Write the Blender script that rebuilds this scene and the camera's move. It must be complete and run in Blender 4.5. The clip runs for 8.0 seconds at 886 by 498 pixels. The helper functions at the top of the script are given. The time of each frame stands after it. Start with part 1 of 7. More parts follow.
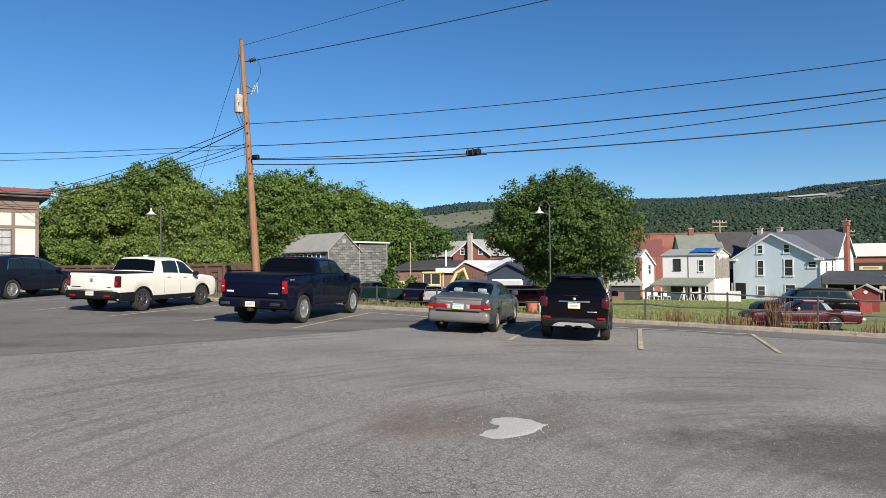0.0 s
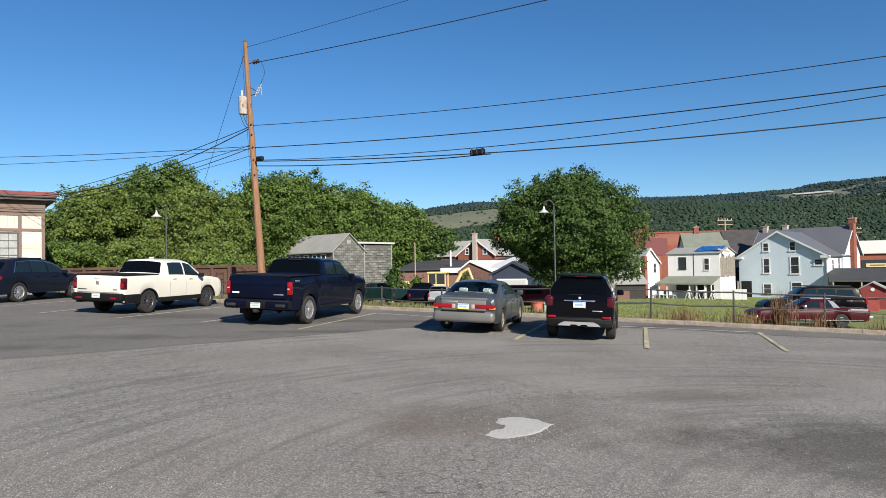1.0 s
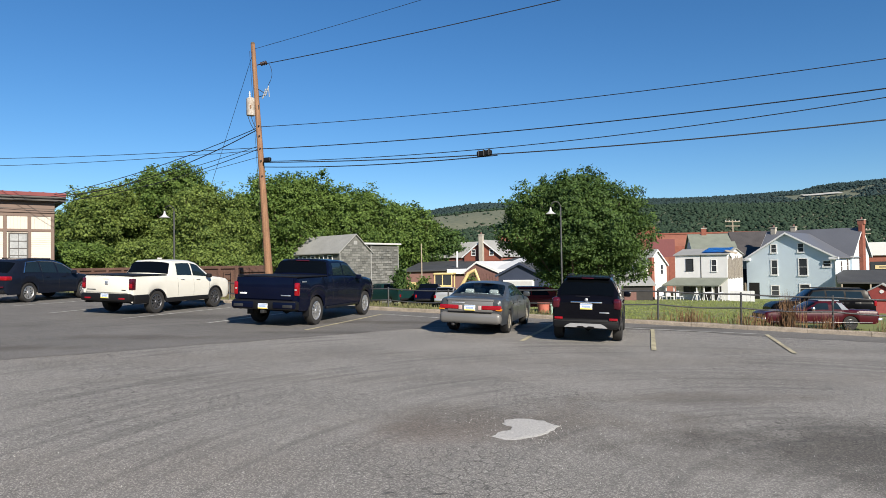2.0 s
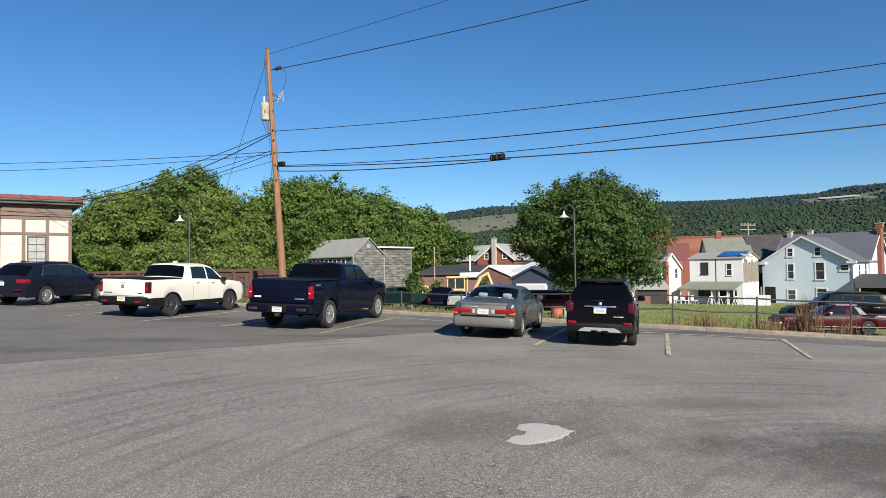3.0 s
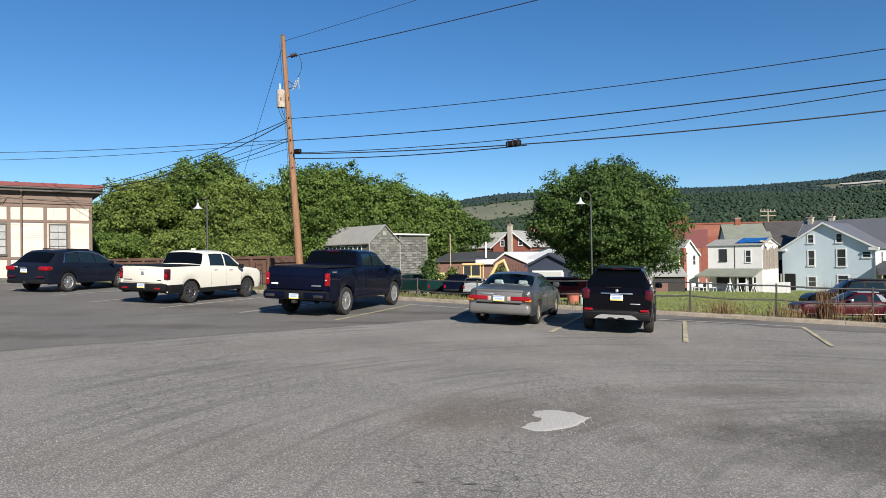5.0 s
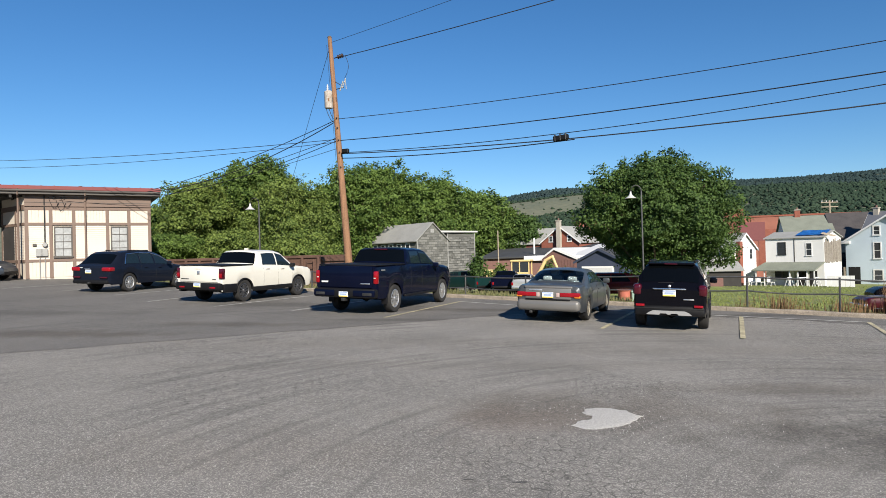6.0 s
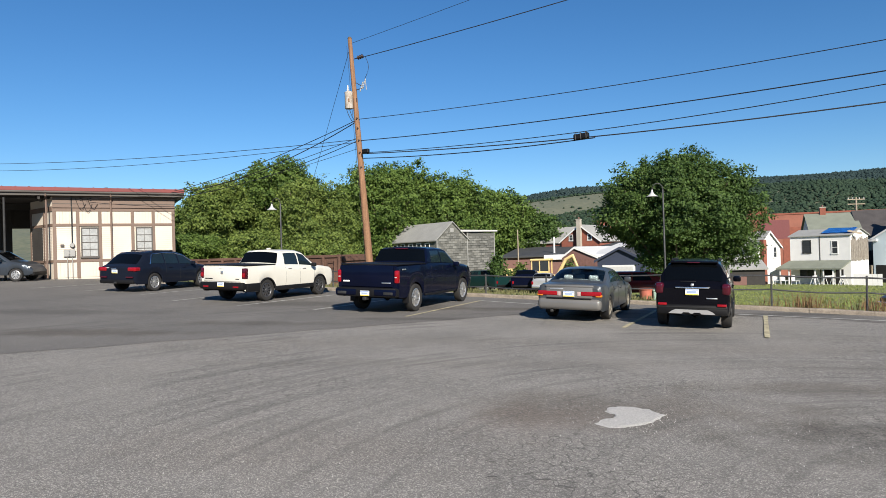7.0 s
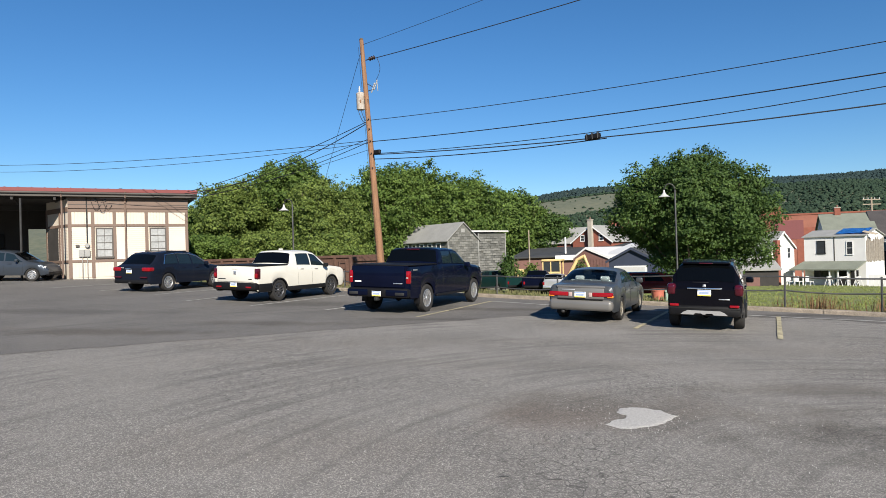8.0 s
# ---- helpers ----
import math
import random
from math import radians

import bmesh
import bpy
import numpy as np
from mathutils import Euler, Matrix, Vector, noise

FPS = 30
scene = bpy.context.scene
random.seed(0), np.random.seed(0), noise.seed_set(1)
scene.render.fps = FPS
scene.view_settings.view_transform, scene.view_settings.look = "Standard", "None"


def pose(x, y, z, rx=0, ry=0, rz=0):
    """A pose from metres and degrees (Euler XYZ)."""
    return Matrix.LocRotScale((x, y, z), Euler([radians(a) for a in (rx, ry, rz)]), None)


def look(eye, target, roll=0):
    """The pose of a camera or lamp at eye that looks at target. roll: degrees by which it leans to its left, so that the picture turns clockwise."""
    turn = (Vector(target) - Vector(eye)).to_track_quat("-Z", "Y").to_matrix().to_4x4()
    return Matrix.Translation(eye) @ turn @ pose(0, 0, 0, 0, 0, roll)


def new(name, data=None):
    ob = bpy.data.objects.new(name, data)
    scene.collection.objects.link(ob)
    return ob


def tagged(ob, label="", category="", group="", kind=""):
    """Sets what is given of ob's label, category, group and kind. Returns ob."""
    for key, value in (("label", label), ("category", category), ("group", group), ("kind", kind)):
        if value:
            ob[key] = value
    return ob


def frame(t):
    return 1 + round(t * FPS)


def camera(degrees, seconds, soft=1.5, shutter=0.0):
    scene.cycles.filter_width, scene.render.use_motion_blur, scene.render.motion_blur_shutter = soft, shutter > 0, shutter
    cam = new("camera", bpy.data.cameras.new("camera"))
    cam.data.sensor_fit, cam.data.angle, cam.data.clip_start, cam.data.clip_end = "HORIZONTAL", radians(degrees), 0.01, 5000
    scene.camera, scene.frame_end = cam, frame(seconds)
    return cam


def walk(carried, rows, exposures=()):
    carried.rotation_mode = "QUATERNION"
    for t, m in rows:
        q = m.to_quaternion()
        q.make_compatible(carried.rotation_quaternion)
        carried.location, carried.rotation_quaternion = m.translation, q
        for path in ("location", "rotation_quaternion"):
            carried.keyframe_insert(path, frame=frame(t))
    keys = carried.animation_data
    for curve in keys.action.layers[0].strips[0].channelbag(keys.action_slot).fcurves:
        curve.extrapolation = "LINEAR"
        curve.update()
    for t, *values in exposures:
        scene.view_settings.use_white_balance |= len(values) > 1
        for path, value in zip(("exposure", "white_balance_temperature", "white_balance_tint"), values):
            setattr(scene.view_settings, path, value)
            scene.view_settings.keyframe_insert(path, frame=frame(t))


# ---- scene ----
cam = camera(68.5, 8.0, soft=0.75)
EYE = 1.75
# seconds, tilt, roll, turn, and the sway of the camera about its stand
TURNS = [
    (0.0, 91.340, 0.630, 0.079, 0.000, 0.000, 0.000),
    (0.5, 91.323, 0.853, 0.223, -0.005, 0.013, -0.006),
    (1.0, 91.354, 1.017, 0.496, -0.002, 0.007, -0.001),
    (1.5, 91.306, 0.920, 0.939, -0.008, -0.015, 0.003),
    (1.7, 91.320, 0.910, 1.010, -0.009, -0.018, 0.005),
    (2.8, 91.830, 0.844, 1.665, -0.020, -0.031, 0.016),
    (3.0, 91.763, 0.844, 2.179, -0.022, -0.032, 0.017),
    (3.5, 91.463, 0.854, 2.643, -0.034, -0.028, 0.011),
    (4.0, 91.102, 0.876, 3.138, -0.028, -0.029, 0.010),
    (4.2, 91.010, 0.885, 3.280, -0.026, -0.028, 0.011),
    (5.3, 90.570, 0.870, 3.985, -0.016, -0.019, 0.018),
    (5.5, 90.564, 1.014, 4.861, -0.014, -0.016, 0.019),
    (5.8, 90.505, 1.380, 6.785, -0.011, -0.006, 0.016),
    (6.0, 90.473, 1.564, 7.800, -0.010, 0.001, 0.014),
    (6.5, 90.557, 1.699, 9.073, -0.027, -0.056, 0.021),
    (7.0, 90.459, 1.737, 9.507, -0.036, -0.061, 0.013),
    (7.5, 90.482, 1.877, 10.116, -0.034, -0.070, 0.017),
    (8.0, 90.518, 1.698, 10.468, -0.038, -0.112, 0.021),
]
walk(cam, [(t, pose(x, y, EYE + z, a, b, c)) for t, a, b, c, x, y, z in TURNS])

# ---- daylight: low morning sun behind the viewer, clear sky ----
SUN_ELEV, SUN_AZ = 30.0, 154.0
world = bpy.data.worlds.new("sky")
scene.world = world
world.use_nodes = True
wn = world.node_tree.nodes
sky = wn.new("ShaderNodeTexSky")
sky.sky_type = "NISHITA"
sky.sun_disc = False
sky.sun_elevation, sky.sun_rotation = radians(SUN_ELEV), radians(SUN_AZ)
sky.altitude, sky.air_density, sky.dust_density, sky.ozone_density = 300, 1.0, 0.0, 6.0
wn["Background"].inputs["Strength"].default_value = 0.071
deep = wn.new("ShaderNodeHueSaturation")
deep.inputs["Saturation"].default_value = 1.15
world.node_tree.links.new(sky.outputs["Color"], deep.inputs["Color"])
world.node_tree.links.new(deep.outputs["Color"], wn["Background"].inputs["Color"])
sun = new("sun", bpy.data.lights.new("sun", "SUN"))
sun.data.energy, sun.data.angle, sun.data.color = 5.0, radians(0.53), (1.0, 0.92, 0.80)
SUN_FROM = Vector((math.sin(radians(SUN_AZ)) * math.cos(radians(SUN_ELEV)), math.cos(radians(SUN_AZ)) * math.cos(radians(SUN_ELEV)), math.sin(radians(SUN_ELEV))))
sun.matrix_world = look(SUN_FROM * 60, (0, 0, 0))
scene.view_settings.exposure = 0.72


# ---- materials ----
def mat(name, color, rough=0.6, vary=0.12, scale=6.0, fine=60.0, bump=0.0, metal=0.0, coat=0.0, per_piece=0.0, island=0.0, second=None, stretch=(1, 1, 1)):
    """A procedural surface: base colour mottled at two scales, roughness that follows it, fine relief."""
    m = bpy.data.materials.new(name)
    m.use_nodes = True
    nt = m.node_tree
    n, k = nt.nodes, nt.links
    b = n["Principled BSDF"]
    tc, mp = n.new("ShaderNodeTexCoord"), n.new("ShaderNodeMapping")
    mp.inputs["Scale"].default_value = stretch
    k.new(tc.outputs["Object"], mp.inputs["Vector"])
    big, small = n.new("ShaderNodeTexNoise"), n.new("ShaderNodeTexNoise")
    for node, s, d in ((big, scale, 4), (small, fine, 2)):
        node.inputs["Scale"].default_value, node.inputs["Detail"].default_value = s, d
        k.new(mp.outputs["Vector"], node.inputs["Vector"])
    add = n.new("ShaderNodeMath")
    add.operation = "ADD"
    k.new(big.outputs["Fac"], add.inputs[0])
    k.new(small.outputs["Fac"], add.inputs[1])
    value = add.outputs[0]
    if per_piece or island:
        rnd = n.new("ShaderNodeObjectInfo") if per_piece else n.new("ShaderNodeNewGeometry")
        mul = n.new("ShaderNodeMath")
        mul.operation = "MULTIPLY_ADD"
        k.new(rnd.outputs["Random" if per_piece else "Random Per Island"], mul.inputs[0])
        mul.inputs[1].default_value = per_piece or island
        k.new(value, mul.inputs[2])
        value = mul.outputs[0]
    rng = n.new("ShaderNodeMapRange")
    rng.inputs["From Min"].default_value, rng.inputs["From Max"].default_value = 0.6, 1.4 + (per_piece or island)
    k.new(value, rng.inputs["Value"])
    mix = n.new("ShaderNodeMix")
    mix.data_type = "RGBA"
    lo = tuple(c * (1 - vary) for c in color[:3])
    hi = second or tuple(min(1, c * (1 + vary)) for c in color[:3])
    mix.inputs["A"].default_value, mix.inputs["B"].default_value = (*lo, 1), (*hi, 1)
    k.new(rng.outputs["Result"], mix.inputs["Factor"])
    k.new(mix.outputs["Result"], b.inputs["Base Color"])
    rr = n.new("ShaderNodeMapRange")
    rr.inputs["To Min"].default_value, rr.inputs["To Max"].default_value = max(0.02, rough - 0.07), min(1, rough + 0.07)
    k.new(big.outputs["Fac"], rr.inputs["Value"])
    k.new(rr.outputs["Result"], b.inputs["Roughness"])
    b.inputs["Metallic"].default_value, b.inputs["Coat Weight"].default_value = metal, coat
    b.inputs["Coat Roughness"].default_value = 0.04
    b.inputs["Specular IOR Level"].default_value = 0.2 if coat else 0.4
    if bump:
        bp = n.new("ShaderNodeBump")
        bp.inputs["Strength"].default_value, bp.inputs["Distance"].default_value = min(1, bump), 0.02
        k.new(add.outputs[0], bp.inputs["Height"])
        k.new(bp.outputs["Normal"], b.inputs["Normal"])
    return m


def leaf_mat(name, dark, light, patch=0.5, rough=0.55):
    m = bpy.data.materials.new(name)
    m.use_nodes = True
    nt = m.node_tree
    n, k = nt.nodes, nt.links
    b = n["Principled BSDF"]
    geo, tc, noi = n.new("ShaderNodeNewGeometry"), n.new("ShaderNodeTexCoord"), n.new("ShaderNodeTexNoise")
    noi.inputs["Scale"].default_value = patch
    k.new(tc.outputs["Object"], noi.inputs["Vector"])
    mix, half = n.new("ShaderNodeMix"), n.new("ShaderNodeMath")
    half.operation = "MULTIPLY_ADD"
    half.inputs[1].default_value = 0.6
    k.new(geo.outputs["Random Per Island"], half.inputs[0])
    sub = n.new("ShaderNodeMath")
    sub.operation = "SUBTRACT"
    sub.inputs[1].default_value = 0.3
    k.new(noi.outputs["Fac"], sub.inputs[0])
    k.new(sub.outputs[0], half.inputs[2])
    mix.data_type = "RGBA"
    mix.inputs["A"].default_value, mix.inputs["B"].default_value = (*dark, 1), (*light, 1)
    k.new(half.outputs[0], mix.inputs["Factor"])
    k.new(mix.outputs["Result"], b.inputs["Base Color"])
    b.inputs["Roughness"].default_value = rough
    b.inputs["Specular IOR Level"].default_value = 0.5 - 0.5 * rough
    tr, ms = n.new("ShaderNodeBsdfTranslucent"), n.new("ShaderNodeMixShader")
    k.new(mix.outputs["Result"], tr.inputs["Color"])
    ms.inputs["Fac"].default_value = 0.25
    k.new(b.outputs[0], ms.inputs[1])
    k.new(tr.outputs[0], ms.inputs[2])
    k.new(ms.outputs[0], n["Material Output"].inputs["Surface"])
    return m


def glass_mat(name, tint, rough=0.03):
    m = mat(name, tint, rough=0.08, vary=0.1, scale=1.0, fine=3.0)
    b = m.node_tree.nodes["Principled BSDF"]
    for l in list(b.inputs["Roughness"].links):
        m.node_tree.links.remove(l)
    b.inputs["Roughness"].default_value = rough
    b.inputs["Specular IOR Level"].default_value = 0.32
    return m


def glow_mat(name, color):
    return mat(name, color, rough=0.12, vary=0.25, scale=20, coat=0.8)


M_kerb = mat("kerb_stone", (0.24, 0.205, 0.165), 0.95, 0.45, 4, 40, 1.0)
M_line = mat("road_paint_white", (0.17, 0.165, 0.155), 0.85, 0.2, 3.5, 40, 0.2, second=(0.58, 0.57, 0.53))
M_yellow_line = mat("road_paint_yellow", (0.17, 0.16, 0.125), 0.85, 0.2, 3.5, 40, 0.2, second=(0.58, 0.51, 0.32))
M_patch = mat("pale_chips", (0.47, 0.455, 0.43), 0.95, 0.35, 40, 90, 1.0)
M_grass = mat("grass", (0.14, 0.19, 0.042), 0.9, 0.35, 0.3, 6, 0.4, second=(0.21, 0.22, 0.075))
M_verge_blade = mat("verge_blades", (0.085, 0.11, 0.035), 0.85, 0.3, 2, 10, island=0.5, second=(0.20, 0.18, 0.085))
M_box = mat("grey_box_paint", (0.27, 0.27, 0.26), 0.5, 0.12, 4, 30)
M_enamel = mat("white_enamel", (0.46, 0.46, 0.45), 0.4, 0.08, 4, 30)
M_blade = mat("grass_blades", (0.155, 0.21, 0.045), 0.8, 0.15, 2, 10, island=0.5, second=(0.22, 0.245, 0.078))
M_dry = mat("dry_weeds", (0.13, 0.065, 0.03), 0.9, 0.3, 2, 10, island=0.5, second=(0.24, 0.145, 0.075))
M_soil = mat("dry_soil", (0.24, 0.18, 0.11), 0.95, 0.35, 2, 20, 0.7)
M_ballast = mat("ballast", (0.2, 0.19, 0.18), 0.95, 0.4, 8, 30, 1.0)
M_rust = mat("rusty_steel", (0.105, 0.058, 0.042), 0.85, 0.45, 1.5, 20, 0.4)
M_rust_red = mat("red_oxide_steel", (0.19, 0.06, 0.04), 0.8, 0.35, 2, 25, 0.3)
M_dark_steel = mat("dark_steel", (0.05, 0.05, 0.05), 0.55, 0.3, 4, 40, 0.1, metal=0.6)
M_galv = mat("weathered_pipe", (0.10, 0.10, 0.10), 0.5, 0.3, 5, 40, 0.1, metal=0.7)
M_wood_pole = mat("pole_wood", (0.23, 0.125, 0.07), 0.85, 0.5, 3, 40, 0.5, stretch=(6, 6, 0.4))
M_bark = mat("bark", (0.09, 0.07, 0.05), 0.95, 0.35, 4, 30, 0.8, stretch=(2, 2, 0.5))
M_cable = mat("black_cable", (0.015, 0.015, 0.017), 0.6, 0.2)
M_insul = mat("brown_porcelain", (0.022, 0.012, 0.011), 0.25, 0.2)
M_tank = mat("tank_paint", (0.50, 0.50, 0.49), 0.45, 0.12, 6, 30)
M_tank_rusty = mat("rust_streaked_paint", (0.30, 0.20, 0.12), 0.6, 0.2, 5, 30, second=(0.62, 0.61, 0.58), stretch=(1.5, 1.5, 0.5))
M_white_wall = mat("white_siding", (0.62, 0.62, 0.61), 0.7, 0.07, 1.2, 30, 0.05)
M_blue_wall = mat("blue_siding", (0.50, 0.585, 0.645), 0.7, 0.06, 0.8, 30, 0.05)
M_cream = mat("cream_boards", (0.55, 0.49, 0.415), 0.7, 0.06, 1.5, 30, 0.08)
M_brown_trim = mat("brown_trim", (0.155, 0.108, 0.085), 0.65, 0.12, 2, 30, 0.1)
M_grey_trim = mat("grey_trim", (0.075, 0.068, 0.062), 0.65, 0.12, 2, 30, 0.1)
M_red_roof = mat("red_metal_roof", (0.17, 0.036, 0.034), 0.6, 0.2, 1, 20, 0.1)
M_grey_roof = mat("grey_shingles", (0.28, 0.28, 0.265), 0.9, 0.18, 0.8, 14, 0.5)
M_slate_roof = mat("slate_roof", (0.062, 0.056, 0.054), 0.6, 0.3, 1.0, 10, 0.5)
M_steel_roof = mat("dark_metal_roof", (0.115, 0.12, 0.135), 0.45, 0.12, 0.6, 12, 0.1)
M_green_roof = mat("mossy_shingles", (0.17, 0.185, 0.15), 0.9, 0.2, 1, 14, 0.4)
M_white_roof = mat("white_roof", (0.56, 0.56, 0.55), 0.6, 0.06, 0.6, 10)
M_tar = mat("tar_roof", (0.045, 0.047, 0.05), 0.8, 0.3, 0.6, 10, 0.2)
M_brick = mat("brick", (0.22, 0.075, 0.05), 0.9, 0.25, 2, 18, 0.4)
M_brick_pale = mat("faded_brick", (0.25, 0.10, 0.07), 0.9, 0.25, 0.7, 18, 0.4)
M_slate_wall = mat("slate_siding", (0.085, 0.088, 0.082), 0.85, 0.6, 1.6, 14, 0.6, per_piece=0.7, second=(0.25, 0.25, 0.23), stretch=(0.7, 0.7, 5))
# Near black: also carries the shade of the station bay and lean-to.
M_shadow_wood = mat("weathered_and_shaded_boards", (0.035, 0.032, 0.03), 0.85, 0.3, 2, 20, 0.3)
M_wood_old = mat("weathered_wood", (0.30, 0.25, 0.19), 0.85, 0.3, 3, 30, 0.3, stretch=(1, 1, 6))
M_pane = glass_mat("window_glass", (0.035, 0.04, 0.045))
M_white_trim = mat("white_trim", (0.66, 0.66, 0.65), 0.6, 0.05, 2, 20)
M_blue_tarp = mat("blue_tarp", (0.035, 0.22, 0.62), 0.4, 0.2, 3, 20, 0.5)
M_red_shed = mat("red_boards", (0.24, 0.045, 0.04), 0.75, 0.2, 3, 20, 0.2)
M_redbrown = mat("red_brown_boards", (0.165, 0.088, 0.075), 0.8, 0.2, 3, 20, 0.2)
# Dark blue deepened: the maple's shade is put into the colour.
M_garage = mat("shaded_dark_blue_siding", (0.035, 0.045, 0.075), 0.7, 0.15, 1, 20)
M_concrete = mat("concrete", (0.36, 0.33, 0.28), 0.9, 0.2, 2, 30, 0.4)
M_plastic = mat("black_plastic", (0.007, 0.007, 0.008), 0.55, 0.2, 8, 80, 0.1)
M_plastic.node_tree.nodes["Principled BSDF"].inputs["Specular IOR Level"].default_value = 0.22
M_rubber = mat("tyre_rubber", (0.022, 0.021, 0.02), 0.85, 0.25, 8, 60, 0.2)
M_alloy = mat("alloy", (0.66, 0.66, 0.66), 0.42, 0.1, 8, 40, metal=0.9)
M_alloy_dark = mat("dark_alloy", (0.12, 0.12, 0.125), 0.35, 0.15, 8, 40, metal=0.8)
M_chrome = mat("chrome", (0.8, 0.8, 0.8), 0.22, 0.05, metal=1.0)
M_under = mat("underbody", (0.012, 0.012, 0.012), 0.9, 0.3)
M_tail = glow_mat("red_lens", (0.24, 0.004, 0.008))
M_tail_dark = glow_mat("smoked_red_lens", (0.055, 0.004, 0.010))
M_amber = glow_mat("amber_lens", (0.6, 0.20, 0.02))
M_clear = glow_mat("clear_lens", (0.65, 0.65, 0.65))
M_car_glass = glass_mat("car_glass", (0.002, 0.0025, 0.003), 0.015)
M_car_glass.node_tree.nodes["Principled BSDF"].inputs["Specular IOR Level"].default_value = 0.22
M_side_glass = glass_mat("side_glass", (0.010, 0.018, 0.024), 0.02)
M_side_glass.node_tree.nodes["Principled BSDF"].inputs["Specular IOR Level"].default_value = 0.38
M_blue_glass = glass_mat("tinted_glass", (0.62, 0.80, 0.82), 0.01)
M_blue_glass.node_tree.nodes["Principled BSDF"].inputs["Transmission Weight"].default_value = 1.0
M_blue_glass.node_tree.nodes["Principled BSDF"].inputs["IOR"].default_value = 1.06
M_blue_glass.node_tree.nodes["Principled BSDF"].inputs["Coat Weight"].default_value = 0.6
M_plate = mat("number_plate", (0.72, 0.73, 0.72), 0.5, 0.08)
M_plate_yellow = mat("plate_yellow", (0.75, 0.55, 0.10), 0.5, 0.1)
M_plate_blue = mat("plate_blue", (0.30, 0.38, 0.55), 0.5, 0.1)
L_light = leaf_mat("leaves_light", (0.032, 0.066, 0.013), (0.225, 0.290, 0.068))
L_mid = leaf_mat("leaves_mid", (0.022, 0.055, 0.011), (0.170, 0.250, 0.055))
L_dark = leaf_mat("leaves_dark", (0.015, 0.040, 0.011), (0.108, 0.175, 0.042))


# ---- mesh helpers ----
def link(name, bm, material, parent=None, label="", smooth=None):
    me = bpy.data.meshes.new(name)
    bm.normal_update()
    if smooth is not None:
        for e in bm.edges:
            e.smooth = len(e.link_faces) == 2 and e.calc_face_angle(3.0) < radians(smooth)
        for f in bm.faces:
            f.smooth = True
    bm.to_mesh(me)
    bm.free()
    for one in material if isinstance(material, (list, tuple)) else (material,):
        me.materials.append(one)
    ob = new(name, me)
    if parent:
        ob.parent = parent
    if label:
        tagged(ob, label)
    return ob


def part(name, bm, material, parent, label="", smooth=None):
    return link(name, bm, material, parent, label, smooth)


def thing(name, label, category, m=None, group="", kind=""):
    ob = new(name)
    ob.empty_display_size = 0.2
    if m is not None:
        ob.matrix_basis = m
    return tagged(ob, label, category, group, kind)


def box(bm, x0, x1, y0, y1, z0, z1, m=None):
    vs = [bm.verts.new((m @ Vector(c)) if m else c) for c in ((x0, y0, z0), (x1, y0, z0), (x1, y1, z0), (x0, y1, z0), (x0, y0, z1), (x1, y0, z1), (x1, y1, z1), (x0, y1, z1))]
    for f in ((0, 3, 2, 1), (4, 5, 6, 7), (0, 1, 5, 4), (1, 2, 6, 5), (2, 3, 7, 6), (3, 0, 4, 7)):
        bm.faces.new([vs[i] for i in f])
    return bm


def new_box(*a):
    return box(bmesh.new(), *a)


def bevel(bm, w, seg=2):
    bmesh.ops.bevel(bm, geom=list(bm.edges), offset=w, segments=seg, affect="EDGES", profile=0.5)
    return bm


def tube(bm, points, radii, seg=8, caps=True):
    """A round bar through points; radii: one number or one a point."""
    pts = [Vector(p) for p in points]
    rings = []
    for i, p in enumerate(pts):
        d = (pts[min(i + 1, len(pts) - 1)] - pts[max(i - 1, 0)]).normalized()
        a = d.cross(Vector((0, 0, 1)) if abs(d.z) < 0.9 else Vector((1, 0, 0))).normalized()
        b = d.cross(a)
        r = radii if isinstance(radii, (int, float)) else radii[i]
        rings.append([bm.verts.new(p + r * (math.cos(t) * a + math.sin(t) * b)) for t in (2 * math.pi * j / seg for j in range(seg))])
    for q, w in zip(rings, rings[1:]):
        for j in range(seg):
            bm.faces.new((q[j], q[(j + 1) % seg], w[(j + 1) % seg], w[j]))
    if caps:
        bm.faces.new(rings[0][::-1])
        bm.faces.new(rings[-1])
    return bm


def prism(bm, outline, y0, y1, m=None):
    """An outline of (x, z) drawn out from y0 to y1."""
    a = [bm.verts.new((m @ Vector((x, y0, z))) if m else (x, y0, z)) for x, z in outline]
    b = [bm.verts.new((m @ Vector((x, y1, z))) if m else (x, y1, z)) for x, z in outline]
    n = len(outline)
    bm.faces.new(a)
    bm.faces.new(b[::-1])
    for i in range(n):
        bm.faces.new((a[i], b[i], b[(i + 1) % n], a[(i + 1) % n]))
    bmesh.ops.recalc_face_normals(bm, faces=bm.faces)
    return bm


def raw(name, verts, faces, material, parent=None, label="", smooth=False):
    me = bpy.data.meshes.new(name)
    me.from_pydata(verts, [], faces)
    me.materials.append(material)
    if smooth:
        me.shade_smooth()
    ob = new(name, me)
    if parent:
        ob.parent = parent
    if label:
        tagged(ob, label)
    return ob


# ---- lie of the land ----
def lot_z(x, y):
    """The parking lot falls gently to the right."""
    return -0.30 - 0.0345 * x + 0.0113 * y


def kerb_y(x):
    return 23.75 - 0.36 * x - 0.0025 * x * x


def smooth01(t):
    t = min(1.0, max(0.0, t))
    return t * t * (3 - 2 * t)


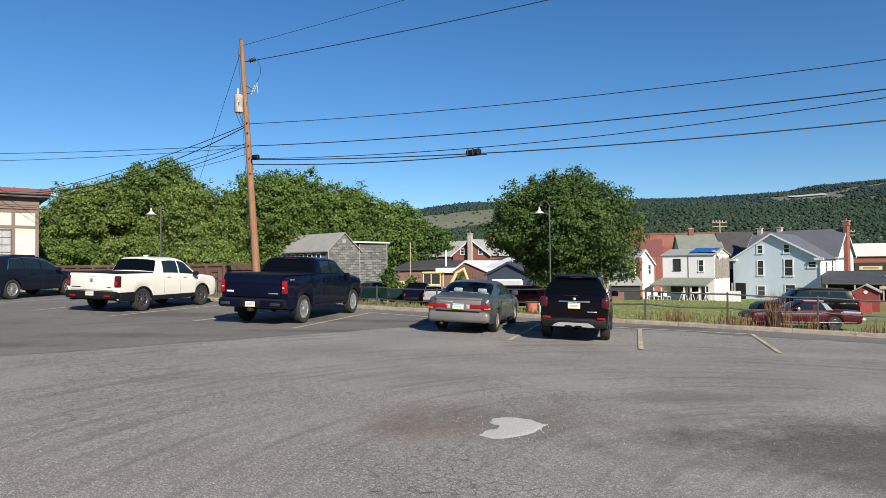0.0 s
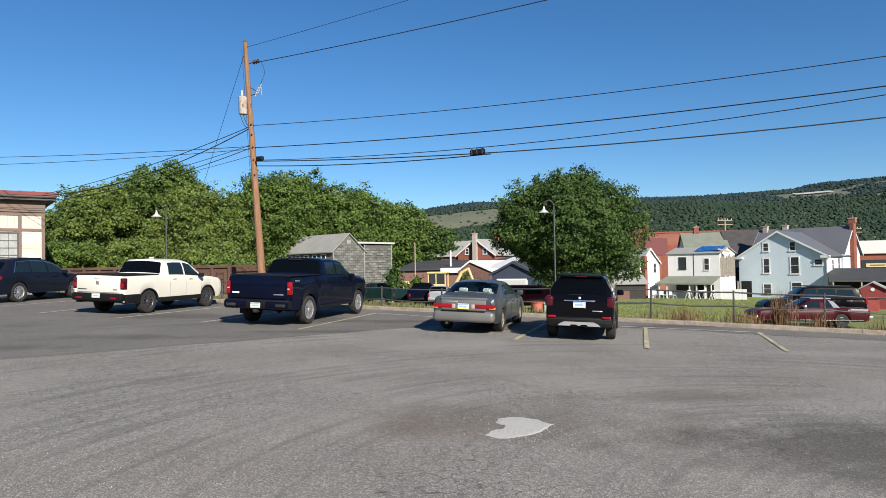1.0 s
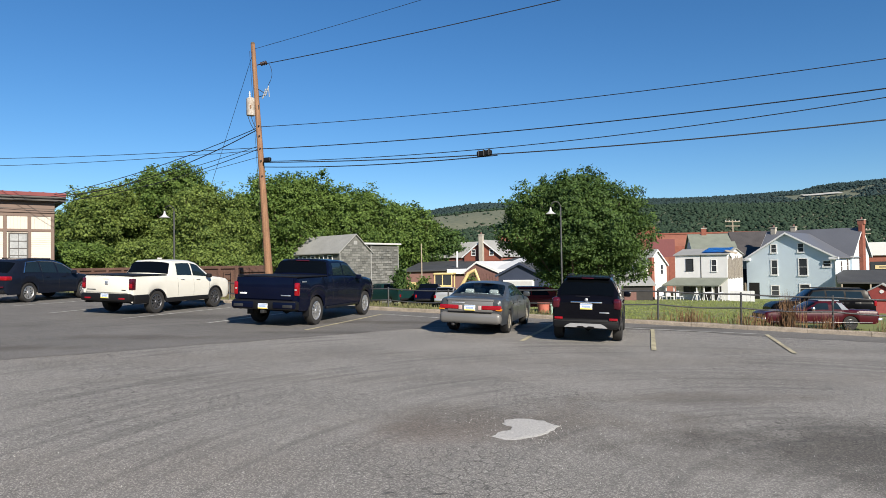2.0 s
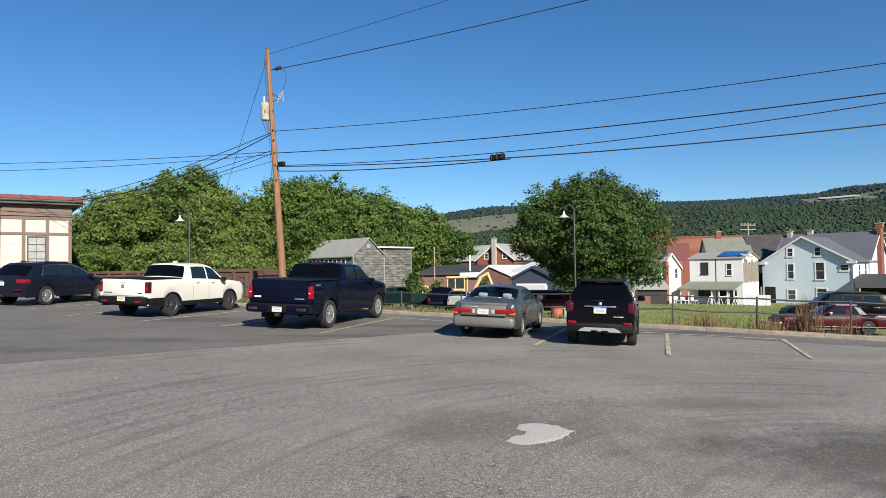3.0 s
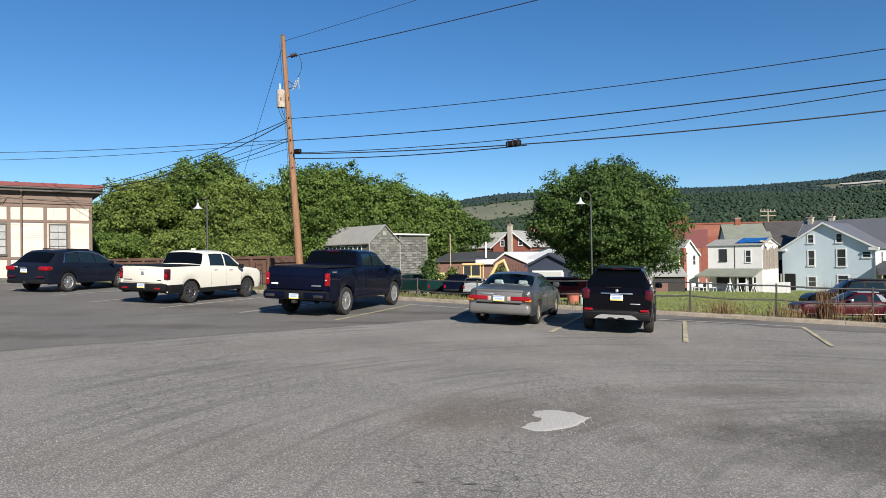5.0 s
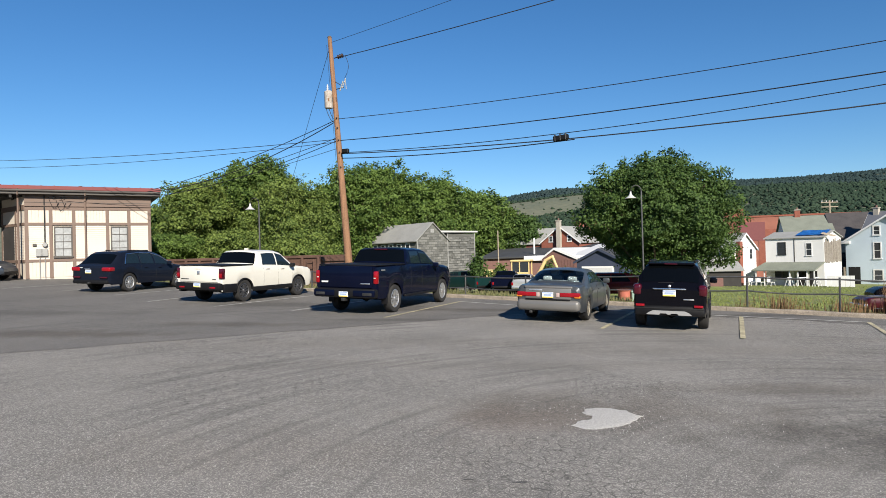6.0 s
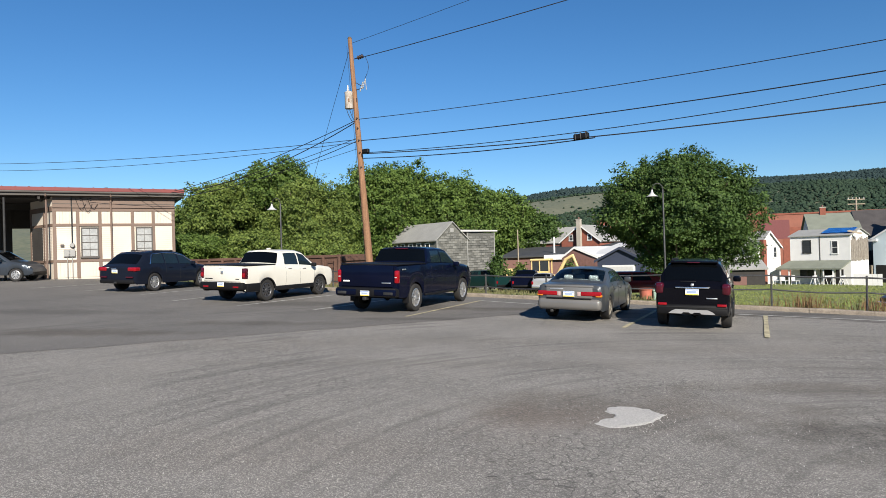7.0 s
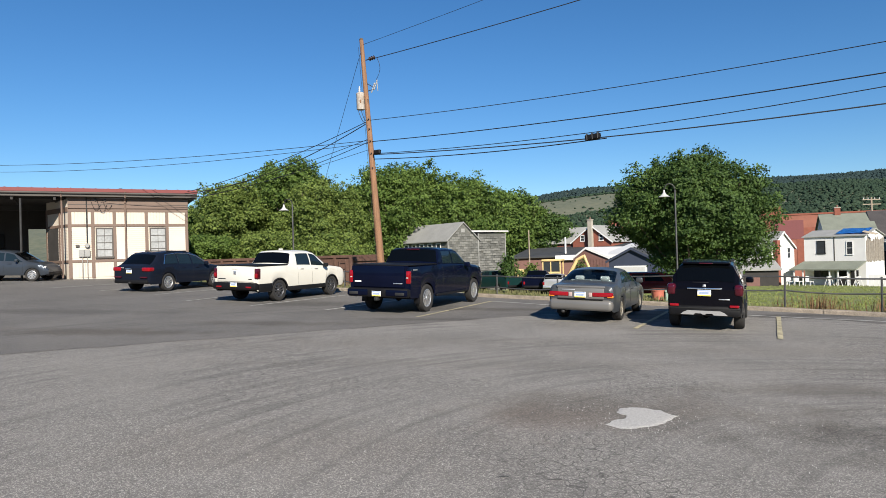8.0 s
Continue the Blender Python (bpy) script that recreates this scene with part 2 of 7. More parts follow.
def yard_z(x, y):
    """The low ground beyond the track."""
    zx = -1.25 - 0.018 * min(45.0, max(-40.0, x))
    return zx - 0.021 * (min(100.0, max(25.0, y)) - 30)


def past_kerb(x, y):
    return (y - kerb_y(min(60, max(-60, x)))) * 0.93


def land_z(x, y):
    s = past_kerb(x, y)
    top = lot_z(min(60, max(-60, x)), min(60, max(-30, y)))
    low = min(yard_z(x, y), top - 0.3)
    west = smooth01((-21 - x) / 6)
    bank = smooth01((s - 0.9 - 1.8 * smooth01((5.5 - x) / 2)) / 3.0) * (1 - west)
    return (top - 0.03) * (1 - bank) + low * bank if s > 0.1 else top - 0.25


# one sheet of ground out to the horizon
def spread(lo, hi, step, far):
    mid = list(np.arange(lo, hi + 0.01, step))
    a, b, w = [], [], step
    x = lo
    while x > -far:
        w *= 1.35
        x -= w
        a.append(x)
    x, w = hi, step
    while x < far:
        w *= 1.35
        x += w
        b.append(x)
    return a[::-1] + mid + b


gx, gy = spread(-40, 50, 1.0, 4200), spread(8, 75, 0.6, 4200)
gv = [(x, y, land_z(x, y) + 0.04 * noise.noise((x * 0.4, y * 0.4, 0))) for y in gy for x in gx]
nx = len(gx)
gf = [(j * nx + i, j * nx + i + 1, (j + 1) * nx + i + 1, (j + 1) * nx + i) for j in range(len(gy) - 1) for i in range(nx - 1)]
ground = tagged(raw("ground", gv, gf, M_grass, smooth=True), "uneven grassy ground falling away behind the lot", "ground", kind="structure")


# ---- asphalt of the lot ----
def asphalt(name, color, vary, grain, crazed, spots):
    """Paving with stones, pits, crazing, spots of oil and dirt, and worn sweeps of tyre marks."""
    m = mat(name, color, 0.92, vary, 0.5, 130, 0.6)
    nt = m.node_tree
    n, k = nt.nodes, nt.links
    b = n["Principled BSDF"]
    base = b.inputs["Base Color"].links[0].from_socket
    tc = n.new("ShaderNodeTexCoord")
    # pale stones in the binder
    vor = n.new("ShaderNodeTexVoronoi")
    vor.inputs["Scale"].default_value = 95
    k.new(tc.outputs["Object"], vor.inputs["Vector"])
    hs = n.new("ShaderNodeSeparateColor")
    k.new(vor.outputs["Color"], hs.inputs[0])
    stone = n.new("ShaderNodeMapRange")
    stone.inputs["From Min"].default_value, stone.inputs["From Max"].default_value = 0.6, 1.0
    stone.inputs["To Max"].default_value = 0.85 * grain
    k.new(hs.outputs[0], stone.inputs["Value"])
    mix1 = n.new("ShaderNodeMix")
    mix1.data_type = "RGBA"
    k.new(stone.outputs["Result"], mix1.inputs["Factor"])
    mix1.inputs["B"].default_value = (0.50, 0.47, 0.42, 1)
    # dark pits where stones have gone
    pits, pc, pr = n.new("ShaderNodeTexVoronoi"), n.new("ShaderNodeSeparateColor"), n.new("ShaderNodeMapRange")
    pits.inputs["Scale"].default_value = 42
    k.new(tc.outputs["Object"], pits.inputs["Vector"])
    k.new(pits.outputs["Color"], pc.inputs[0])
    pr.inputs["From Min"].default_value, pr.inputs["From Max"].default_value, pr.inputs["To Max"].default_value = 0.6, 1.0, 0.4 * grain
    k.new(pc.outputs[1], pr.inputs["Value"])
    mix0 = n.new("ShaderNodeMix")
    mix0.data_type = "RGBA"
    k.new(pr.outputs["Result"], mix0.inputs["Factor"])
    k.new(base, mix0.inputs["A"])
    mix0.inputs["B"].default_value = (0.06, 0.058, 0.053, 1)
    k.new(mix0.outputs["Result"], mix1.inputs["A"])
    # crazing: thin dark cracks in fields
    warp, vadd, crk = n.new("ShaderNodeTexNoise"), n.new("ShaderNodeVectorMath"), n.new("ShaderNodeTexVoronoi")
    warp.inputs["Scale"].default_value, warp.inputs["Detail"].default_value = 3.0, 3
    k.new(tc.outputs["Object"], warp.inputs["Vector"])
    vadd.operation = "MULTIPLY_ADD"
    vadd.inputs[1].default_value = (0.22, 0.22, 0)
    k.new(warp.outputs["Color"], vadd.inputs[0])
    k.new(tc.outputs["Object"], vadd.inputs[2])
    crk.feature = "DISTANCE_TO_EDGE"
    crk.inputs["Scale"].default_value = 8.5
    k.new(vadd.outputs[0], crk.inputs["Vector"])
    line = n.new("ShaderNodeMapRange")
    line.inputs["From Min"].default_value, line.inputs["From Max"].default_value = 0.008, 0.045
    line.inputs["To Min"].default_value, line.inputs["To Max"].default_value = crazed, 0.0
    k.new(crk.outputs["Distance"], line.inputs["Value"])
    field, fr = n.new("ShaderNodeTexNoise"), n.new("ShaderNodeMapRange")
    field.inputs["Scale"].default_value = 0.28
    k.new(tc.outputs["Object"], field.inputs["Vector"])
    fr.inputs["From Min"].default_value, fr.inputs["From Max"].default_value = 0.40, 0.58
    k.new(field.outputs["Fac"], fr.inputs["Value"])
    mul = n.new("ShaderNodeMath")
    mul.operation = "MULTIPLY"
    k.new(line.outputs["Result"], mul.inputs[0])
    k.new(fr.outputs["Result"], mul.inputs[1])
    mix2 = n.new("ShaderNodeMix")
    mix2.data_type = "RGBA"
    k.new(mul.outputs[0], mix2.inputs["Factor"])
    k.new(mix1.outputs["Result"], mix2.inputs["A"])
    mix2.inputs["B"].default_value = (0.045, 0.043, 0.04, 1)
    last = mix2.outputs["Result"]
    # oily stains, each a warped round spot: centre, half widths, strength, colour
    for cx, cy, rx, ry, amount, col in spots:
        mp = n.new("ShaderNodeMapping")
        mp.vector_type = "TEXTURE"
        mp.inputs["Location"].default_value, mp.inputs["Scale"].default_value = (cx, cy, 0), (rx, ry, 1000)
        mp.inputs["Rotation"].default_value = (0, 0, 0.15)
        w2 = n.new("ShaderNodeTexNoise")
        w2.inputs["Scale"].default_value, w2.inputs["Detail"].default_value = 1.3, 6
        k.new(tc.outputs["Object"], w2.inputs["Vector"])
        k.new(tc.outputs["Object"], mp.inputs["Vector"])
        ln = n.new("ShaderNodeVectorMath")
        ln.operation = "LENGTH"
        k.new(mp.outputs["Vector"], ln.inputs[0])
        ad = n.new("ShaderNodeMath")
        ad.operation = "MULTIPLY_ADD"
        ad.inputs[1].default_value = 1.7
        k.new(w2.outputs["Fac"], ad.inputs[0])
        k.new(ln.outputs["Value"], ad.inputs[2])
        sp = n.new("ShaderNodeMapRange")
        sp.interpolation_type = "SMOOTHSTEP"
        sp.inputs["From Min"].default_value, sp.inputs["From Max"].default_value = 1.05, 2.1
        sp.inputs["To Min"].default_value, sp.inputs["To Max"].default_value = amount, 0.0
        k.new(ad.outputs[0], sp.inputs["Value"])
        mx = n.new("ShaderNodeMix")
        mx.data_type = "RGBA"
        k.new(sp.outputs["Result"], mx.inputs["Factor"])
        k.new(last, mx.inputs["A"])
        mx.blend_type = "MULTIPLY"
        mx.inputs["B"].default_value = (*(min(1, c / 0.17) for c in col), 1)
        last = mx.outputs["Result"]
    # faint sweeping tyre marks, rings round the turning point of the lot
    arc, ring = n.new("ShaderNodeVectorMath"), n.new("ShaderNodeTexNoise")
    arc.operation = "DISTANCE"
    arc.inputs[1].default_value = (5.2, 4.1, -0.43)
    k.new(tc.outputs["Object"], arc.inputs[0])
    ring.noise_dimensions = "1D"
    ring.inputs["Scale"].default_value, ring.inputs["Detail"].default_value = 3.6, 6
    k.new(arc.outputs["Value"], ring.inputs["W"])
    patchy = n.new("ShaderNodeTexNoise")
    patchy.inputs["Scale"].default_value, patchy.inputs["Detail"].default_value = 0.35, 3
    k.new(tc.outputs["Object"], patchy.inputs["Vector"])
    both = n.new("ShaderNodeMath")
    both.operation = "MULTIPLY"
    k.new(ring.outputs["Fac"], both.inputs[0])
    k.new(patchy.outputs["Fac"], both.inputs[1])
    worn = n.new("ShaderNodeMapRange")
    worn.inputs["From Min"].default_value, worn.inputs["From Max"].default_value = 0.26, 0.40
    worn.inputs["To Max"].default_value = 0.40
    k.new(both.outputs[0], worn.inputs["Value"])
    mx = n.new("ShaderNodeMix")
    mx.data_type = "RGBA"
    k.new(worn.outputs["Result"], mx.inputs["Factor"])
    k.new(last, mx.inputs["A"])
    mx.inputs["B"].default_value = (0.078, 0.075, 0.07, 1)
    last = mx.outputs["Result"]
    k.new(last, b.inputs["Base Color"])
    return m


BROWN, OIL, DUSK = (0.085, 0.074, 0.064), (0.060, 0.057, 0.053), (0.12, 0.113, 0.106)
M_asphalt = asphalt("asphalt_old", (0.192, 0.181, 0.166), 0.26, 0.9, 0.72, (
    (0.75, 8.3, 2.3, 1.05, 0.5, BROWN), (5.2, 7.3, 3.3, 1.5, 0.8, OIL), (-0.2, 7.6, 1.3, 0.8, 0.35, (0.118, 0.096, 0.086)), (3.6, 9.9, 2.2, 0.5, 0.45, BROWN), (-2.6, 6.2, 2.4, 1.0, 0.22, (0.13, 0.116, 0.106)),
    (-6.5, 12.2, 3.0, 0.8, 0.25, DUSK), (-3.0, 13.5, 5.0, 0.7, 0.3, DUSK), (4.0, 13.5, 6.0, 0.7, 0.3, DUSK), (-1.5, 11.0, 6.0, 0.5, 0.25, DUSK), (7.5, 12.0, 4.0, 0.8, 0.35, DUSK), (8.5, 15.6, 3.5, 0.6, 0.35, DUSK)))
M_asphalt_new = asphalt("asphalt_new", (0.126, 0.119, 0.110), 0.3, 0.35, 0.35, (
    (-1.4, 20.4, 2.6, 0.5, 0.7, BROWN), (1.4, 19.6, 1.6, 0.5, 0.6, OIL), (-11.0, 13.2, 3.4, 0.7, 0.6, BROWN), (-7.5, 15.6, 2.4, 0.5, 0.5, BROWN), (-3.6, 17.3, 2.0, 0.4, 0.6, OIL), (-15.0, 17.0, 4.0, 0.8, 0.4, OIL), (6.5, 20.3, 3.0, 0.4, 0.6, OIL), (-9.0, 20.8, 2.5, 1.0, 0.5, OIL), (-4.8, 20.3, 2.2, 1.2, 0.5, OIL)))


def sheet(name, rows, material, lift, label, parent=None, category="road"):
    """A ground-hugging sheet; rows: (y, x0, x1) strips or a list of point rows."""
    verts, faces, w = [], [], len(rows[0])
    for r in rows:
        verts += [(x, y, lot_z(x, y) + lift + 0.006 * noise.noise((x * 0.5, y * 0.5, 3))) for x, y in r]
    for j in range(len(rows) - 1):
        faces += [(j * w + i, j * w + i + 1, (j + 1) * w + i + 1, (j + 1) * w + i) for i in range(w - 1)]
    ob = raw(name, verts, faces, material, parent, smooth=True)
    return ob if parent else tagged(ob, label, category, kind="structure")


def lot_end(x):
    """Far edge of the paving: the kerb, and past it the forecourt of the station."""
    return kerb_y(x) + 10 * smooth01((-20.5 - x) / 2.5)


cols = [(-60 + i * 1.5) for i in range(81)]
lot = sheet("parking_lot", [[(x, -30 + (lot_end(x) + 30.02) * j / 24) for x in cols] for j in range(25)], M_asphalt, 0.0, "weathered grey asphalt parking lot with cracks and oily stains", category="parking lot")


def seam_y(x):
    """Near edge of the newer, darker paving."""
    return 19.8 + 0.93 * x if x < -0.5 else 19.33 - 0.33 * (x + 0.5)


def overlay_edge(x):
    """Near edge of the overlay: a broad apron, then a ragged strip along the kerb."""
    ragged = 0.12 * noise.noise((x * 1.3, 0, 5)) + 0.16 * noise.noise((x * 4.0, 0, 7))
    apron = min(seam_y(max(-16, x)) + ragged, kerb_y(x) - 2.2)
    strip = kerb_y(x) - 1.9 + 0.7 * noise.noise((x * 0.5, 0, 2)) + 3 * ragged
    t = smooth01((x - 2.2) / 2.0)
    return apron * (1 - t) + strip * t


new_rows = []
xs = [(-40 + i * 0.25) for i in range(264)]
for j in range(9):
    new_rows.append([(x, overlay_edge(x) + (lot_end(x) - 0.02 - overlay_edge(x)) * j / 8) for x in xs])
sheet("asphalt_overlay", new_rows, M_asphalt_new, 0.006, "newer dark asphalt paving beside the kerb", category="pavement")


# ---- kerb, verge, painted lines ----
def kerb_point(x, off, up):
    slope = -0.36 - 0.005 * x
    nrm = Vector((-slope, 1)).normalized()
    px, py = x + nrm.x * off, kerb_y(x) + nrm.y * off
    return (px, py, lot_z(px, py) + up)


kerb = tagged(new("kerb"), "worn pale concrete kerb along the edge of the lot", "kerb", kind="structure")
x = -21.0
random.seed(4)
while x < 40:
    step = 1.5
    bm = bmesh.new()
    sec = ((0, -0.05), (0.01, 0.10), (0.035, 0.13), (0.15, 0.135), (0.17, 0.12), (0.17, -0.05))
    jog = random.uniform(-0.012, 0.012)
    rings = []
    for q in range(6):
        xx = x + (step - 0.008) * q / 5
        rings.append([bm.verts.new(kerb_point(xx, o + jog, (u + 0.02 * noise.noise((xx * 2, o * 9, u * 5))) if u > 0 else u)) for o, u in sec])
    for a, b in zip(rings, rings[1:]):
        for i in range(5):
            bm.faces.new((a[i], b[i], b[i + 1], a[i + 1]))
    bm.faces.new(rings[0])
    bm.faces.new(rings[-1][::-1])
    bmesh.ops.recalc_face_normals(bm, faces=bm.faces)
    part("kerb_stone", bm, M_kerb, kerb)
    x += step

# loose soil along the back of the kerb
soil = [[kerb_point(-24 + i * 0.6, o, u + (0.05 * noise.noise((i * 0.7, o * 3, 1)) if o < 1 else 0)) for i in range(105)] for o, u in ((0.16, 0.08), (0.45, 0.09), (0.9, 0.07), (1.5, -0.25))]
sv = [p for r in soil for p in r]
sf = [(j * 105 + i, j * 105 + i + 1, (j + 1) * 105 + i + 1, (j + 1) * 105 + i) for j in range(3) for i in range(104)]
tagged(raw("verge", sv, sf, M_soil, smooth=True), "dry bare soil verge behind the kerb", "verge", kind="structure")


def stripe(a, b, w, material, label, group):
    ax, ay, bx, by = *a, *b
    d = Vector((bx - ax, by - ay))
    n = Vector((-d.y, d.x)).normalized() * w / 2
    steps = max(2, int(d.length / 0.35))
    verts, faces = [], []
    for i in range(steps + 1):
        p = Vector(a) + d * i / steps
        for s in (-1, 1):
            e = 1 + 0.16 * noise.noise((p.x * 3, p.y * 3, s))
            qx, qy = p.x + n.x * s * e, p.y + n.y * s * e
            verts.append((qx, qy, lot_z(qx, qy) + 0.016))
    faces = [(2 * i, 2 * i + 1, 2 * i + 3, 2 * i + 2) for i in range(steps)]
    return tagged(raw("parking_line", verts, faces, material), label, "road marking", group, "structure")


PALE, YEL = "worn pale painted parking bay line", "worn yellowish painted parking bay line"
for a, b, w, mt in (
    ((5.94, 19.87), (4.55, 15.15), 0.11, M_yellow_line), ((8.93, 18.96), (7.75, 15.1), 0.11, M_yellow_line), ((3.12, 20.89), (1.62, 16.3), 0.11, M_yellow_line),
    ((-2.61, 23.11), (-4.12, 17.7), 0.11, M_yellow_line), ((-5.75, 23.4), (-7.3, 19.0), 0.11, M_line), ((-8.57, 24.6), (-10.2, 19.75), 0.11, M_line),
    ((-12.3, 25.8), (-13.25, 20.95), 0.11, M_line), ((-15.18, 26.75), (-16.1, 23.3), 0.11, M_line), ((-18.6, 28.6), (-19.6, 24.6), 0.11, M_line), ((-22.0, 29.6), (-23.0, 25.6), 0.11, M_line),
    ((-2.61, 23.11), (0.3, 21.6), 0.13, M_line), ((0.3, 21.6), (5.31, 19.98), 0.13, M_line), ((5.31, 19.98), (8.93, 18.96), 0.13, M_line)):
    stripe(a, b, w, mt, PALE if mt is M_line else YEL, "painted bay lines")

# pale chip patch on the asphalt
rim = []
corners = ((0.36, 7.52), (0.60, 7.40), (0.82, 7.52), (1.05, 7.74), (1.24, 8.08), (1.08, 8.32), (0.85, 8.44), (0.62, 8.36), (0.55, 8.14), (0.66, 7.98), (0.58, 7.78), (0.44, 7.66))
for (ax, ay), (bx, by) in zip(corners, corners[1:] + corners[:1]):
    for q in range(4):
        px, py = ax + (bx - ax) * q / 4, ay + (by - ay) * q / 4
        rim.append((px + 0.05 * noise.noise((px * 11, py * 11, 3)), py + 0.06 * noise.noise((px * 11, py * 11, 7))))
pv = [(0.82, 7.86, lot_z(0.82, 7.86) + 0.016)] + [(x, y, lot_z(x, y) + 0.013) for x, y in [(0.82 + (x - 0.82) * 0.9, 7.86 + (y - 7.86) * 0.9) for x, y in rim]] + [(x, y, lot_z(x, y) + 0.004) for x, y in rim]
pf = [(0, 1 + i, 1 + (i + 1) % 48) for i in range(48)] + [(1 + i, 49 + i, 49 + (i + 1) % 48, 1 + (i + 1) % 48) for i in range(48)]
tagged(raw("asphalt_patch", pv, pf, M_patch), "small pale patch of stone chips filling a pothole", "patch", kind="structure")


# long cracks and joints in the old paving
M_crack = mat("crack_filling", (0.080, 0.076, 0.071), 0.95, 0.3, 3, 30)


def crack(points, w):
    verts, faces, q = [], [], []
    for a, b in zip(points, points[1:]):
        n = max(2, int(math.dist(a, b) / 0.12))
        q += [(a[0] + (b[0] - a[0]) * i / n, a[1] + (b[1] - a[1]) * i / n) for i in range(n)]
    for i, (px, py) in enumerate(q):
        px += 0.10 * noise.noise((px * 1.6, py * 1.6, 0)) + 0.03 * noise.noise((px * 9, py * 9, 4))
        py += 0.10 * noise.noise((px * 1.6, py * 1.6, 8)) + 0.03 * noise.noise((px * 9, py * 9, 6))
        e = w * (0.5 + 0.5 * abs(noise.noise((px * 2.2, py * 2.2, 2)) * 2))
        verts += [(px, py - e / 2, lot_z(px, py) + 0.010), (px, py + e / 2, lot_z(px, py) + 0.010)]
    faces = [(2 * i, 2 * i + 1, 2 * i + 3, 2 * i + 2) for i in range(len(q) - 1)]
    tagged(raw("pavement_crack", verts, faces, M_crack), "dark crack in the old asphalt", "crack", "cracks", "structure")


crack([(-3.3, 5.2), (-2.87, 7.26), (-2.07, 8.98), (-0.6, 10.42), (1.6, 11.6), (4.0, 12.6)], 0.016)
crack([(1.3, 8.4), (2.69, 9.95), (4.22, 11.02), (6.2, 12.6), (7.4, 13.6)], 0.011)
crack([(3.2, 10.2), (4.71, 10.61), (6.4, 11.0)], 0.014)
crack([(-8, 9.6), (-5.2, 11.0), (-1.5, 13.4), (2.0, 14.0)], 0.012)
crack([(-0.66, 5.66), (-0.42, 5.72)], 0.03)
crack([(-0.2, 5.68), (-0.02, 5.7)], 0.035)
crack([(-3.2, 19.2), (-2.4, 18.9), (-1.2, 18.8), (0.0, 18.6)], 0.035)

# loose stone chips strewn over the old paving, thickest by the patch
rng = np.random.default_rng(77)
cv, cf = [], []
for i in range(800):
    if i < 150:
        a, d = rng.uniform(0, 2 * math.pi), 0.25 + abs(rng.normal()) * 0.45
        px, py = 0.82 + d * math.cos(a) * 1.25, 7.86 + d * math.sin(a)
    else:
        py = rng.uniform(4.6, 12.5)
        px = rng.uniform(-0.8, 0.75) * py
    r = rng.uniform(0.002, 0.0065)
    n = len(cv)
    w = rng.uniform(0, 2)
    cv += [(px + r * math.cos(w + q), py + r * math.sin(w + q), lot_z(px, py) - 0.002) for q in (0, 1.7, 3.3, 4.8)] + [(px, py, lot_z(px, py) + 0.010 + r * 0.8)]
    cf += [(n, n + 1, n + 4), (n + 1, n + 2, n + 4), (n + 2, n + 3, n + 4), (n + 3, n, n + 4)]
tagged(raw("loose_chips", cv, cf, M_patch), "loose pale stone chips strewn on the asphalt", "gravel", kind="stuff")


# ---- pipe fence behind the kerb ----
fence = thing("pipe_fence", "dark weathered two-rail pipe fence behind the kerb", "fence")
fx = [-21.7 + 2.35 * i for i in range(26)]
posts = []
for x in fx:
    p = Vector(kerb_point(x, 0.75, -0.26 * smooth01((4.5 - x) / 5)))
    posts.append(p)
    part("post", tube(bmesh.new(), [p + Vector((0, 0, -0.3)), p + Vector((0.02, 0, 1.12))], 0.031, 8), M_galv, fence, smooth=40)
for h, r in ((1.06, 0.025), (0.62, 0.023)):
    for a, b in zip(posts, posts[1:]):
        pts = [a.lerp(b, i / 6) + Vector((0, 0, h - 0.05 * math.sin(math.pi * i / 6) * (1 if h < 1 else 0.5))) for i in range(7)]
        part("rail", tube(bmesh.new(), pts, r, 8), M_galv, fence, smooth=40)

# ---- railway beyond the fence ----
def track_point(t, off, up):
    """Metres along the track, to its side, above the ballast."""
    a = Vector((-2.0, 32.6)) + Vector((0.958, -0.287)) * t + Vector((0.287, 0.958)) * off
    return (a.x, a.y, -1.28 - 0.012 * t + up)


tr = tagged(new("railway_track"), "steel rails on timber sleepers in grey ballast", "railway", kind="structure")
bal = [[track_point(-60 + 2 * i, o, u) for i in range(61)] for o, u in ((-2.6, -0.4), (-1.7, 0.0), (1.7, 0.0), (2.6, -0.4))]
raw("ballast_bed", [p for r in bal for p in r], [(j * 61 + i, j * 61 + i + 1, (j + 1) * 61 + i + 1, (j + 1) * 61 + i) for j in range(3) for i in range(60)], M_ballast, tr)
for o in (-0.72, 0.72):
    bm = bmesh.new()
    tube(bm, [track_point(-60 + 5 * i, o, 0.19) for i in range(25)], 0.055, 6)
    part("rail", bm, M_rust, tr)
sl = new_box(-0.11, 0.11, -1.25, 1.25, 0, 0.1)
first = part("sleeper", sl, M_shadow_wood, tr)
for i in range(150):
    p = track_point(-59 + 0.62 * i, 0, 0.02)
    ob = first if i == 0 else new("sleeper", first.data)
    ob.parent = tr
    ob.matrix_basis = pose(*p, 0, 0, -16.7)


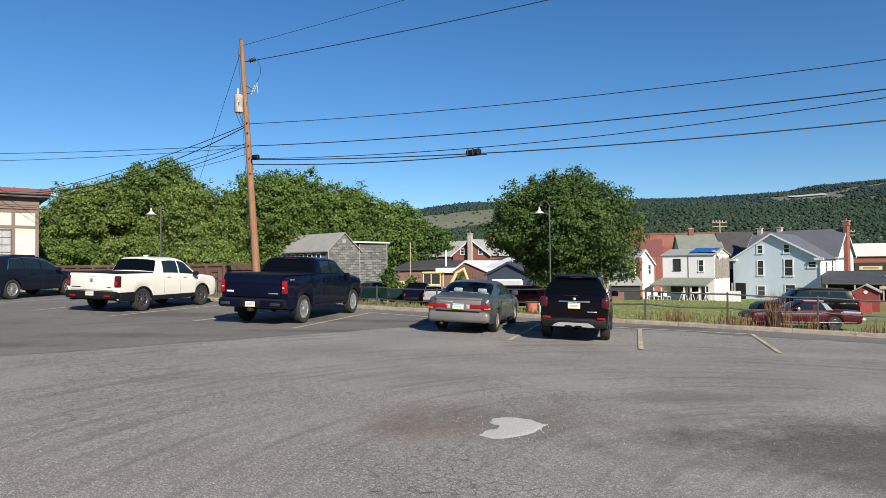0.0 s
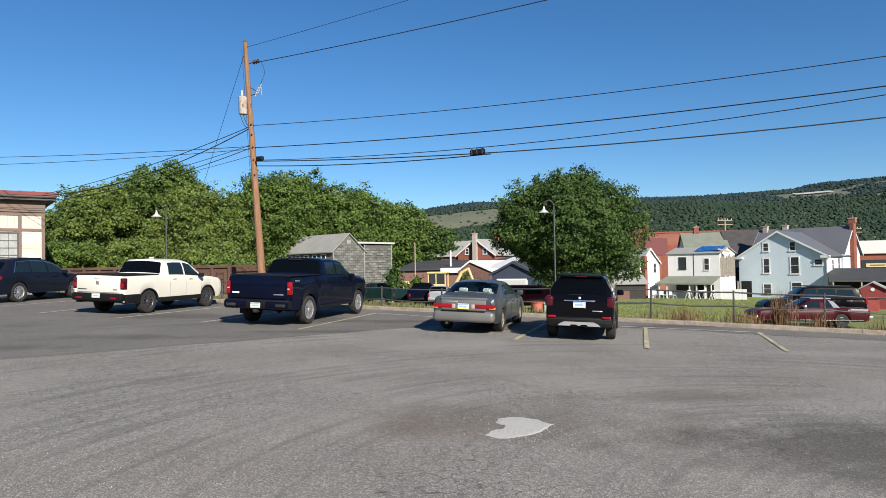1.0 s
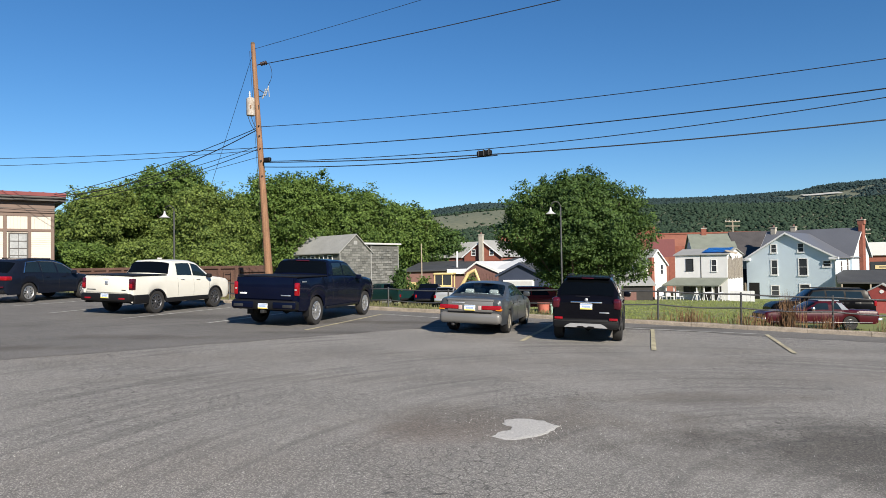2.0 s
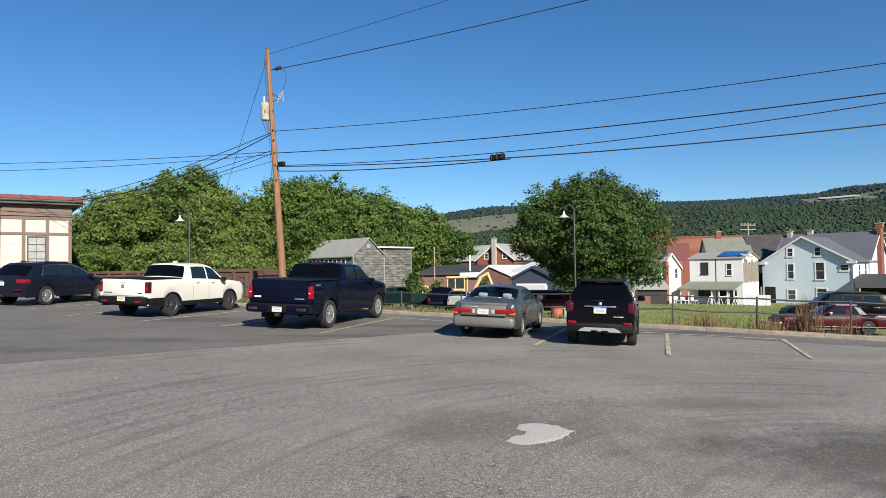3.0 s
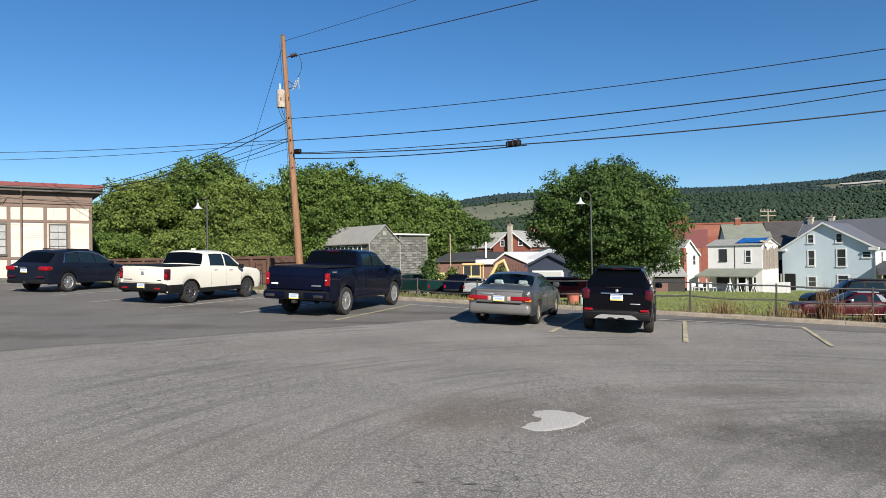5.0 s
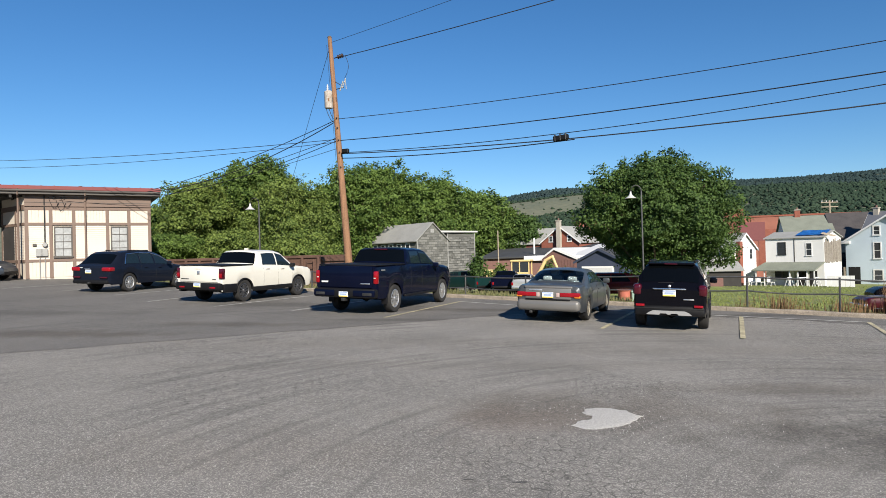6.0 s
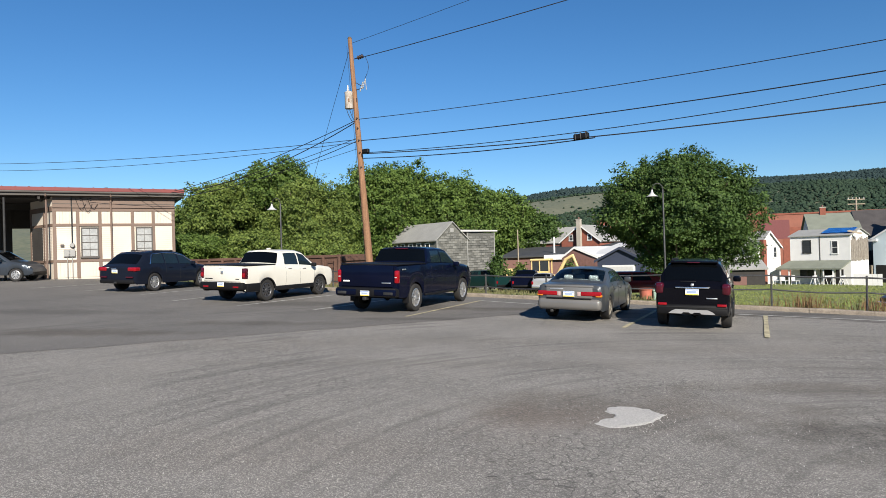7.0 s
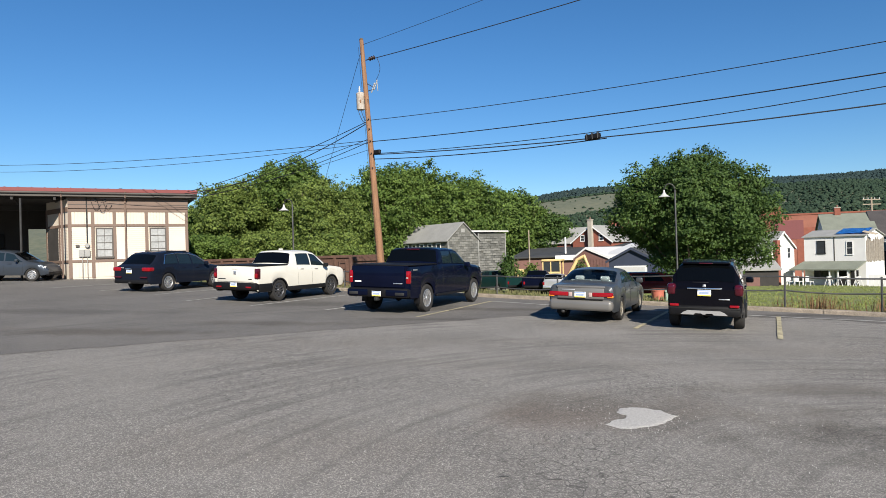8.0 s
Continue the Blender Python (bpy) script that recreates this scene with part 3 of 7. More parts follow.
# ---- gondola wagons standing on the track, past the trees ----
def gondola(t, length, body_mat, label):
    m = pose(*track_point(t, 0, 0.25), 0, 0, -16.7)
    g = thing("gondola_wagon", label, "railway wagon", m, "wagons of the train")
    h = length / 2
    bm = bmesh.new()
    for y in (-1.5, 1.42):
        box(bm, -h, h, y, y + 0.08, 1.0, 2.64)
    for x in (-h, h - 0.08):
        box(bm, x, x + 0.08, -1.42, 1.42, 1.0, 2.64)
    box(bm, -h + 0.08, h - 0.08, -1.42, 1.42, 1.0, 1.12)
    part("body", bm, body_mat, g)
    for y0, y1 in ((-1.58, -1.46), (1.46, 1.58)):
        part("top_chord", bevel(new_box(-h - 0.05, h + 0.05, y0, y1, 2.58, 2.74), 0.02, 1), body_mat, g)
    part("sill", new_box(-h - 0.1, h + 0.1, -1.56, -1.38, 0.86, 1.08), body_mat, g)
    n = int(length / 1.05)
    for i in range(n + 1):
        x = -h + 0.06 + (length - 0.12) * i / n
        part("side_post", bevel(new_box(x - 0.07, x + 0.07, -1.62, -1.5, 1.0, 2.60), 0.015, 1), body_mat, g)
    for i in range(5):
        part("end_rib", new_box(h, h + 0.09, -1.4, 1.4, 1.15 + 0.31 * i, 1.27 + 0.31 * i), body_mat, g)
    lad = bmesh.new()
    for x in (h - 0.75, h - 0.33):
        tube(lad, [(x, -1.66, 0.75), (x, -1.66, 2.5)], 0.02, 6)
    for i in range(6):
        tube(lad, [(h - 0.75, -1.66, 0.85 + 0.31 * i), (h - 0.33, -1.66, 0.85 + 0.31 * i)], 0.018, 6)
    part("ladder", lad, M_rust, g)
    for s in (-1, 1):
        bogie = part("bogie", bevel(new_box(s * (h - 1.9) - 1.25, s * (h - 1.9) + 1.25, -1.0, -0.86, 0.35, 0.75), 0.05, 1), M_dark_steel, g)
        part("reflector", new_box(s * (h - 1.9) - 0.2, s * (h - 1.9) + 0.1, -1.585, -1.565, 0.93, 1.02), M_plate_yellow, g)
        for w in (-0.88, 0.88):
            part("wheel", tube(bmesh.new(), [(s * (h - 1.9) + w, -0.85, 0.42), (s * (h - 1.9) + w, -0.72, 0.42)], 0.42, 20), M_rust, bogie)
    part("coupler", bevel(new_box(h, h + 0.5, -0.12, 0.12, 0.75, 0.98), 0.03, 1), M_dark_steel, g)
    return g


gondola(-17.3, 16.0, M_rust, "rusty brown steel gondola wagon with vertical side ribs")
gondola(-34.4, 16.0, M_rust_red, "red oxide steel gondola wagon with vertical side ribs")

# ---- utility pole, transformer and wires ----
POLE_BASE, POLE_TOP = Vector((-7.99, 28.0, 0.29)), Vector((-8.68, 28.0, 11.57))
REACH = 1.094


def on_pole(z):
    z = EYE + (z - EYE) * REACH
    return POLE_BASE.lerp(POLE_TOP, (z - POLE_BASE.z) / (POLE_TOP.z - POLE_BASE.z))


def out(x, y, z):
    """A place on the span of wires."""
    return (x * REACH, y * REACH, EYE + (z - EYE) * REACH)


pole = thing("utility_pole", "leaning weathered brown wooden utility pole beside the fence", "utility pole")
bm = bmesh.new()
tube(bm, [POLE_BASE.lerp(POLE_TOP, i / 14) + Vector((0.01 * noise.noise((i, 0, 0)), 0, -0.4 if i == 0 else 0)) for i in range(15)], [0.175 - 0.006 * i for i in range(15)], 16)
part("shaft", bm, M_wood_pole, pole, smooth=40)
tank_at = on_pole(8.15) + Vector((-0.27, -0.06, 0))
tank = part("transformer_tank", tube(bmesh.new(), [tank_at + Vector((0, 0, z)) for z in (-0.36, -0.34, 0.32, 0.36, 0.42)], [0.17, 0.185, 0.185, 0.2, 0.12], 20), M_tank_rusty, pole, "pale grey transformer tank with rust streaks", smooth=40)
part("bushing", tube(bmesh.new(), [tank_at + Vector((-0.04, 0, 0.4 + 0.05 * i)) for i in range(7)], [0.05, 0.03, 0.05, 0.03, 0.045, 0.025, 0.03], 10), M_tank, tank)
part("bracket", new_box(tank_at.x + 0.1, tank_at.x + 0.36, tank_at.y - 0.03, tank_at.y + 0.05, tank_at.z - 0.1, tank_at.z + 0.1), M_dark_steel, pole)
part("nameplate", new_box(tank_at.x + 0.02, tank_at.x + 0.08, tank_at.y - 0.195, tank_at.y - 0.183, tank_at.z - 0.08, tank_at.z + 0.06), M_wood_pole, tank)
# cut-out and arrester on a bracket
q = on_pole(8.95)
bm = bmesh.new()
tube(bm, [q, q + Vector((0.42, -0.1, -0.28))], 0.018, 6)
tube(bm, [q + Vector((0, 0, -0.42)), q + Vector((0.5, -0.1, -0.35))], 0.018, 6)
part("cutout_bracket", bm, M_dark_steel, pole)
for dx, dz in ((0.40, -0.3), (0.52, -0.18)):
    c = q + Vector((dx, -0.12, dz))
    part("cutout_insulator", tube(bmesh.new(), [c + Vector((0.02 * i, 0, 0.055 * i)) for i in range(-4, 5)], [0.018, 0.032] * 4 + [0.018], 10), M_box, pole)
part("fuse_tube", tube(bmesh.new(), [q + Vector((0.58, -0.12, 0.0)), q + Vector((0.62, -0.12, -0.45))], 0.018, 6), M_box, pole)
for z, r in ((9.84, 0.095),):
    c = on_pole(z) + Vector((0.14, -0.06, 0))
    part("dead_end_insulator", tube(bmesh.new(), [c + Vector((0.12 * 0 + 0.055 * i, -0.025 * i, 0.004 * i)) for i in range(10)], [0.02, 0.02, 0.02, 0.03, r, 0.04, r, 0.04, r, 0.02], 12), M_insul, pole)
part("pole_cap", tube(bmesh.new(), [POLE_TOP + Vector((0, 0, -0.02)), POLE_TOP + Vector((0, 0, 0.05))], [0.1, 0.07], 12), M_bark, pole)
for z in (7.4, 6.5, 6.0, 5.4, 7.0):
    c = on_pole(z)
    part("bolt", tube(bmesh.new(), [c + Vector((0.05, -0.2, 0)), c + Vector((0.05, -0.1, 0))], 0.03, 6), M_dark_steel, pole)
hang, foot = on_pole(9.84) + Vector((0.72, -0.3, 0)), q + Vector((0.56, -0.12, 0.05))
part("jumper_wire", tube(bmesh.new(), [hang.lerp(foot, i / 9) + Vector((0.16 * math.sin(math.pi * i / 9), 0, 0)) for i in range(10)], 0.011, 5), M_cable, pole)
for dx, drop in ((-0.12, 0.32), (0.02, 0.22)):
    a, b = tank_at + Vector((dx, -0.1, -0.3)), on_pole(7.36)
    part("tank_lead", tube(bmesh.new(), [a.lerp(b, i / 8) + Vector((0, 0, -drop * math.sin(math.pi * i / 8))) for i in range(9)], 0.014, 5), M_cable, pole)
part("ground_wire", tube(bmesh.new(), [on_pole(z) + Vector((-0.02 - 0.17 + 0.004 * z, -0.06, 0)) for z in (0.3, 3, 5, 7, 9, 10.4)], 0.008, 5), M_cable, pole)


def wire(a, b, c, r, length, name="overhead_wire", label="black overhead wire strung from the utility pole"):
    """A wire from a through b, on past it for length, sagging by c."""
    a, b = Vector(a), Vector(b)
    d = (b - a).xy
    L = d.length
    e = d / L
    s = (b.z - a.z - c * L * L) / L
    pts = [(a.x + e.x * u, a.y + e.y * u, a.z + s * u + c * u * u) for u in (length * i / 30 for i in range(31))]
    return tagged(link(name, tube(bmesh.new(), pts, r * 1.25, 6), M_cable, smooth=60), label, "wire", "overhead wires")


wire(on_pole(10.5), out(-1.33, 22.5, 10.97), 0.0010, 0.007, 44)
wire(on_pole(9.84) + Vector((0.5, -0.2, 0)), out(3.4, 20.2, 10.0), 0.0014, 0.013, 44)
wire(on_pole(7.38), out(11.66, 16.9, 6.98), 0.0018, 0.011, 44)
wire(on_pole(6.5), out(11.66, 16.9, 6.2), 0.0018, 0.015, 44)
wire(on_pole(6.0), out(11.66, 16.9, 5.98), 0.0030, 0.012, 44)
wire(on_pole(6.0) + Vector((0.1, -0.05, -0.05)), out(11.66, 16.9, 5.38), 0.0022, 0.017, 44, label="thick black telephone cable strung from the utility pole")
wire(on_pole(5.78), out(2.2, 20.9, 5.35), 0.0045, 0.016, 11.0, label="black overhead wire lashed to the telephone cable")


# ---- buildings ----
def window(parent, x, z, w, h, y=0.0, trim=M_white_trim, t=0.09, bars=(1, 1), rot=None, name="window", blind=None):
    """A sash window on a wall that faces -y: frame proud of the wall, glass set back in it."""
    m = rot or Matrix.Identity(4)
    fr = bmesh.new()
    box(fr, x - t, x, y - 0.05, y + 0.02, z - t, z + h + t, m)
    box(fr, x + w, x + w + t, y - 0.05, y + 0.02, z - t, z + h + t, m)
    box(fr, x, x + w, y - 0.05, y + 0.02, z + h, z + h + t, m)
    win = part(name, fr, trim, parent)
    part("sill", box(bmesh.new(), x - t - 0.03, x + w + t + 0.03, y - 0.09, y + 0.01, z - t - 0.03, z, m), trim, win)
    sash = bmesh.new()
    for i in range(1, bars[0] + 1):
        zz = z + h * i / (bars[0] + 1)
        box(sash, x, x + w, y - 0.03, y + 0.0, zz - 0.022, zz + 0.022, m)
    for i in range(1, bars[1]):
        xx = x + w * i / bars[1]
        box(sash, xx - 0.012, xx + 0.012, y - 0.025, y - 0.002, z, z + h, m)
    part("sash", sash, trim, win)
    part("pane", box(bmesh.new(), x, x + w, y - 0.016, y - 0.008, z, z + h, m), blind or M_pane, win)
    return win


def slab(bm, a, b, c, d, t):
    """A plate over the corners a, b, c, d, t thick downwards."""
    up = [bm.verts.new(p) for p in (a, b, c, d)]
    lo = [bm.verts.new((p[0], p[1], p[2] - t)) for p in (a, b, c, d)]
    bm.faces.new(up)
    bm.faces.new(lo[::-1])
    for i in range(4):
        bm.faces.new((up[i], lo[i], lo[(i + 1) % 4], up[(i + 1) % 4]))
    bmesh.ops.recalc_face_normals(bm, faces=bm.faces)
    return bm


def house(name, label, at, turn, w, d, low, eave, ridge, wall, roof, gable_front=True, over=0.3, peak=None, trim=None, x0=0.0, y0=0.0, parent=None, gable=None):
    """Four walls and a gable roof. The front wall runs along local x at y = y0."""
    ob = parent or thing(name, label, "house", pose(at[0], at[1], 0, 0, 0, turn))
    px = w / 2 if peak is None else peak
    th = 0.2
    if gable_front:
        for ya in (y0, y0 + d - th):
            part("wall", prism(bmesh.new(), [(x0, low), (x0 + w, low), (x0 + w, eave), (x0 + px, ridge), (x0, eave)], ya, ya + th), wall, ob)
        for xa in (x0, x0 + w - th):
            part("wall", new_box(xa + 0.003, xa + th - 0.003, y0 + th, y0 + d - th, low, eave - 0.03), wall, ob)
        for sx, ex in ((x0 + px, x0 - over), (x0 + px, x0 + w + over)):
            run = abs(ex - sx)
            ez = ridge - (ridge - eave) * run / (px if ex < sx else w - px)
            part("roof", slab(bmesh.new(), (sx, y0 - over, ridge + 0.1), (sx, y0 + d + over, ridge + 0.1), (ex, y0 + d + over, ez + 0.1), (ex, y0 - over, ez + 0.1), 0.09), roof, ob)
            if trim:
                part("bargeboard", slab(bmesh.new(), (sx, y0 - over - 0.03, ridge + 0.09), (sx, y0 - over, ridge + 0.09), (ex, y0 - over, ez + 0.09), (ex, y0 - over - 0.03, ez + 0.09), 0.22), trim, ob)
    else:
        for xa in (x0, x0 + w - th):
            bm = bmesh.new()
            prism(bm, [(y0, low), (y0 + d, low), (y0 + d, eave), (y0 + d / 2, ridge), (y0, eave)], xa, xa + th, Matrix(((0, 1, 0, 0), (1, 0, 0, 0), (0, 0, 1, 0), (0, 0, 0, 1))))
            part("wall", bm, gable or wall, ob)
        for ya in (y0, y0 + d - th):
            part("wall", new_box(x0 + th, x0 + w - th, ya + 0.003, ya + th - 0.003, low, eave - 0.03), wall, ob)
        for sy, ey in ((y0 + d / 2, y0 - over), (y0 + d / 2, y0 + d + over)):
            ez = ridge - (ridge - eave) * abs(ey - sy) / (d / 2)
            part("roof", slab(bmesh.new(), (x0 - over, sy, ridge + 0.1), (x0 + w + over, sy, ridge + 0.1), (x0 + w + over, ey, ez + 0.1), (x0 - over, ey, ez + 0.1), 0.09), roof, ob)
            if trim:
                part("fascia", new_box(x0 - over, x0 + w + over, min(ey, ey - 0.03) if ey < sy else ey, ey if ey < sy else ey + 0.03, ez - 0.1, ez + 0.08), trim, ob)
                for xe in (x0 - over - 0.03, x0 + w + over):
                    part("bargeboard", slab(bmesh.new(), (xe, sy, ridge + 0.09), (xe + 0.03, sy, ridge + 0.09), (xe + 0.03, ey, ez + 0.09), (xe, ey, ez + 0.09), 0.22), trim, ob)
    return ob


def chimney(parent, x, y, z0, z1, w=0.5, material=M_brick):
    c = part("chimney", bevel(new_box(x - w / 2, x + w / 2, y - w / 2, y + w / 2, z0, z1), 0.01, 1), material, parent)
    part("chimney_cap", bevel(new_box(x - w / 2 - 0.06, x + w / 2 + 0.06, y - w / 2 - 0.06, y + w / 2 + 0.06, z1, z1 + 0.12), 0.01, 1), M_concrete, c)
    part("flue", tube(bmesh.new(), [(x, y, z1 + 0.1), (x, y, z1 + 0.4)], 0.12, 10), M_redbrown, c)


# pale blue house, its gabled wing towards the lot and the main block behind
bh = house("gabled_house", "two-storey pale blue house with dark metal roof and white trim", (36.6, 82.4), -46, 10.0, 8.0, -3.6, 2.05, 5.0, M_blue_wall, M_steel_roof, peak=4.7, trim=M_white_trim, over=0.35)
house("", "", None, 0, 10.6, 7.2, -3.6, 2.3, 5.55, M_blue_wall, M_steel_roof, gable_front=False, trim=M_white_trim, x0=-0.4, y0=5.2, parent=bh, gable=M_blue_wall)
for x, z, w, h in ((3.0, 0.02, 0.62, 1.7), (6.1, -0.05, 0.85, 1.9), (3.0, 2.7, 0.55, 0.9), (6.05, 2.7, 0.55, 0.95), (2.95, -2.5, 0.8, 1.1), (6.15, -2.1, 1.0, 0.9), (8.7, 0.95, 0.75, 0.6)):
    window(bh, x, z, w, h, t=0.125)
part("entry_recess", new_box(0.25, 1.5, -0.012, 0.02, -3.55, -1.0), M_under, bh)
part("porch_post", bevel(new_box(0.05, 0.2, -0.9, -0.75, -3.6, -1.0), 0.01, 1), M_wood_old, bh)
part("downpipe", tube(bmesh.new(), [(9.95, -0.1, 2.0), (9.95, -0.06, -1.4), (9.3, -0.3, -2.2)], 0.05, 8), M_white_trim, bh)
part("corner_board", new_box(9.82, 9.93, -0.03, 0.1, -3.6, 2.0), M_white_trim, bh)
for xx in (-0.45, 9.35):
    part("eave_return", bevel(new_box(xx, xx + 1.0, -0.38, 0.0, 1.72, 2.02), 0.02, 1), M_white_trim, bh)
side = Matrix.Translation((10.0, 0, 0)) @ Matrix.Rotation(radians(90), 4, "Z")
for u, z, w, h in ((1.6, 0.3, 0.55, 1.2), (3.9, 0.2, 0.6, 1.5), (1.6, -2.4, 0.6, 1.3)):
    window(bh, u, z, w, h, rot=side)
part("brick_chimney", bevel(new_box(10.21, 10.65, 8.2, 9.35, -3.4, 6.0), 0.01, 1), M_brick, bh)
chimney(bh, 10.4, 8.8, 6.0, 6.5, 0.75, M_brick_pale)
for x, y in ((0.2, 8.6), (2.6, 8.9)):
    chimney(bh, x, y, 4.8, 6.05, 0.6, M_concrete)
# lean-to at its side
lean = thing("lean_to", "low dark lean-to shed with a shallow patched roof", "shed", pose(44.8, 73.5, 0, 0, 0, -12))
part("roof", slab(bmesh.new(), (-2.6, -2, -0.75), (9.8, -2, -0.95), (9.8, 3.5, 0.35), (-1.0, 3.5, 0.5), 0.16), M_tar, lean)
part("roof_patch", slab(bmesh.new(), (4.6, -2.05, -0.845), (9.9, -2.05, -0.93), (9.9, 1.2, -0.15), (4.6, 1.2, -0.04), 0.03), M_steel_roof, lean)
part("gable", prism(bmesh.new(), [(6.9, 0.15), (8.7, 0.1), (7.8, 0.95)], 0.9, 3.0), M_white_trim, lean)
for x in (-2.2, 0.6, 3.4, 6.4, 9.3):
    part("post", new_box(x, x + 0.14, -1.9, -1.76, -3.6, -0.95), M_wood_old, lean)
part("back_wall", new_box(-1.5, 9.6, 3.2, 3.4, -3.6, 0.2), M_shadow_wood, lean)
part("sign_board", new_box(3.0, 4.1, -2.12, -2.08, -1.5, -1.15), M_wood_old, lean)

# white house with porch and a tarpaulin on its roof
wh = house("white_house", "weathered white sided house with a porch, half stripped at one side", (26.4, 78.6), -36, 5.9, 7.5, -3.3, 2.5, 3.2, M_white_wall, M_grey_roof, gable_front=False, over=0.18)
for x, z, w, h, tr_ in ((1.35, 0.72, 0.72, 1.3, M_dark_steel), (4.2, 0.58, 0.5, 1.3, M_white_trim), (1.0, -1.95, 0.6, 1.1, M_dark_steel), (1.75, -1.95, 0.5, 1.1, M_dark_steel)):
    window(wh, x, z, w, h, trim=tr_, t=0.07)
part("corner_board", new_box(2.95, 3.03, -0.03, 0.0, -3.2, 2.5), M_grey_trim, wh)
part("porch_roof", slab(bmesh.new(), (-0.95, -2.0, -0.95), (5.45, -2.0, -0.95), (5.95, -0.02, -0.15), (-0.1, -0.02, -0.15), 0.14), M_green_roof, wh)
for x in (2.9, 3.7, 4.6, 5.3, -0.6, 0.3):
    part("porch_post", new_box(x, x + 0.11, -1.85, -1.74, -3.3, -1.05), M_white_trim, wh)
part("doorway", new_box(3.2, 4.1, -0.02, 0.03, -3.2, -1.15), M_under, wh)
part("doorway", new_box(4.45, 5.2, -0.02, 0.03, -3.2, -1.15), M_under, wh)
bare = bmesh.new()
random.seed(12)
for i in range(18):
    y = 0.2 + i * 0.4
    box(bare, 5.91, 5.95 + random.uniform(0, 0.03), y, y + random.uniform(0.22, 0.34), -0.25 + random.uniform(-0.1, 0.08), 2.2 + random.uniform(-0.3, 0.2))
part("stripped_boards", bare, mat("bare_lath", (0.20, 0.165, 0.13), 0.9, 0.4, 3, 20, 0.3, second=(0.34, 0.31, 0.27)), wh)
part("loose_plank", slab(bmesh.new(), (5.6, 0.2, 2.95), (6.7, 0.8, 2.6), (6.8, 1.2, 2.7), (5.7, 0.7, 3.05), 0.06), M_wood_old, wh)
tarp = bmesh.new()
tv = [[tarp.verts.new((3.0 + 0.32 * i, 0.5 + 0.5 * j, 2.66 + 0.187 * (0.5 + 0.5 * j) + 0.07 * noise.noise((i * 0.9, j * 0.9, 0)) + 0.06)) for i in range(10)] for j in range(7)]
for j in range(6):
    for i in range(9):
        tarp.faces.new((tv[j][i], tv[j][i + 1], tv[j + 1][i + 1], tv[j + 1][i]))
tagged(link("tarpaulin", bmesh.ops.solidify(tarp, geom=list(tarp.faces), thickness=0.02) and tarp, M_blue_tarp, smooth=50), "crumpled bright blue tarpaulin on the white house roof", "tarpaulin").matrix_basis = pose(26.4, 78.6, 0, 0, 0, -36)
wfen = thing("board_wall", "low white painted board wall beside the porch", "fence", pose(30.3, 72.6, 0, 0, 0, -30))
for i in range(6):
    part("board", new_box(i * 0.42, i * 0.42 + 0.4, 0, 0.05, -3.3, -1.55), M_white_trim, wfen)
# clutter before the porch
random.seed(5)
for i, (x, y) in enumerate([(23.9, 75.6), (24.6, 75.0), (25.5, 74.6), (26.9, 73.3), (28.0, 72.6), (29.1, 72.0)]):
    ch = thing("garden_chair" if i < 3 else "sawhorse", "white plastic garden chair before the porch" if i < 3 else "pale wooden sawhorse on the lawn", "chair" if i < 3 else "sawhorse", pose(x, y, yard_z(x, y), 0, 0, random.uniform(-60, 60)), "clutter before the porch")
    if i < 3:
        part("seat", bevel(new_box(-0.28, 0.28, -0.28, 0.28, 0.4, 0.45), 0.02, 1), M_white_trim, ch)
        part("backrest", bevel(new_box(-0.28, 0.28, 0.26, 0.32, 0.45, 1.0), 0.02, 1), M_white_trim, ch)
        for a in (-0.24, 0.24):
            for b in (-0.24, 0.26):
                part("leg", tube(bmesh.new(), [(a, b, 0.42), (a * 1.2, b * 1.2, 0)], 0.025, 6), M_white_trim, ch)
    else:
        part("beam", new_box(-0.6, 0.6, -0.05, 0.05, 0.9, 1.0), M_white_trim, ch)
        for a in (-0.5, 0.5):
            for b in (-1, 1):
                part("leg", tube(bmesh.new(), [(a, 0, 0.95), (a, b * 0.32, 0)], 0.03, 6), M_white_trim, ch)

# row behind: mossy roof and slate roof
row = house("row_house", "long house with a mossy green shingle roof", (33.6, 92), -12, 5.6, 9.0, -3.5, 2.9, 5.65, M_white_wall, M_green_roof, gable_front=False, over=0.25)
chimney(row, 2.0, 4.5, 5.4, 6.5, 0.7)
row2 = house("slate_house", "house with a dark slate roof and rough side wall", (39.1, 90.8), -12, 7.2, 9.0, -3.5, 2.6, 5.85, M_wood_old, M_slate_roof, gable_front=False, over=0.25)
part("dark_opening", new_box(0.4, 3.2, -0.02, 0.04, -3.4, 0.6), M_under, row2)
# small white house near the maple
sm = house("small_white_house", "small white gabled house with a brick chimney", (22.5, 77.0), 40, 4.2, 8, -3.3, 1.45, 3.2, M_white_wall, M_grey_roof, over=0.22, trim=M_white_trim)
part("brick_chimney", bevel(new_box(0.35, 0.9, -0.5, -0.02, -3.3, 2.3), 0.01, 1), M_brick, sm)
window(sm, 2.9, 0.3, 0.5, 1.1)
ax = thing("lean_to", "low brown board lean-to with a grey shingle roof", "shed", pose(18.75, 73.9, 0, 0, 0, -8))
part("roof", slab(bmesh.new(), (-0.3, -0.3, -0.75), (3.7, -0.3, -0.75), (3.2, 2.4, 0.5), (0.6, 2.4, 0.5), 0.14), M_grey_roof, ax)
# Walls near black: shade under the roof is put into their colour.
part("wall", new_box(0, 3.4, 0, 0.15, -3.3, -0.8), M_shadow_wood, ax)
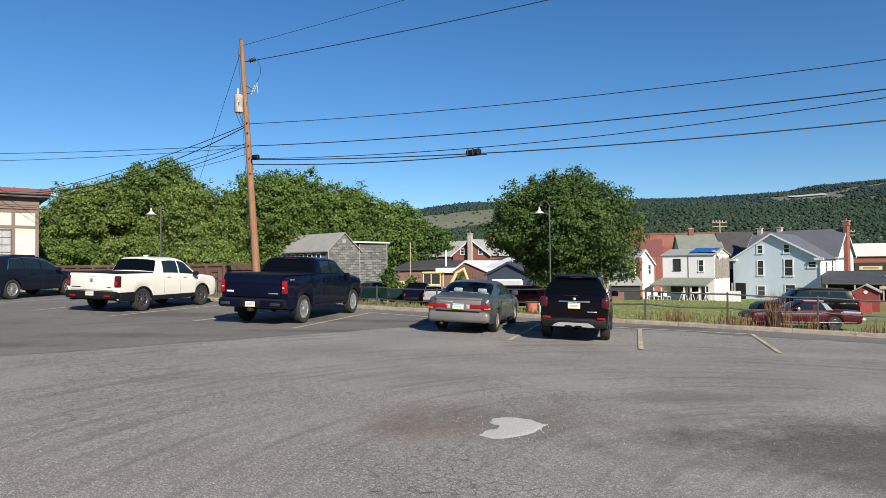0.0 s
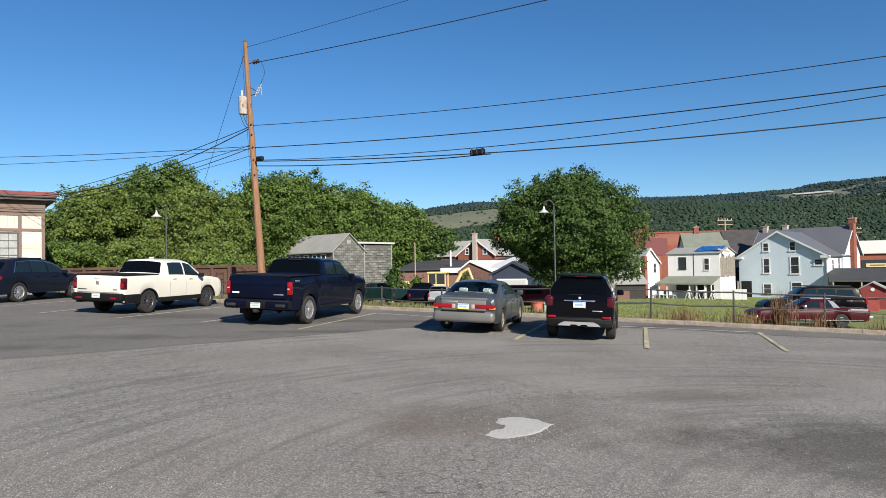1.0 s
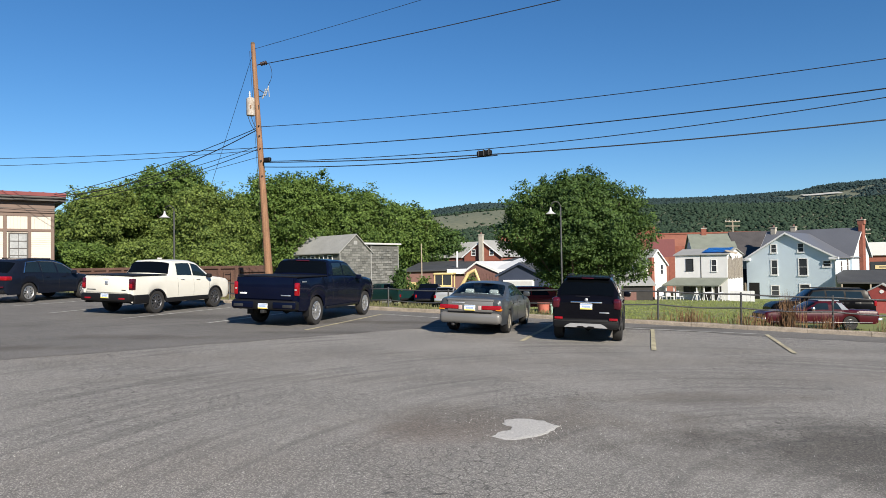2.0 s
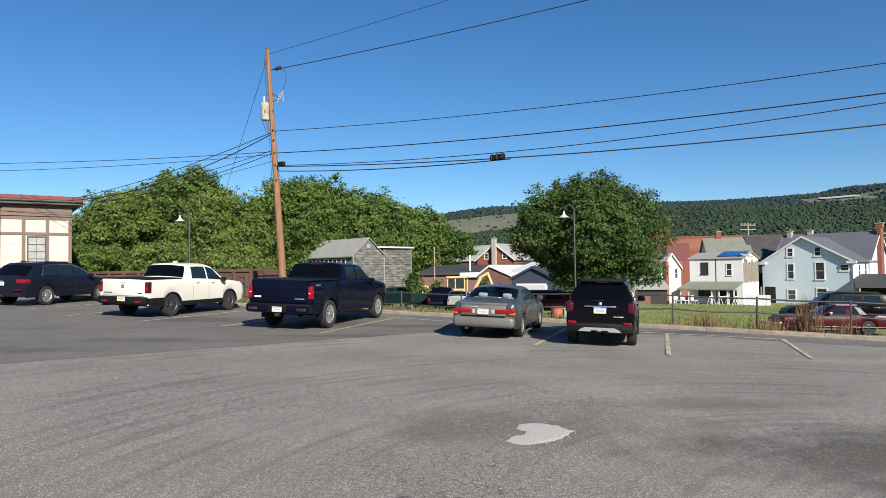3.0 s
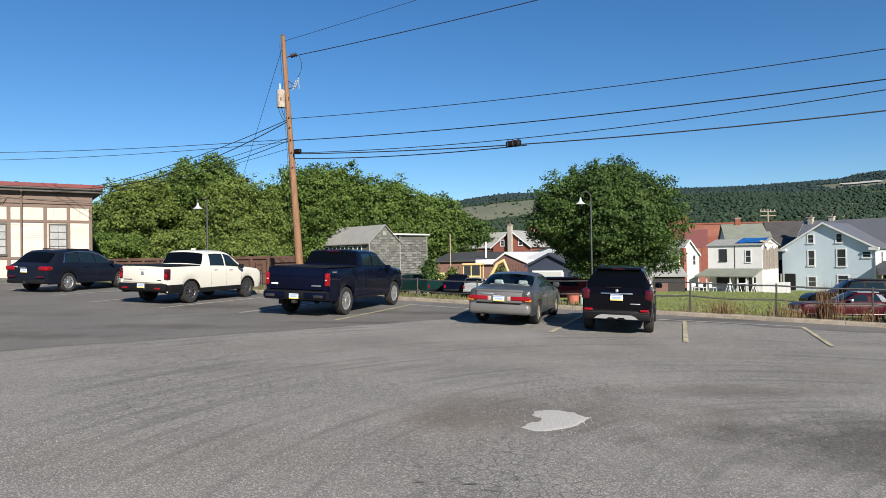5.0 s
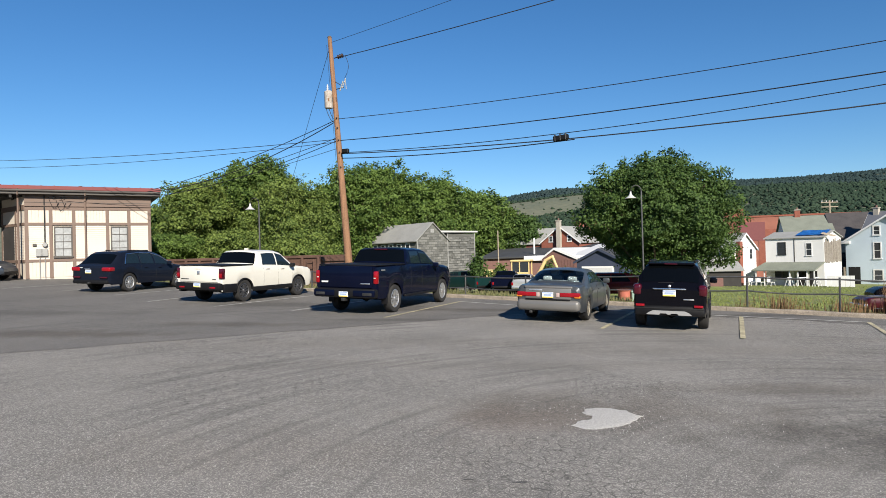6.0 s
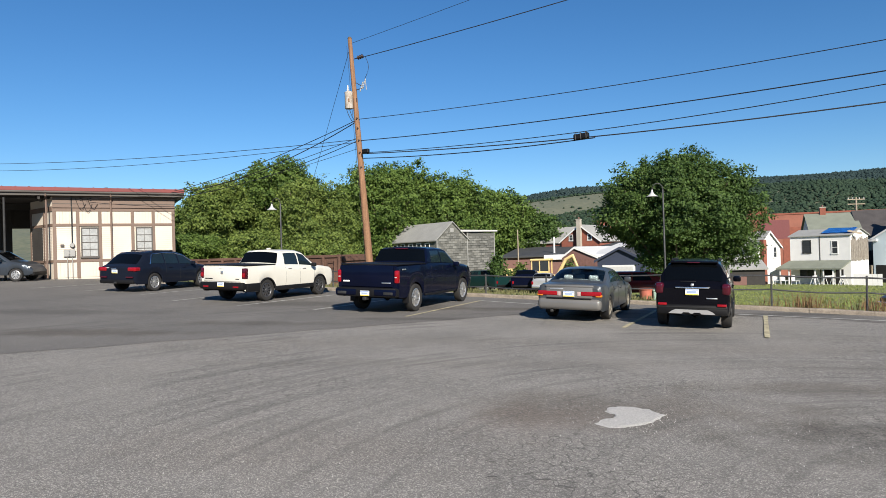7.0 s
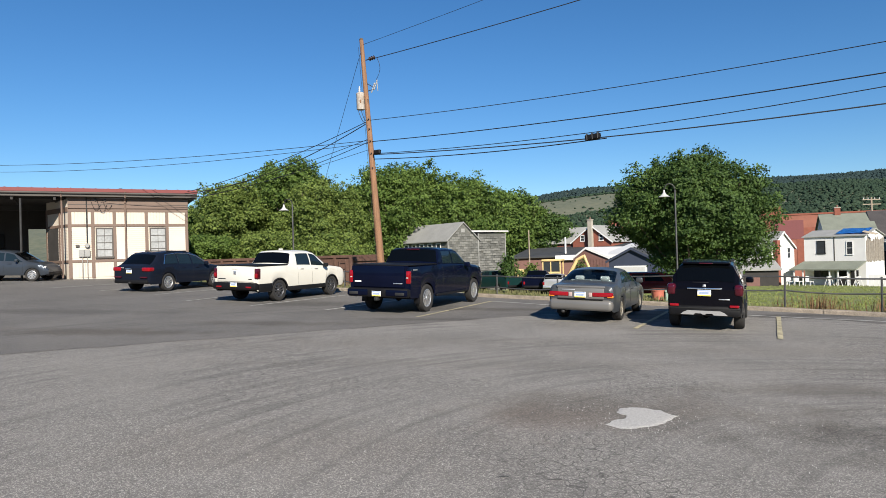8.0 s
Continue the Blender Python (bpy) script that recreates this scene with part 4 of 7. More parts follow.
part("wall", new_box(3.25, 3.4, 0.15, 2.4, -3.3, -0.8), M_shadow_wood, ax)
part("wall_panel", new_box(0.3, 1.6, -0.03, 0.0, -3.0, -1.6), M_redbrown, ax)
br = thing("brick_building", "large faded red brick building with a flat parapet", "building", pose(31.0, 112, 0, 0, 0, -8))
part("wall", new_box(0, 20, 0, 0.4, -4, 6.4), M_brick_pale, br)
part("wall", new_box(0, 0.4, 0.4, 18, -4, 6.4), M_brick, br)
part("wall", new_box(19.6, 20, 0.4, 18, -4, 6.4), M_brick, br)
part("roof", new_box(0.4, 19.6, 0.4, 18, 5.7, 5.9), M_tar, br)
part("parapet", new_box(-0.1, 20.1, -0.1, 0.5, 6.4, 6.65), M_brick, br)
part("upper_block", new_box(0.6, 3.4, 1, 6, 5.9, 8.0), M_brick, br)
part("door_panel", new_box(2.0, 6.4, -0.06, 0.02, 2.6, 5.6), mat("maroon_panel", (0.16, 0.05, 0.05), 0.7, 0.15), br)
part("bleached_brick", new_box(9.6, 17.2, -0.05, 0.02, 2.4, 5.5), mat("bleached_brick", (0.36, 0.19, 0.145), 0.9, 0.3, 0.8, 14, 0.4), br)
part("brick_band", new_box(5.4, 9.4, -0.05, 0.02, -2, 4.4), M_brick, br)
# red brick house with white roof edge, further along
rh = house("brick_house", "red brick gabled house with a pale roof", (1.4, 97), -28, 6.0, 9.0, -3, 3.1, 5.35, M_brick, M_grey_roof, peak=3.0, over=0.3, trim=M_white_trim)
house("", "", None, 0, 12.0, 6, -3, 3.1, 5.3, M_brick, M_grey_roof, gable_front=False, x0=-8.5, y0=2.5, parent=rh, over=0.3)
chimney(rh, 3.0, -0.35, -3, 6.1, 0.6, M_concrete)
for x in (1.3, 4.2):
    window(rh, x, 3.2, 0.5, 0.75)
b2 = thing("brick_block", "small red brick block with a flat roof", "building", pose(10.2, 150, 0, 0, 0, -5))
part("wall", new_box(0, 11, 0, 9, -4, 8.0), M_brick_pale, b2)
part("parapet", new_box(-0.1, 11.1, -0.1, 9.1, 8.0, 8.3), M_brick, b2)
b3 = thing("white_store", "low white flat-roofed building", "building", pose(8.2, 130, 0, 0, 0, -5))
part("wall", new_box(0, 8, 0, 8, -4, 4.6), M_white_roof, b3)
part("parapet", new_box(-0.1, 8.1, -0.1, 8.1, 4.6, 4.8), M_white_trim, b3)
# long low workshop roofs
ws = thing("workshop", "long low workshop with a dark tar roof", "building", pose(-6.5, 86, 0, 0, 0, -6))
part("wall", new_box(0, 22, 0, 14, -3.2, 1.0), M_redbrown, ws)
part("roof", slab(bmesh.new(), (-0.4, -0.4, 1.15), (22.4, -0.4, 1.35), (22.4, 14.4, 3.0), (-0.4, 14.4, 2.3), 0.18), M_tar, ws)
part("white_edge", slab(bmesh.new(), (5.5, -0.5, 1.22), (22.5, -0.5, 1.38), (22.5, -0.2, 1.42), (5.5, -0.2, 1.26), 0.6), M_white_trim, ws)
for x in (6.6,):
    part("vent_pipe", tube(bmesh.new(), [(x, 2, 1.2), (x, 2, 3.6)], 0.12, 8), M_white_trim, ws)
bs = house("brown_shed", "red-brown board shed with a broad white roof", (1.0, 71.5), -25, 4.0, 12, -2.6, 1.0, 2.05, M_redbrown, M_white_roof, peak=1.5, over=0.15, trim=M_white_trim)
for i in range(12):
    part("board", new_box(i * 0.33 + 0.02, i * 0.33 + 0.30, -0.03, 0.0, -2.6, 0.85), M_redbrown, bs)
part("broad_roof", slab(bmesh.new(), (3.0, 0.2, 1.25), (10.5, 3.0, 1.35), (10.5, 12, 2.2), (2.2, 12, 2.5), 0.2), M_white_roof, bs)
ga = house("garage", "dark blue garage with a pale roller door", (4.2, 63.5), -24, 4.4, 6, -2.4, 0.75, 1.85, M_garage, M_tar, over=0.25, trim=M_garage)
part("door_frame", new_box(0.5, 3.6, -0.06, 0.0, -2.4, 0.25), M_white_trim, ga)
for i in range(5):
    part("door_panel", bevel(new_box(0.65, 3.45, -0.1, -0.06, -2.35 + i * 0.5, -1.88 + i * 0.5), 0.02, 1), M_tank, ga)
# grey slate-sided house
gh = house("slate_sided_house", "tall grey slate-sided house with a pale shingle roof", (-10.6, 59.5), 45, 3.6, 8.2, -2.2, 3.15, 4.75, M_slate_wall, M_grey_roof, over=0.2, peak=1.8)
part("addition", new_box(3.6, 7.0, 0.02, 6, -2.2, 3.75), M_slate_wall, gh)
part("addition_roof", slab(bmesh.new(), (2.7, -0.2, 4.05), (7.25, -0.2, 4.0), (7.25, 6.3, 4.0), (2.7, 6.3, 4.05), 0.16), M_grey_roof, gh)
part("addition_fascia", new_box(2.7, 7.25, -0.24, -0.2, 3.86, 4.0), M_enamel, gh)
for x in (3.56, 6.92, -0.02):
    part("corner_board", new_box(x, x + 0.08, -0.075, 0.0, -2.2, 3.2 if x < 0 else 3.78), M_box, gh)
part("attic_vent", new_box(1.6, 2.0, -0.05, 0, 3.85, 4.2), M_box, gh)
west = Matrix.Rotation(radians(-90), 4, "Z")
for i in range(5):
    window(gh, -7.6 + 1.45 * i, 1.5, 0.62, 1.3, rot=west)
part("sign_board", new_box(4.9, 6.3, -0.07, -0.03, -0.9, -0.1), M_white_trim, gh)
# rows of slate shingles on its gable end, many slipped
random.seed(21)
shingle = new_box(-0.22, 0.22, -0.035, -0.006, 0, 0.2)
s_mesh = None
for r in range(21):
    for c in range(15):
        x, z = 0.25 + c * 0.46 + (0.23 if r % 2 else 0), -1.0 + r * 0.235
        top = 3.1 + (x / 1.75 * 1.4 if x < 1.75 else max(0, 1.4 * (1 - (x - 1.75) / 1.85))) if x < 3.6 else 3.6
        if z + 0.25 > top or x > 6.8 or random.random() < 0.2:
            continue
        if s_mesh is None:
            ob = part("slate", shingle, M_slate_wall, gh)
            s_mesh = ob.data
        else:
            ob = new("slate", s_mesh)
            ob.parent = gh
        ob.matrix_basis = pose(x, -random.uniform(0.0, 0.02), z, random.uniform(-4, 0), random.uniform(-5, 5), 0)
# low store beyond the blue house
st = thing("store", "low red brick store with a white roof and dark shopfront", "store", pose(62.0, 100, 0, 0, 0, -20))
part("wall", new_box(0, 26, 0, 14, -4.4, 2.2), M_brick, st)
part("roof", bevel(new_box(-0.3, 26.3, -0.4, 14, 2.2, 4.2), 0.05, 1), M_white_roof, st)
for x in (0.9, 6.0, 11.0):
    part("shopfront", new_box(x, x + 4.2, -0.06, 0.02, -2.6, 1.3), M_pane, st)
sg = part("sign", new_box(1.5, 4.5, -0.12, -0.06, 0.2, 0.75), mat("faded_sign_board", (0.52, 0.42, 0.22), 0.7, 0.15), st)
part("bar", new_box(2.0, 4.0, -0.14, -0.12, 0.40, 0.56), M_grey_trim, sg)
part("loading_edge", new_box(-0.5, 26, -1.4, -0.1, -4.4, -2.7), M_concrete, st)
# red garden shed and red skip
sh = house("garden_shed", "small red board garden shed with a grey roof", (31.6, 50.5), -35, 1.75, 2.2, -2.4, -0.75, -0.25, M_red_shed, M_grey_roof, over=0.15)
part("round_sign", tube(bmesh.new(), [(0.87, -0.03, -0.75), (0.87, 0.0, -0.75)], 0.14, 12), M_white_trim, sh)
sk = thing("metal_bin", "small red steel bin on the grass", "bin", pose(29.3, 47.5, -0.2, 0, 0, -20))
part("body", bevel(new_box(0, 1.6, 0, 1.2, -2.05, -1.1), 0.05, 1), M_red_shed, sk)
part("rim", bevel(new_box(-0.05, 1.65, -0.05, 1.25, -1.1, -1.02), 0.02, 1), M_red_shed, sk)


# ---- freight station with timber framing and an open bay ----
FZ = 1.04
stn = thing("freight_station", "one-storey cream station with brown timber framing and red metal roof", "building", pose(-22.43, 36.0, FZ, 0, 0, 38))
L = -6.33


def lap_panel(name, x0, x1, z0, z1, y=0.0, step=0.115, vertical=False):
    """Boards nailed over one bay of the framing."""
    n = max(1, int(((x1 - x0) if vertical else (z1 - z0)) / step))
    for i in range(n):
        bm = bmesh.new()
        if vertical:
            a, b = x0 + (x1 - x0) * i / n, x0 + (x1 - x0) * (i + 1) / n
            box(bm, a + 0.004, b - 0.004, y - 0.018, y + 0.01, z0, z1)
        else:
            a, b = z0 + (z1 - z0) * i / n, z0 + (z1 - z0) * (i + 1) / n
            prism(bm, [(-(y - 0.028), a), (-(y - 0.008), b), (-(y + 0.011), b), (-(y + 0.011), a)], x0, x1, Matrix(((0, 1, 0, 0), (-1, 0, 0, 0), (0, 0, 1, 0), (0, 0, 0, 1))))
        part(name, bm, M_cream, stn)


part("wall", new_box(L, 0, 0.012, 0.2, -0.4, 4.6), M_cream, stn)
part("wall", new_box(-0.2, 0, 0.2, 9, -0.4, 4.6), M_cream, stn)
splay = Matrix.Translation((L, 0.0, 0)) @ Matrix.Rotation(radians(-67), 4, "Z")
part("wall", box(bmesh.new(), -3.1, 0.0, 0.0, 0.16, -0.4, 4.6, splay), M_cream, stn)
for i in range(22):
    z = 1.05 + 0.085 * i
    part("clapboard", prism(bmesh.new(), [(0.0, z), (0.028, z), (0.008, z + 0.085), (0.0, z + 0.085)], -3.1, -0.1, splay @ Matrix(((0, 1, 0, 0), (-1, 0, 0, 0), (0, 0, 1, 0), (0, 0, 0, 1)))), M_cream, stn)
for z0, z1 in ((0.9, 1.05), (2.93, 3.08), (3.78, 4.05)):
    part("timber_rail", box(bmesh.new(), -3.1, 0.0, -0.05, 0.0, z0, z1, splay), M_brown_trim, stn)
for u in (-1.2, -3.1):
    part("timber_post", box(bmesh.new(), u, u + 0.15, -0.05, 0.0, 0, 3.8, splay), M_brown_trim, stn)
# Dark door drawn oversize, its panel standing in for shade on this wall.
part("door_shade_panel", box(bmesh.new(), -2.9, -1.35, -0.03, 0.0, 0.0, 2.9, splay), M_shadow_wood, stn)
part("wall", new_box(L, 0, 8.8, 9, -0.4, 4.6), M_cream, stn)
posts_u = (L + 0.0, -5.19, -4.08, -2.39, -1.27, -0.17)
wins = {1: (-4.92, -4.12), 3: (-2.10, -1.29)}
for i, (a, b) in enumerate(zip(posts_u, posts_u[1:])):
    a += 0.17
    lap_panel("board", a, b, 3.08, 3.78, vertical=True, step=0.14)
    lap_panel("board", a, b, 0.05, 0.9, vertical=True, step=0.14)
    if i not in wins:
        lap_panel("clapboard", a, b, 1.05, 2.93)
for u in posts_u:
    part("timber_post", bevel(new_box(u, u + 0.17, -0.05, 0.0, 0, 3.8), 0.008, 1), M_brown_trim, stn)
for z0, z1 in ((0.9, 1.05), (2.93, 3.08)):
    part("timber_rail", bevel(new_box(L, 0, -0.055, 0.0, z0, z1), 0.008, 1), M_brown_trim, stn)
part("frieze", new_box(L, 0.003, -0.05, 0.01, 3.78, 4.05), M_brown_trim, stn)
part("frieze_board", new_box(L, 0.006, -0.09, 0.0, 4.05, 4.62), M_brown_trim, stn)
part("frieze_shadow_line", new_box(L, 0.01, -0.12, 0.0, 3.98, 4.05), M_brown_trim, stn)
M_blind = mat("blind_glass", (0.33, 0.34, 0.34), 0.15, 0.25, 2, 10, coat=0.6)
for i, (a, b) in wins.items():
    window(stn, a + 0.02, 1.22, b - a - 0.04, 1.58, y=-0.03, trim=M_grey_trim, t=0.07, bars=(3, 2), blind=M_blind)
    lap_panel("clapboard", posts_u[i] + 0.17, a - 0.1, 1.05, 2.93)
# roof: low pitch, deep eaves, over building and open bay alike
part("roof", slab(bmesh.new(), (-26, -0.50, 5.08), (0.52, -0.50, 5.08), (0.52, 9.8, 5.6), (-26, 9.8, 5.6), 0.2), M_red_roof, stn)
for i in range(43):
    x = -26 + 0.62 * i
    part("roof_seam", slab(bmesh.new(), (x, -0.50, 5.11), (x + 0.04, -0.50, 5.11), (x + 0.04, 9.8, 5.63), (x, 9.8, 5.63), 0.035), M_red_roof, stn)
part("fascia", new_box(-26, 0.5, -0.48, -0.41, 4.62, 4.875), M_grey_trim, stn)
part("gutter", tube(bmesh.new(), [(-26, -0.54, 4.82), (0.5, -0.54, 4.80)], 0.06, 8), M_grey_trim, stn)
part("soffit", new_box(-26, 0.5, -0.41, 9.5, 4.62, 4.68), M_grey_trim, stn)
part("end_fascia", new_box(0.44, 0.51, -0.41, 9.5, 4.685, 5.02), M_grey_trim, stn)
part("roof_vent", tube(bmesh.new(), [(-3.6, 1.2, 5.0), (-3.6, 1.2, 5.28)], 0.1, 10), M_dark_steel, stn)
for u, top, bot in ((-3.42, 4.6, 0.05), (-6.62, 4.55, 0.05)):
    part("downpipe", tube(bmesh.new(), [(u, -0.55, 4.9), (u, -0.45, 4.6), (u, -0.15, 4.4), (u, -0.13, bot)], 0.05, 8), M_brown_trim, stn)
part("conduit", tube(bmesh.new(), [(-5.4, -0.1, 4.6), (-5.4, -0.1, 2.0)], 0.03, 8), M_dark_steel, stn)
meter = part("meter", tube(bmesh.new(), [(-5.4, -0.05, 1.85), (-5.4, -0.14, 1.85), (-5.4, -0.2, 1.85)], [0.13, 0.13, 0.1], 14), M_box, stn, "round electricity meter")
for u in (-5.62, -5.38):
    bx = part("junction_box", bevel(new_box(u - 0.34 + 0.13, u - 0.02 + 0.13, -0.16, -0.03, 1.22, 1.62), 0.015, 1), M_box, stn)
    part("conduit", tube(bmesh.new(), [(u - 0.03, -0.08, 1.22), (u - 0.03, -0.08, 0.0)], 0.022, 6), M_box, stn)
# open bay: steel columns, dim back wall with a window, floor slab
for u in (-8.55, -14.5, -20.5):
    part("column", tube(bmesh.new(), [(u, -0.3, -0.15), (u, -0.3, 4.5)], 0.06, 10), M_dark_steel, stn)
# Bay shade is put into the colour: walls, beam, rafters and ceiling near black.
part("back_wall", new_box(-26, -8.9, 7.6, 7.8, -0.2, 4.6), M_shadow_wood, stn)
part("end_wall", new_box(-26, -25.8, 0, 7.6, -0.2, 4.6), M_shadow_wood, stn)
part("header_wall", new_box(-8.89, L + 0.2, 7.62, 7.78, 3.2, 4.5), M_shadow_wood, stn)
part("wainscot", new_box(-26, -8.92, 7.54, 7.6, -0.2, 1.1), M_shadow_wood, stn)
# Near-black panel: a dark window with its shade in the colour.
part("shaded_window", new_box(-13.8, -10.2, 7.5, 7.58, 1.5, 2.9), M_under, stn)
# Pale opaque panel: the window's brightness is put into its colour.
part("lit_window", new_box(-11.8, -11.2, 7.44, 7.49, 1.7, 2.6), M_tank, stn)
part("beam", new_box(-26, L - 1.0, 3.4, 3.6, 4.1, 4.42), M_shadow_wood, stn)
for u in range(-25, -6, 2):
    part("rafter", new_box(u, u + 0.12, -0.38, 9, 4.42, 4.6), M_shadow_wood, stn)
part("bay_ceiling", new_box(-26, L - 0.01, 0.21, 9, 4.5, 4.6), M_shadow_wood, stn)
part("plinth", new_box(-26, L, 0.3, 8, -0.4, -0.08), M_concrete, stn)

# service mast loops and lath on the station wall
for u, drop in ((-4.95, 0.55), (-4.62, 0.75), (-4.35, 0.5)):
    part("service_loop", tube(bmesh.new(), [(u + 0.5 * t / 8 - 0.25, -0.14, 4.5 - drop * math.sin(math.pi * t / 8) * 0.8 - 0.04 * t) for t in range(9)], 0.014, 5), M_cable, stn)
for u in (-4.95, -4.45):
    part("service_bracket", bevel(new_box(u - 0.04, u + 0.04, -0.2, -0.08, 4.42, 4.56), 0.01, 1), M_dark_steel, stn)
part("wall_socket", bevel(new_box(-5.98, -5.80, -0.12, -0.03, 1.78, 1.92), 0.015, 1), M_grey_trim, stn)
for z in (4.55, 4.2):
    part("frieze_joint", new_box(L, 0.012, -0.105, -0.09, z - 0.012, z + 0.012), M_grey_trim, stn)

# ---- service wires to the left ----
for h, b, sag, r in ((7.36, (-21.8, 35.0, 5.95), 0.005, 0.013), (7.30, (-21.9, 34.9, 5.85), 0.011, 0.016), (6.63, (-21.8, 35.0, 5.70), 0.004, 0.010), (6.52, (-21.9, 34.9, 5.55), 0.007, 0.012), (6.2, (-22.0, 34.8, 5.40), 0.003, 0.008)):
    wire(on_pole(h), b, sag, r, (Vector(b) - on_pole(h)).xy.length, label="black service wire from the pole to the station")
wire((-21.8, 35.0, 5.75), (-25.9, 32.75, 5.55), 0.01, 0.010, 4.68, label="black service wire along the station eaves")
wire(on_pole(6.55) + Vector((-0.1, 0, 0)), (-35.26, 36.0, 8.38), 0.0012, 0.011, 60)
wire(on_pole(6.45), (-35.27, 36.0, 7.94), 0.0016, 0.010, 60)
wire(on_pole(10.4), (-13.0, 34.0, 5.6), 0.0002, 0.008, 17, label="thin guy wire from the pole top")


# ---- trees ----
def leaf_cloud(rng, lobes, count, size, shell=0.35):
    """Folded leaf quads strewn through lumpy lobes; lobes: rows of centre and radii."""
    lobes = np.array(lobes, float)
    vol = (lobes[:, 3] * lobes[:, 4] * lobes[:, 5]) ** (2 / 3)
    pick = rng.choice(len(lobes), count, p=vol / vol.sum())
    d = rng.normal(size=(count, 3))
    d /= np.linalg.norm(d, axis=1)[:, None]
    bump = 1 + 0.16 * np.sin(d[:, 0] * 7 + pick) * np.sin(d[:, 1] * 6 + 2 * pick) + 0.12 * np.sin(d[:, 2] * 9 + pick * 3)
    r = (1 - shell * rng.random(count) ** 1.6) * bump
    stray = rng.random(count) < 0.03
    r[stray] *= 1 + 0.30 * rng.random(stray.sum()) ** 2
    c = lobes[pick, :3] + d * r[:, None] * lobes[pick, 3:]
    # leaves gather in sprays at the twig ends
    twigs = max(8, count // 34)
    own = rng.integers(0, twigs, count)
    own[: count // 3] = np.arange(count // 3)
    spray = rng.normal(size=(count, 3)) * np.array((1.0, 1.0, 0.6)) * size * 2.0
    spray[: count // 3] = 0
    c, d = c[own] + spray, d[own]
    n = d * 0.75 + rng.normal(size=(count, 3)) * 0.5 + np.array((0, 0, 0.3))
    n /= np.linalg.norm(n, axis=1)[:, None]
    a = np.cross(n, rng.normal(size=(count, 3)))
    a /= np.linalg.norm(a, axis=1)[:, None]
    b = np.cross(n, a)
    s = size * (0.6 + 0.8 * rng.random(count))[:, None]
    fold = n * s * 0.22
    v = np.stack([c - a * s, c - b * s * 0.62 - fold, c + a * s, c + b * s * 0.62 - fold], 1).reshape(-1, 3)
    f = np.arange(count * 4).reshape(-1, 4)
    return v, f


def tree(name, label, x, y, z, lobes, count, size, leaves, trunk=0.3, seed=1, group="", limbs=True):
    rng = np.random.default_rng(seed)
    t = thing(name, label, "tree", pose(x, y, z), group)
    loc = [(lx, ly, lz, rx, ry, rz) for lx, ly, lz, rx, ry, rz in lobes]
    top = max(l[2] for l in loc)
    bm = bmesh.new()
    tube(bm, [(0, 0, -0.3), (0.05, 0, 0.6), (0.0, 0.05, top * 0.45), (0.1, 0, top * 0.8)], [trunk * 1.35, trunk, trunk * 0.75, trunk * 0.3], 10)
    part("trunk", bm, M_bark, t, smooth=50)
    for l in loc if limbs else ():
        e = Vector(l[:3])
        s = Vector((0, 0, max(0.8, e.z * 0.4)))
        mid = s.lerp(e, 0.5) + Vector((0, 0, -0.12 * (e - s).length))
        part("limb", tube(bmesh.new(), [s, mid, e], [trunk * 0.45, trunk * 0.3, trunk * 0.1], 6), M_bark, t)
    v, f = leaf_cloud(rng, loc, count, size)
    raw("crown", v.tolist(), f.tolist(), leaves, t)
    return t


def lumpy(seed, n, cx, cz, rx, ry, rz, lobe=0.42):
    """n lobes spread over an ellipsoid crown with its centre at height cz."""
    rng = np.random.default_rng(seed)
    out = []
    for i in range(n):
        d = rng.normal(size=3)
        d /= np.linalg.norm(d)
        q = 0.62 * rng.random() ** 0.35
        k = lobe * rng.uniform(0.75, 1.25)
        out.append((cx + d[0] * rx * q, d[1] * ry * q, cz + d[2] * rz * q, rx * k, ry * k, rz * k))
    return out


# round maple behind the red cars
tree("maple_tree", "dense round dark green maple tree beyond the fence", 7.4, 40.0, -1.6, lumpy(3, 20, 0.0, 5.45, 4.6, 4.6, 3.5, 0.32) + lumpy(13, 90, 0.0, 5.5, 6.6, 6.6, 5.0, 0.095) + [(0, 0, 5.0, 3.4, 3.4, 2.8), (0.4, -0.8, 5.3, 3.7, 3.2, 2.7), (-0.3, 0, 8.0, 1.6, 1.6, 0.9), (-2.7, -0.5, 6.9, 1.5, 1.5, 1.2), (2.6, -0.3, 7.0, 1.5, 1.5, 1.2), (-3.6, 0, 5.2, 1.3, 1.3, 1.3), (3.8, 0, 5.2, 1.2, 1.2, 1.3), (1.2, 0, 8.2, 0.9, 0.9, 0.9), (3.2, -0.8, 3.2, 1.1, 1.1, 1.0), (1.2, -1.2, 2.5, 1.5, 1.2, 0.9), (-1.2, -0.6, 2.8, 1.3, 1.2, 0.9)] + [(math.cos(a) * q, math.sin(a) * q * 0.8, 8.75 - 0.16 * q * q + 0.25 * math.sin(5 * a), 0.16, 0.16, 0.55) for a, q in ((i * 2.4, 0.5 + 0.16 * i) for i in range(22))], 150000, 0.080, L_dark, 0.2, 3)
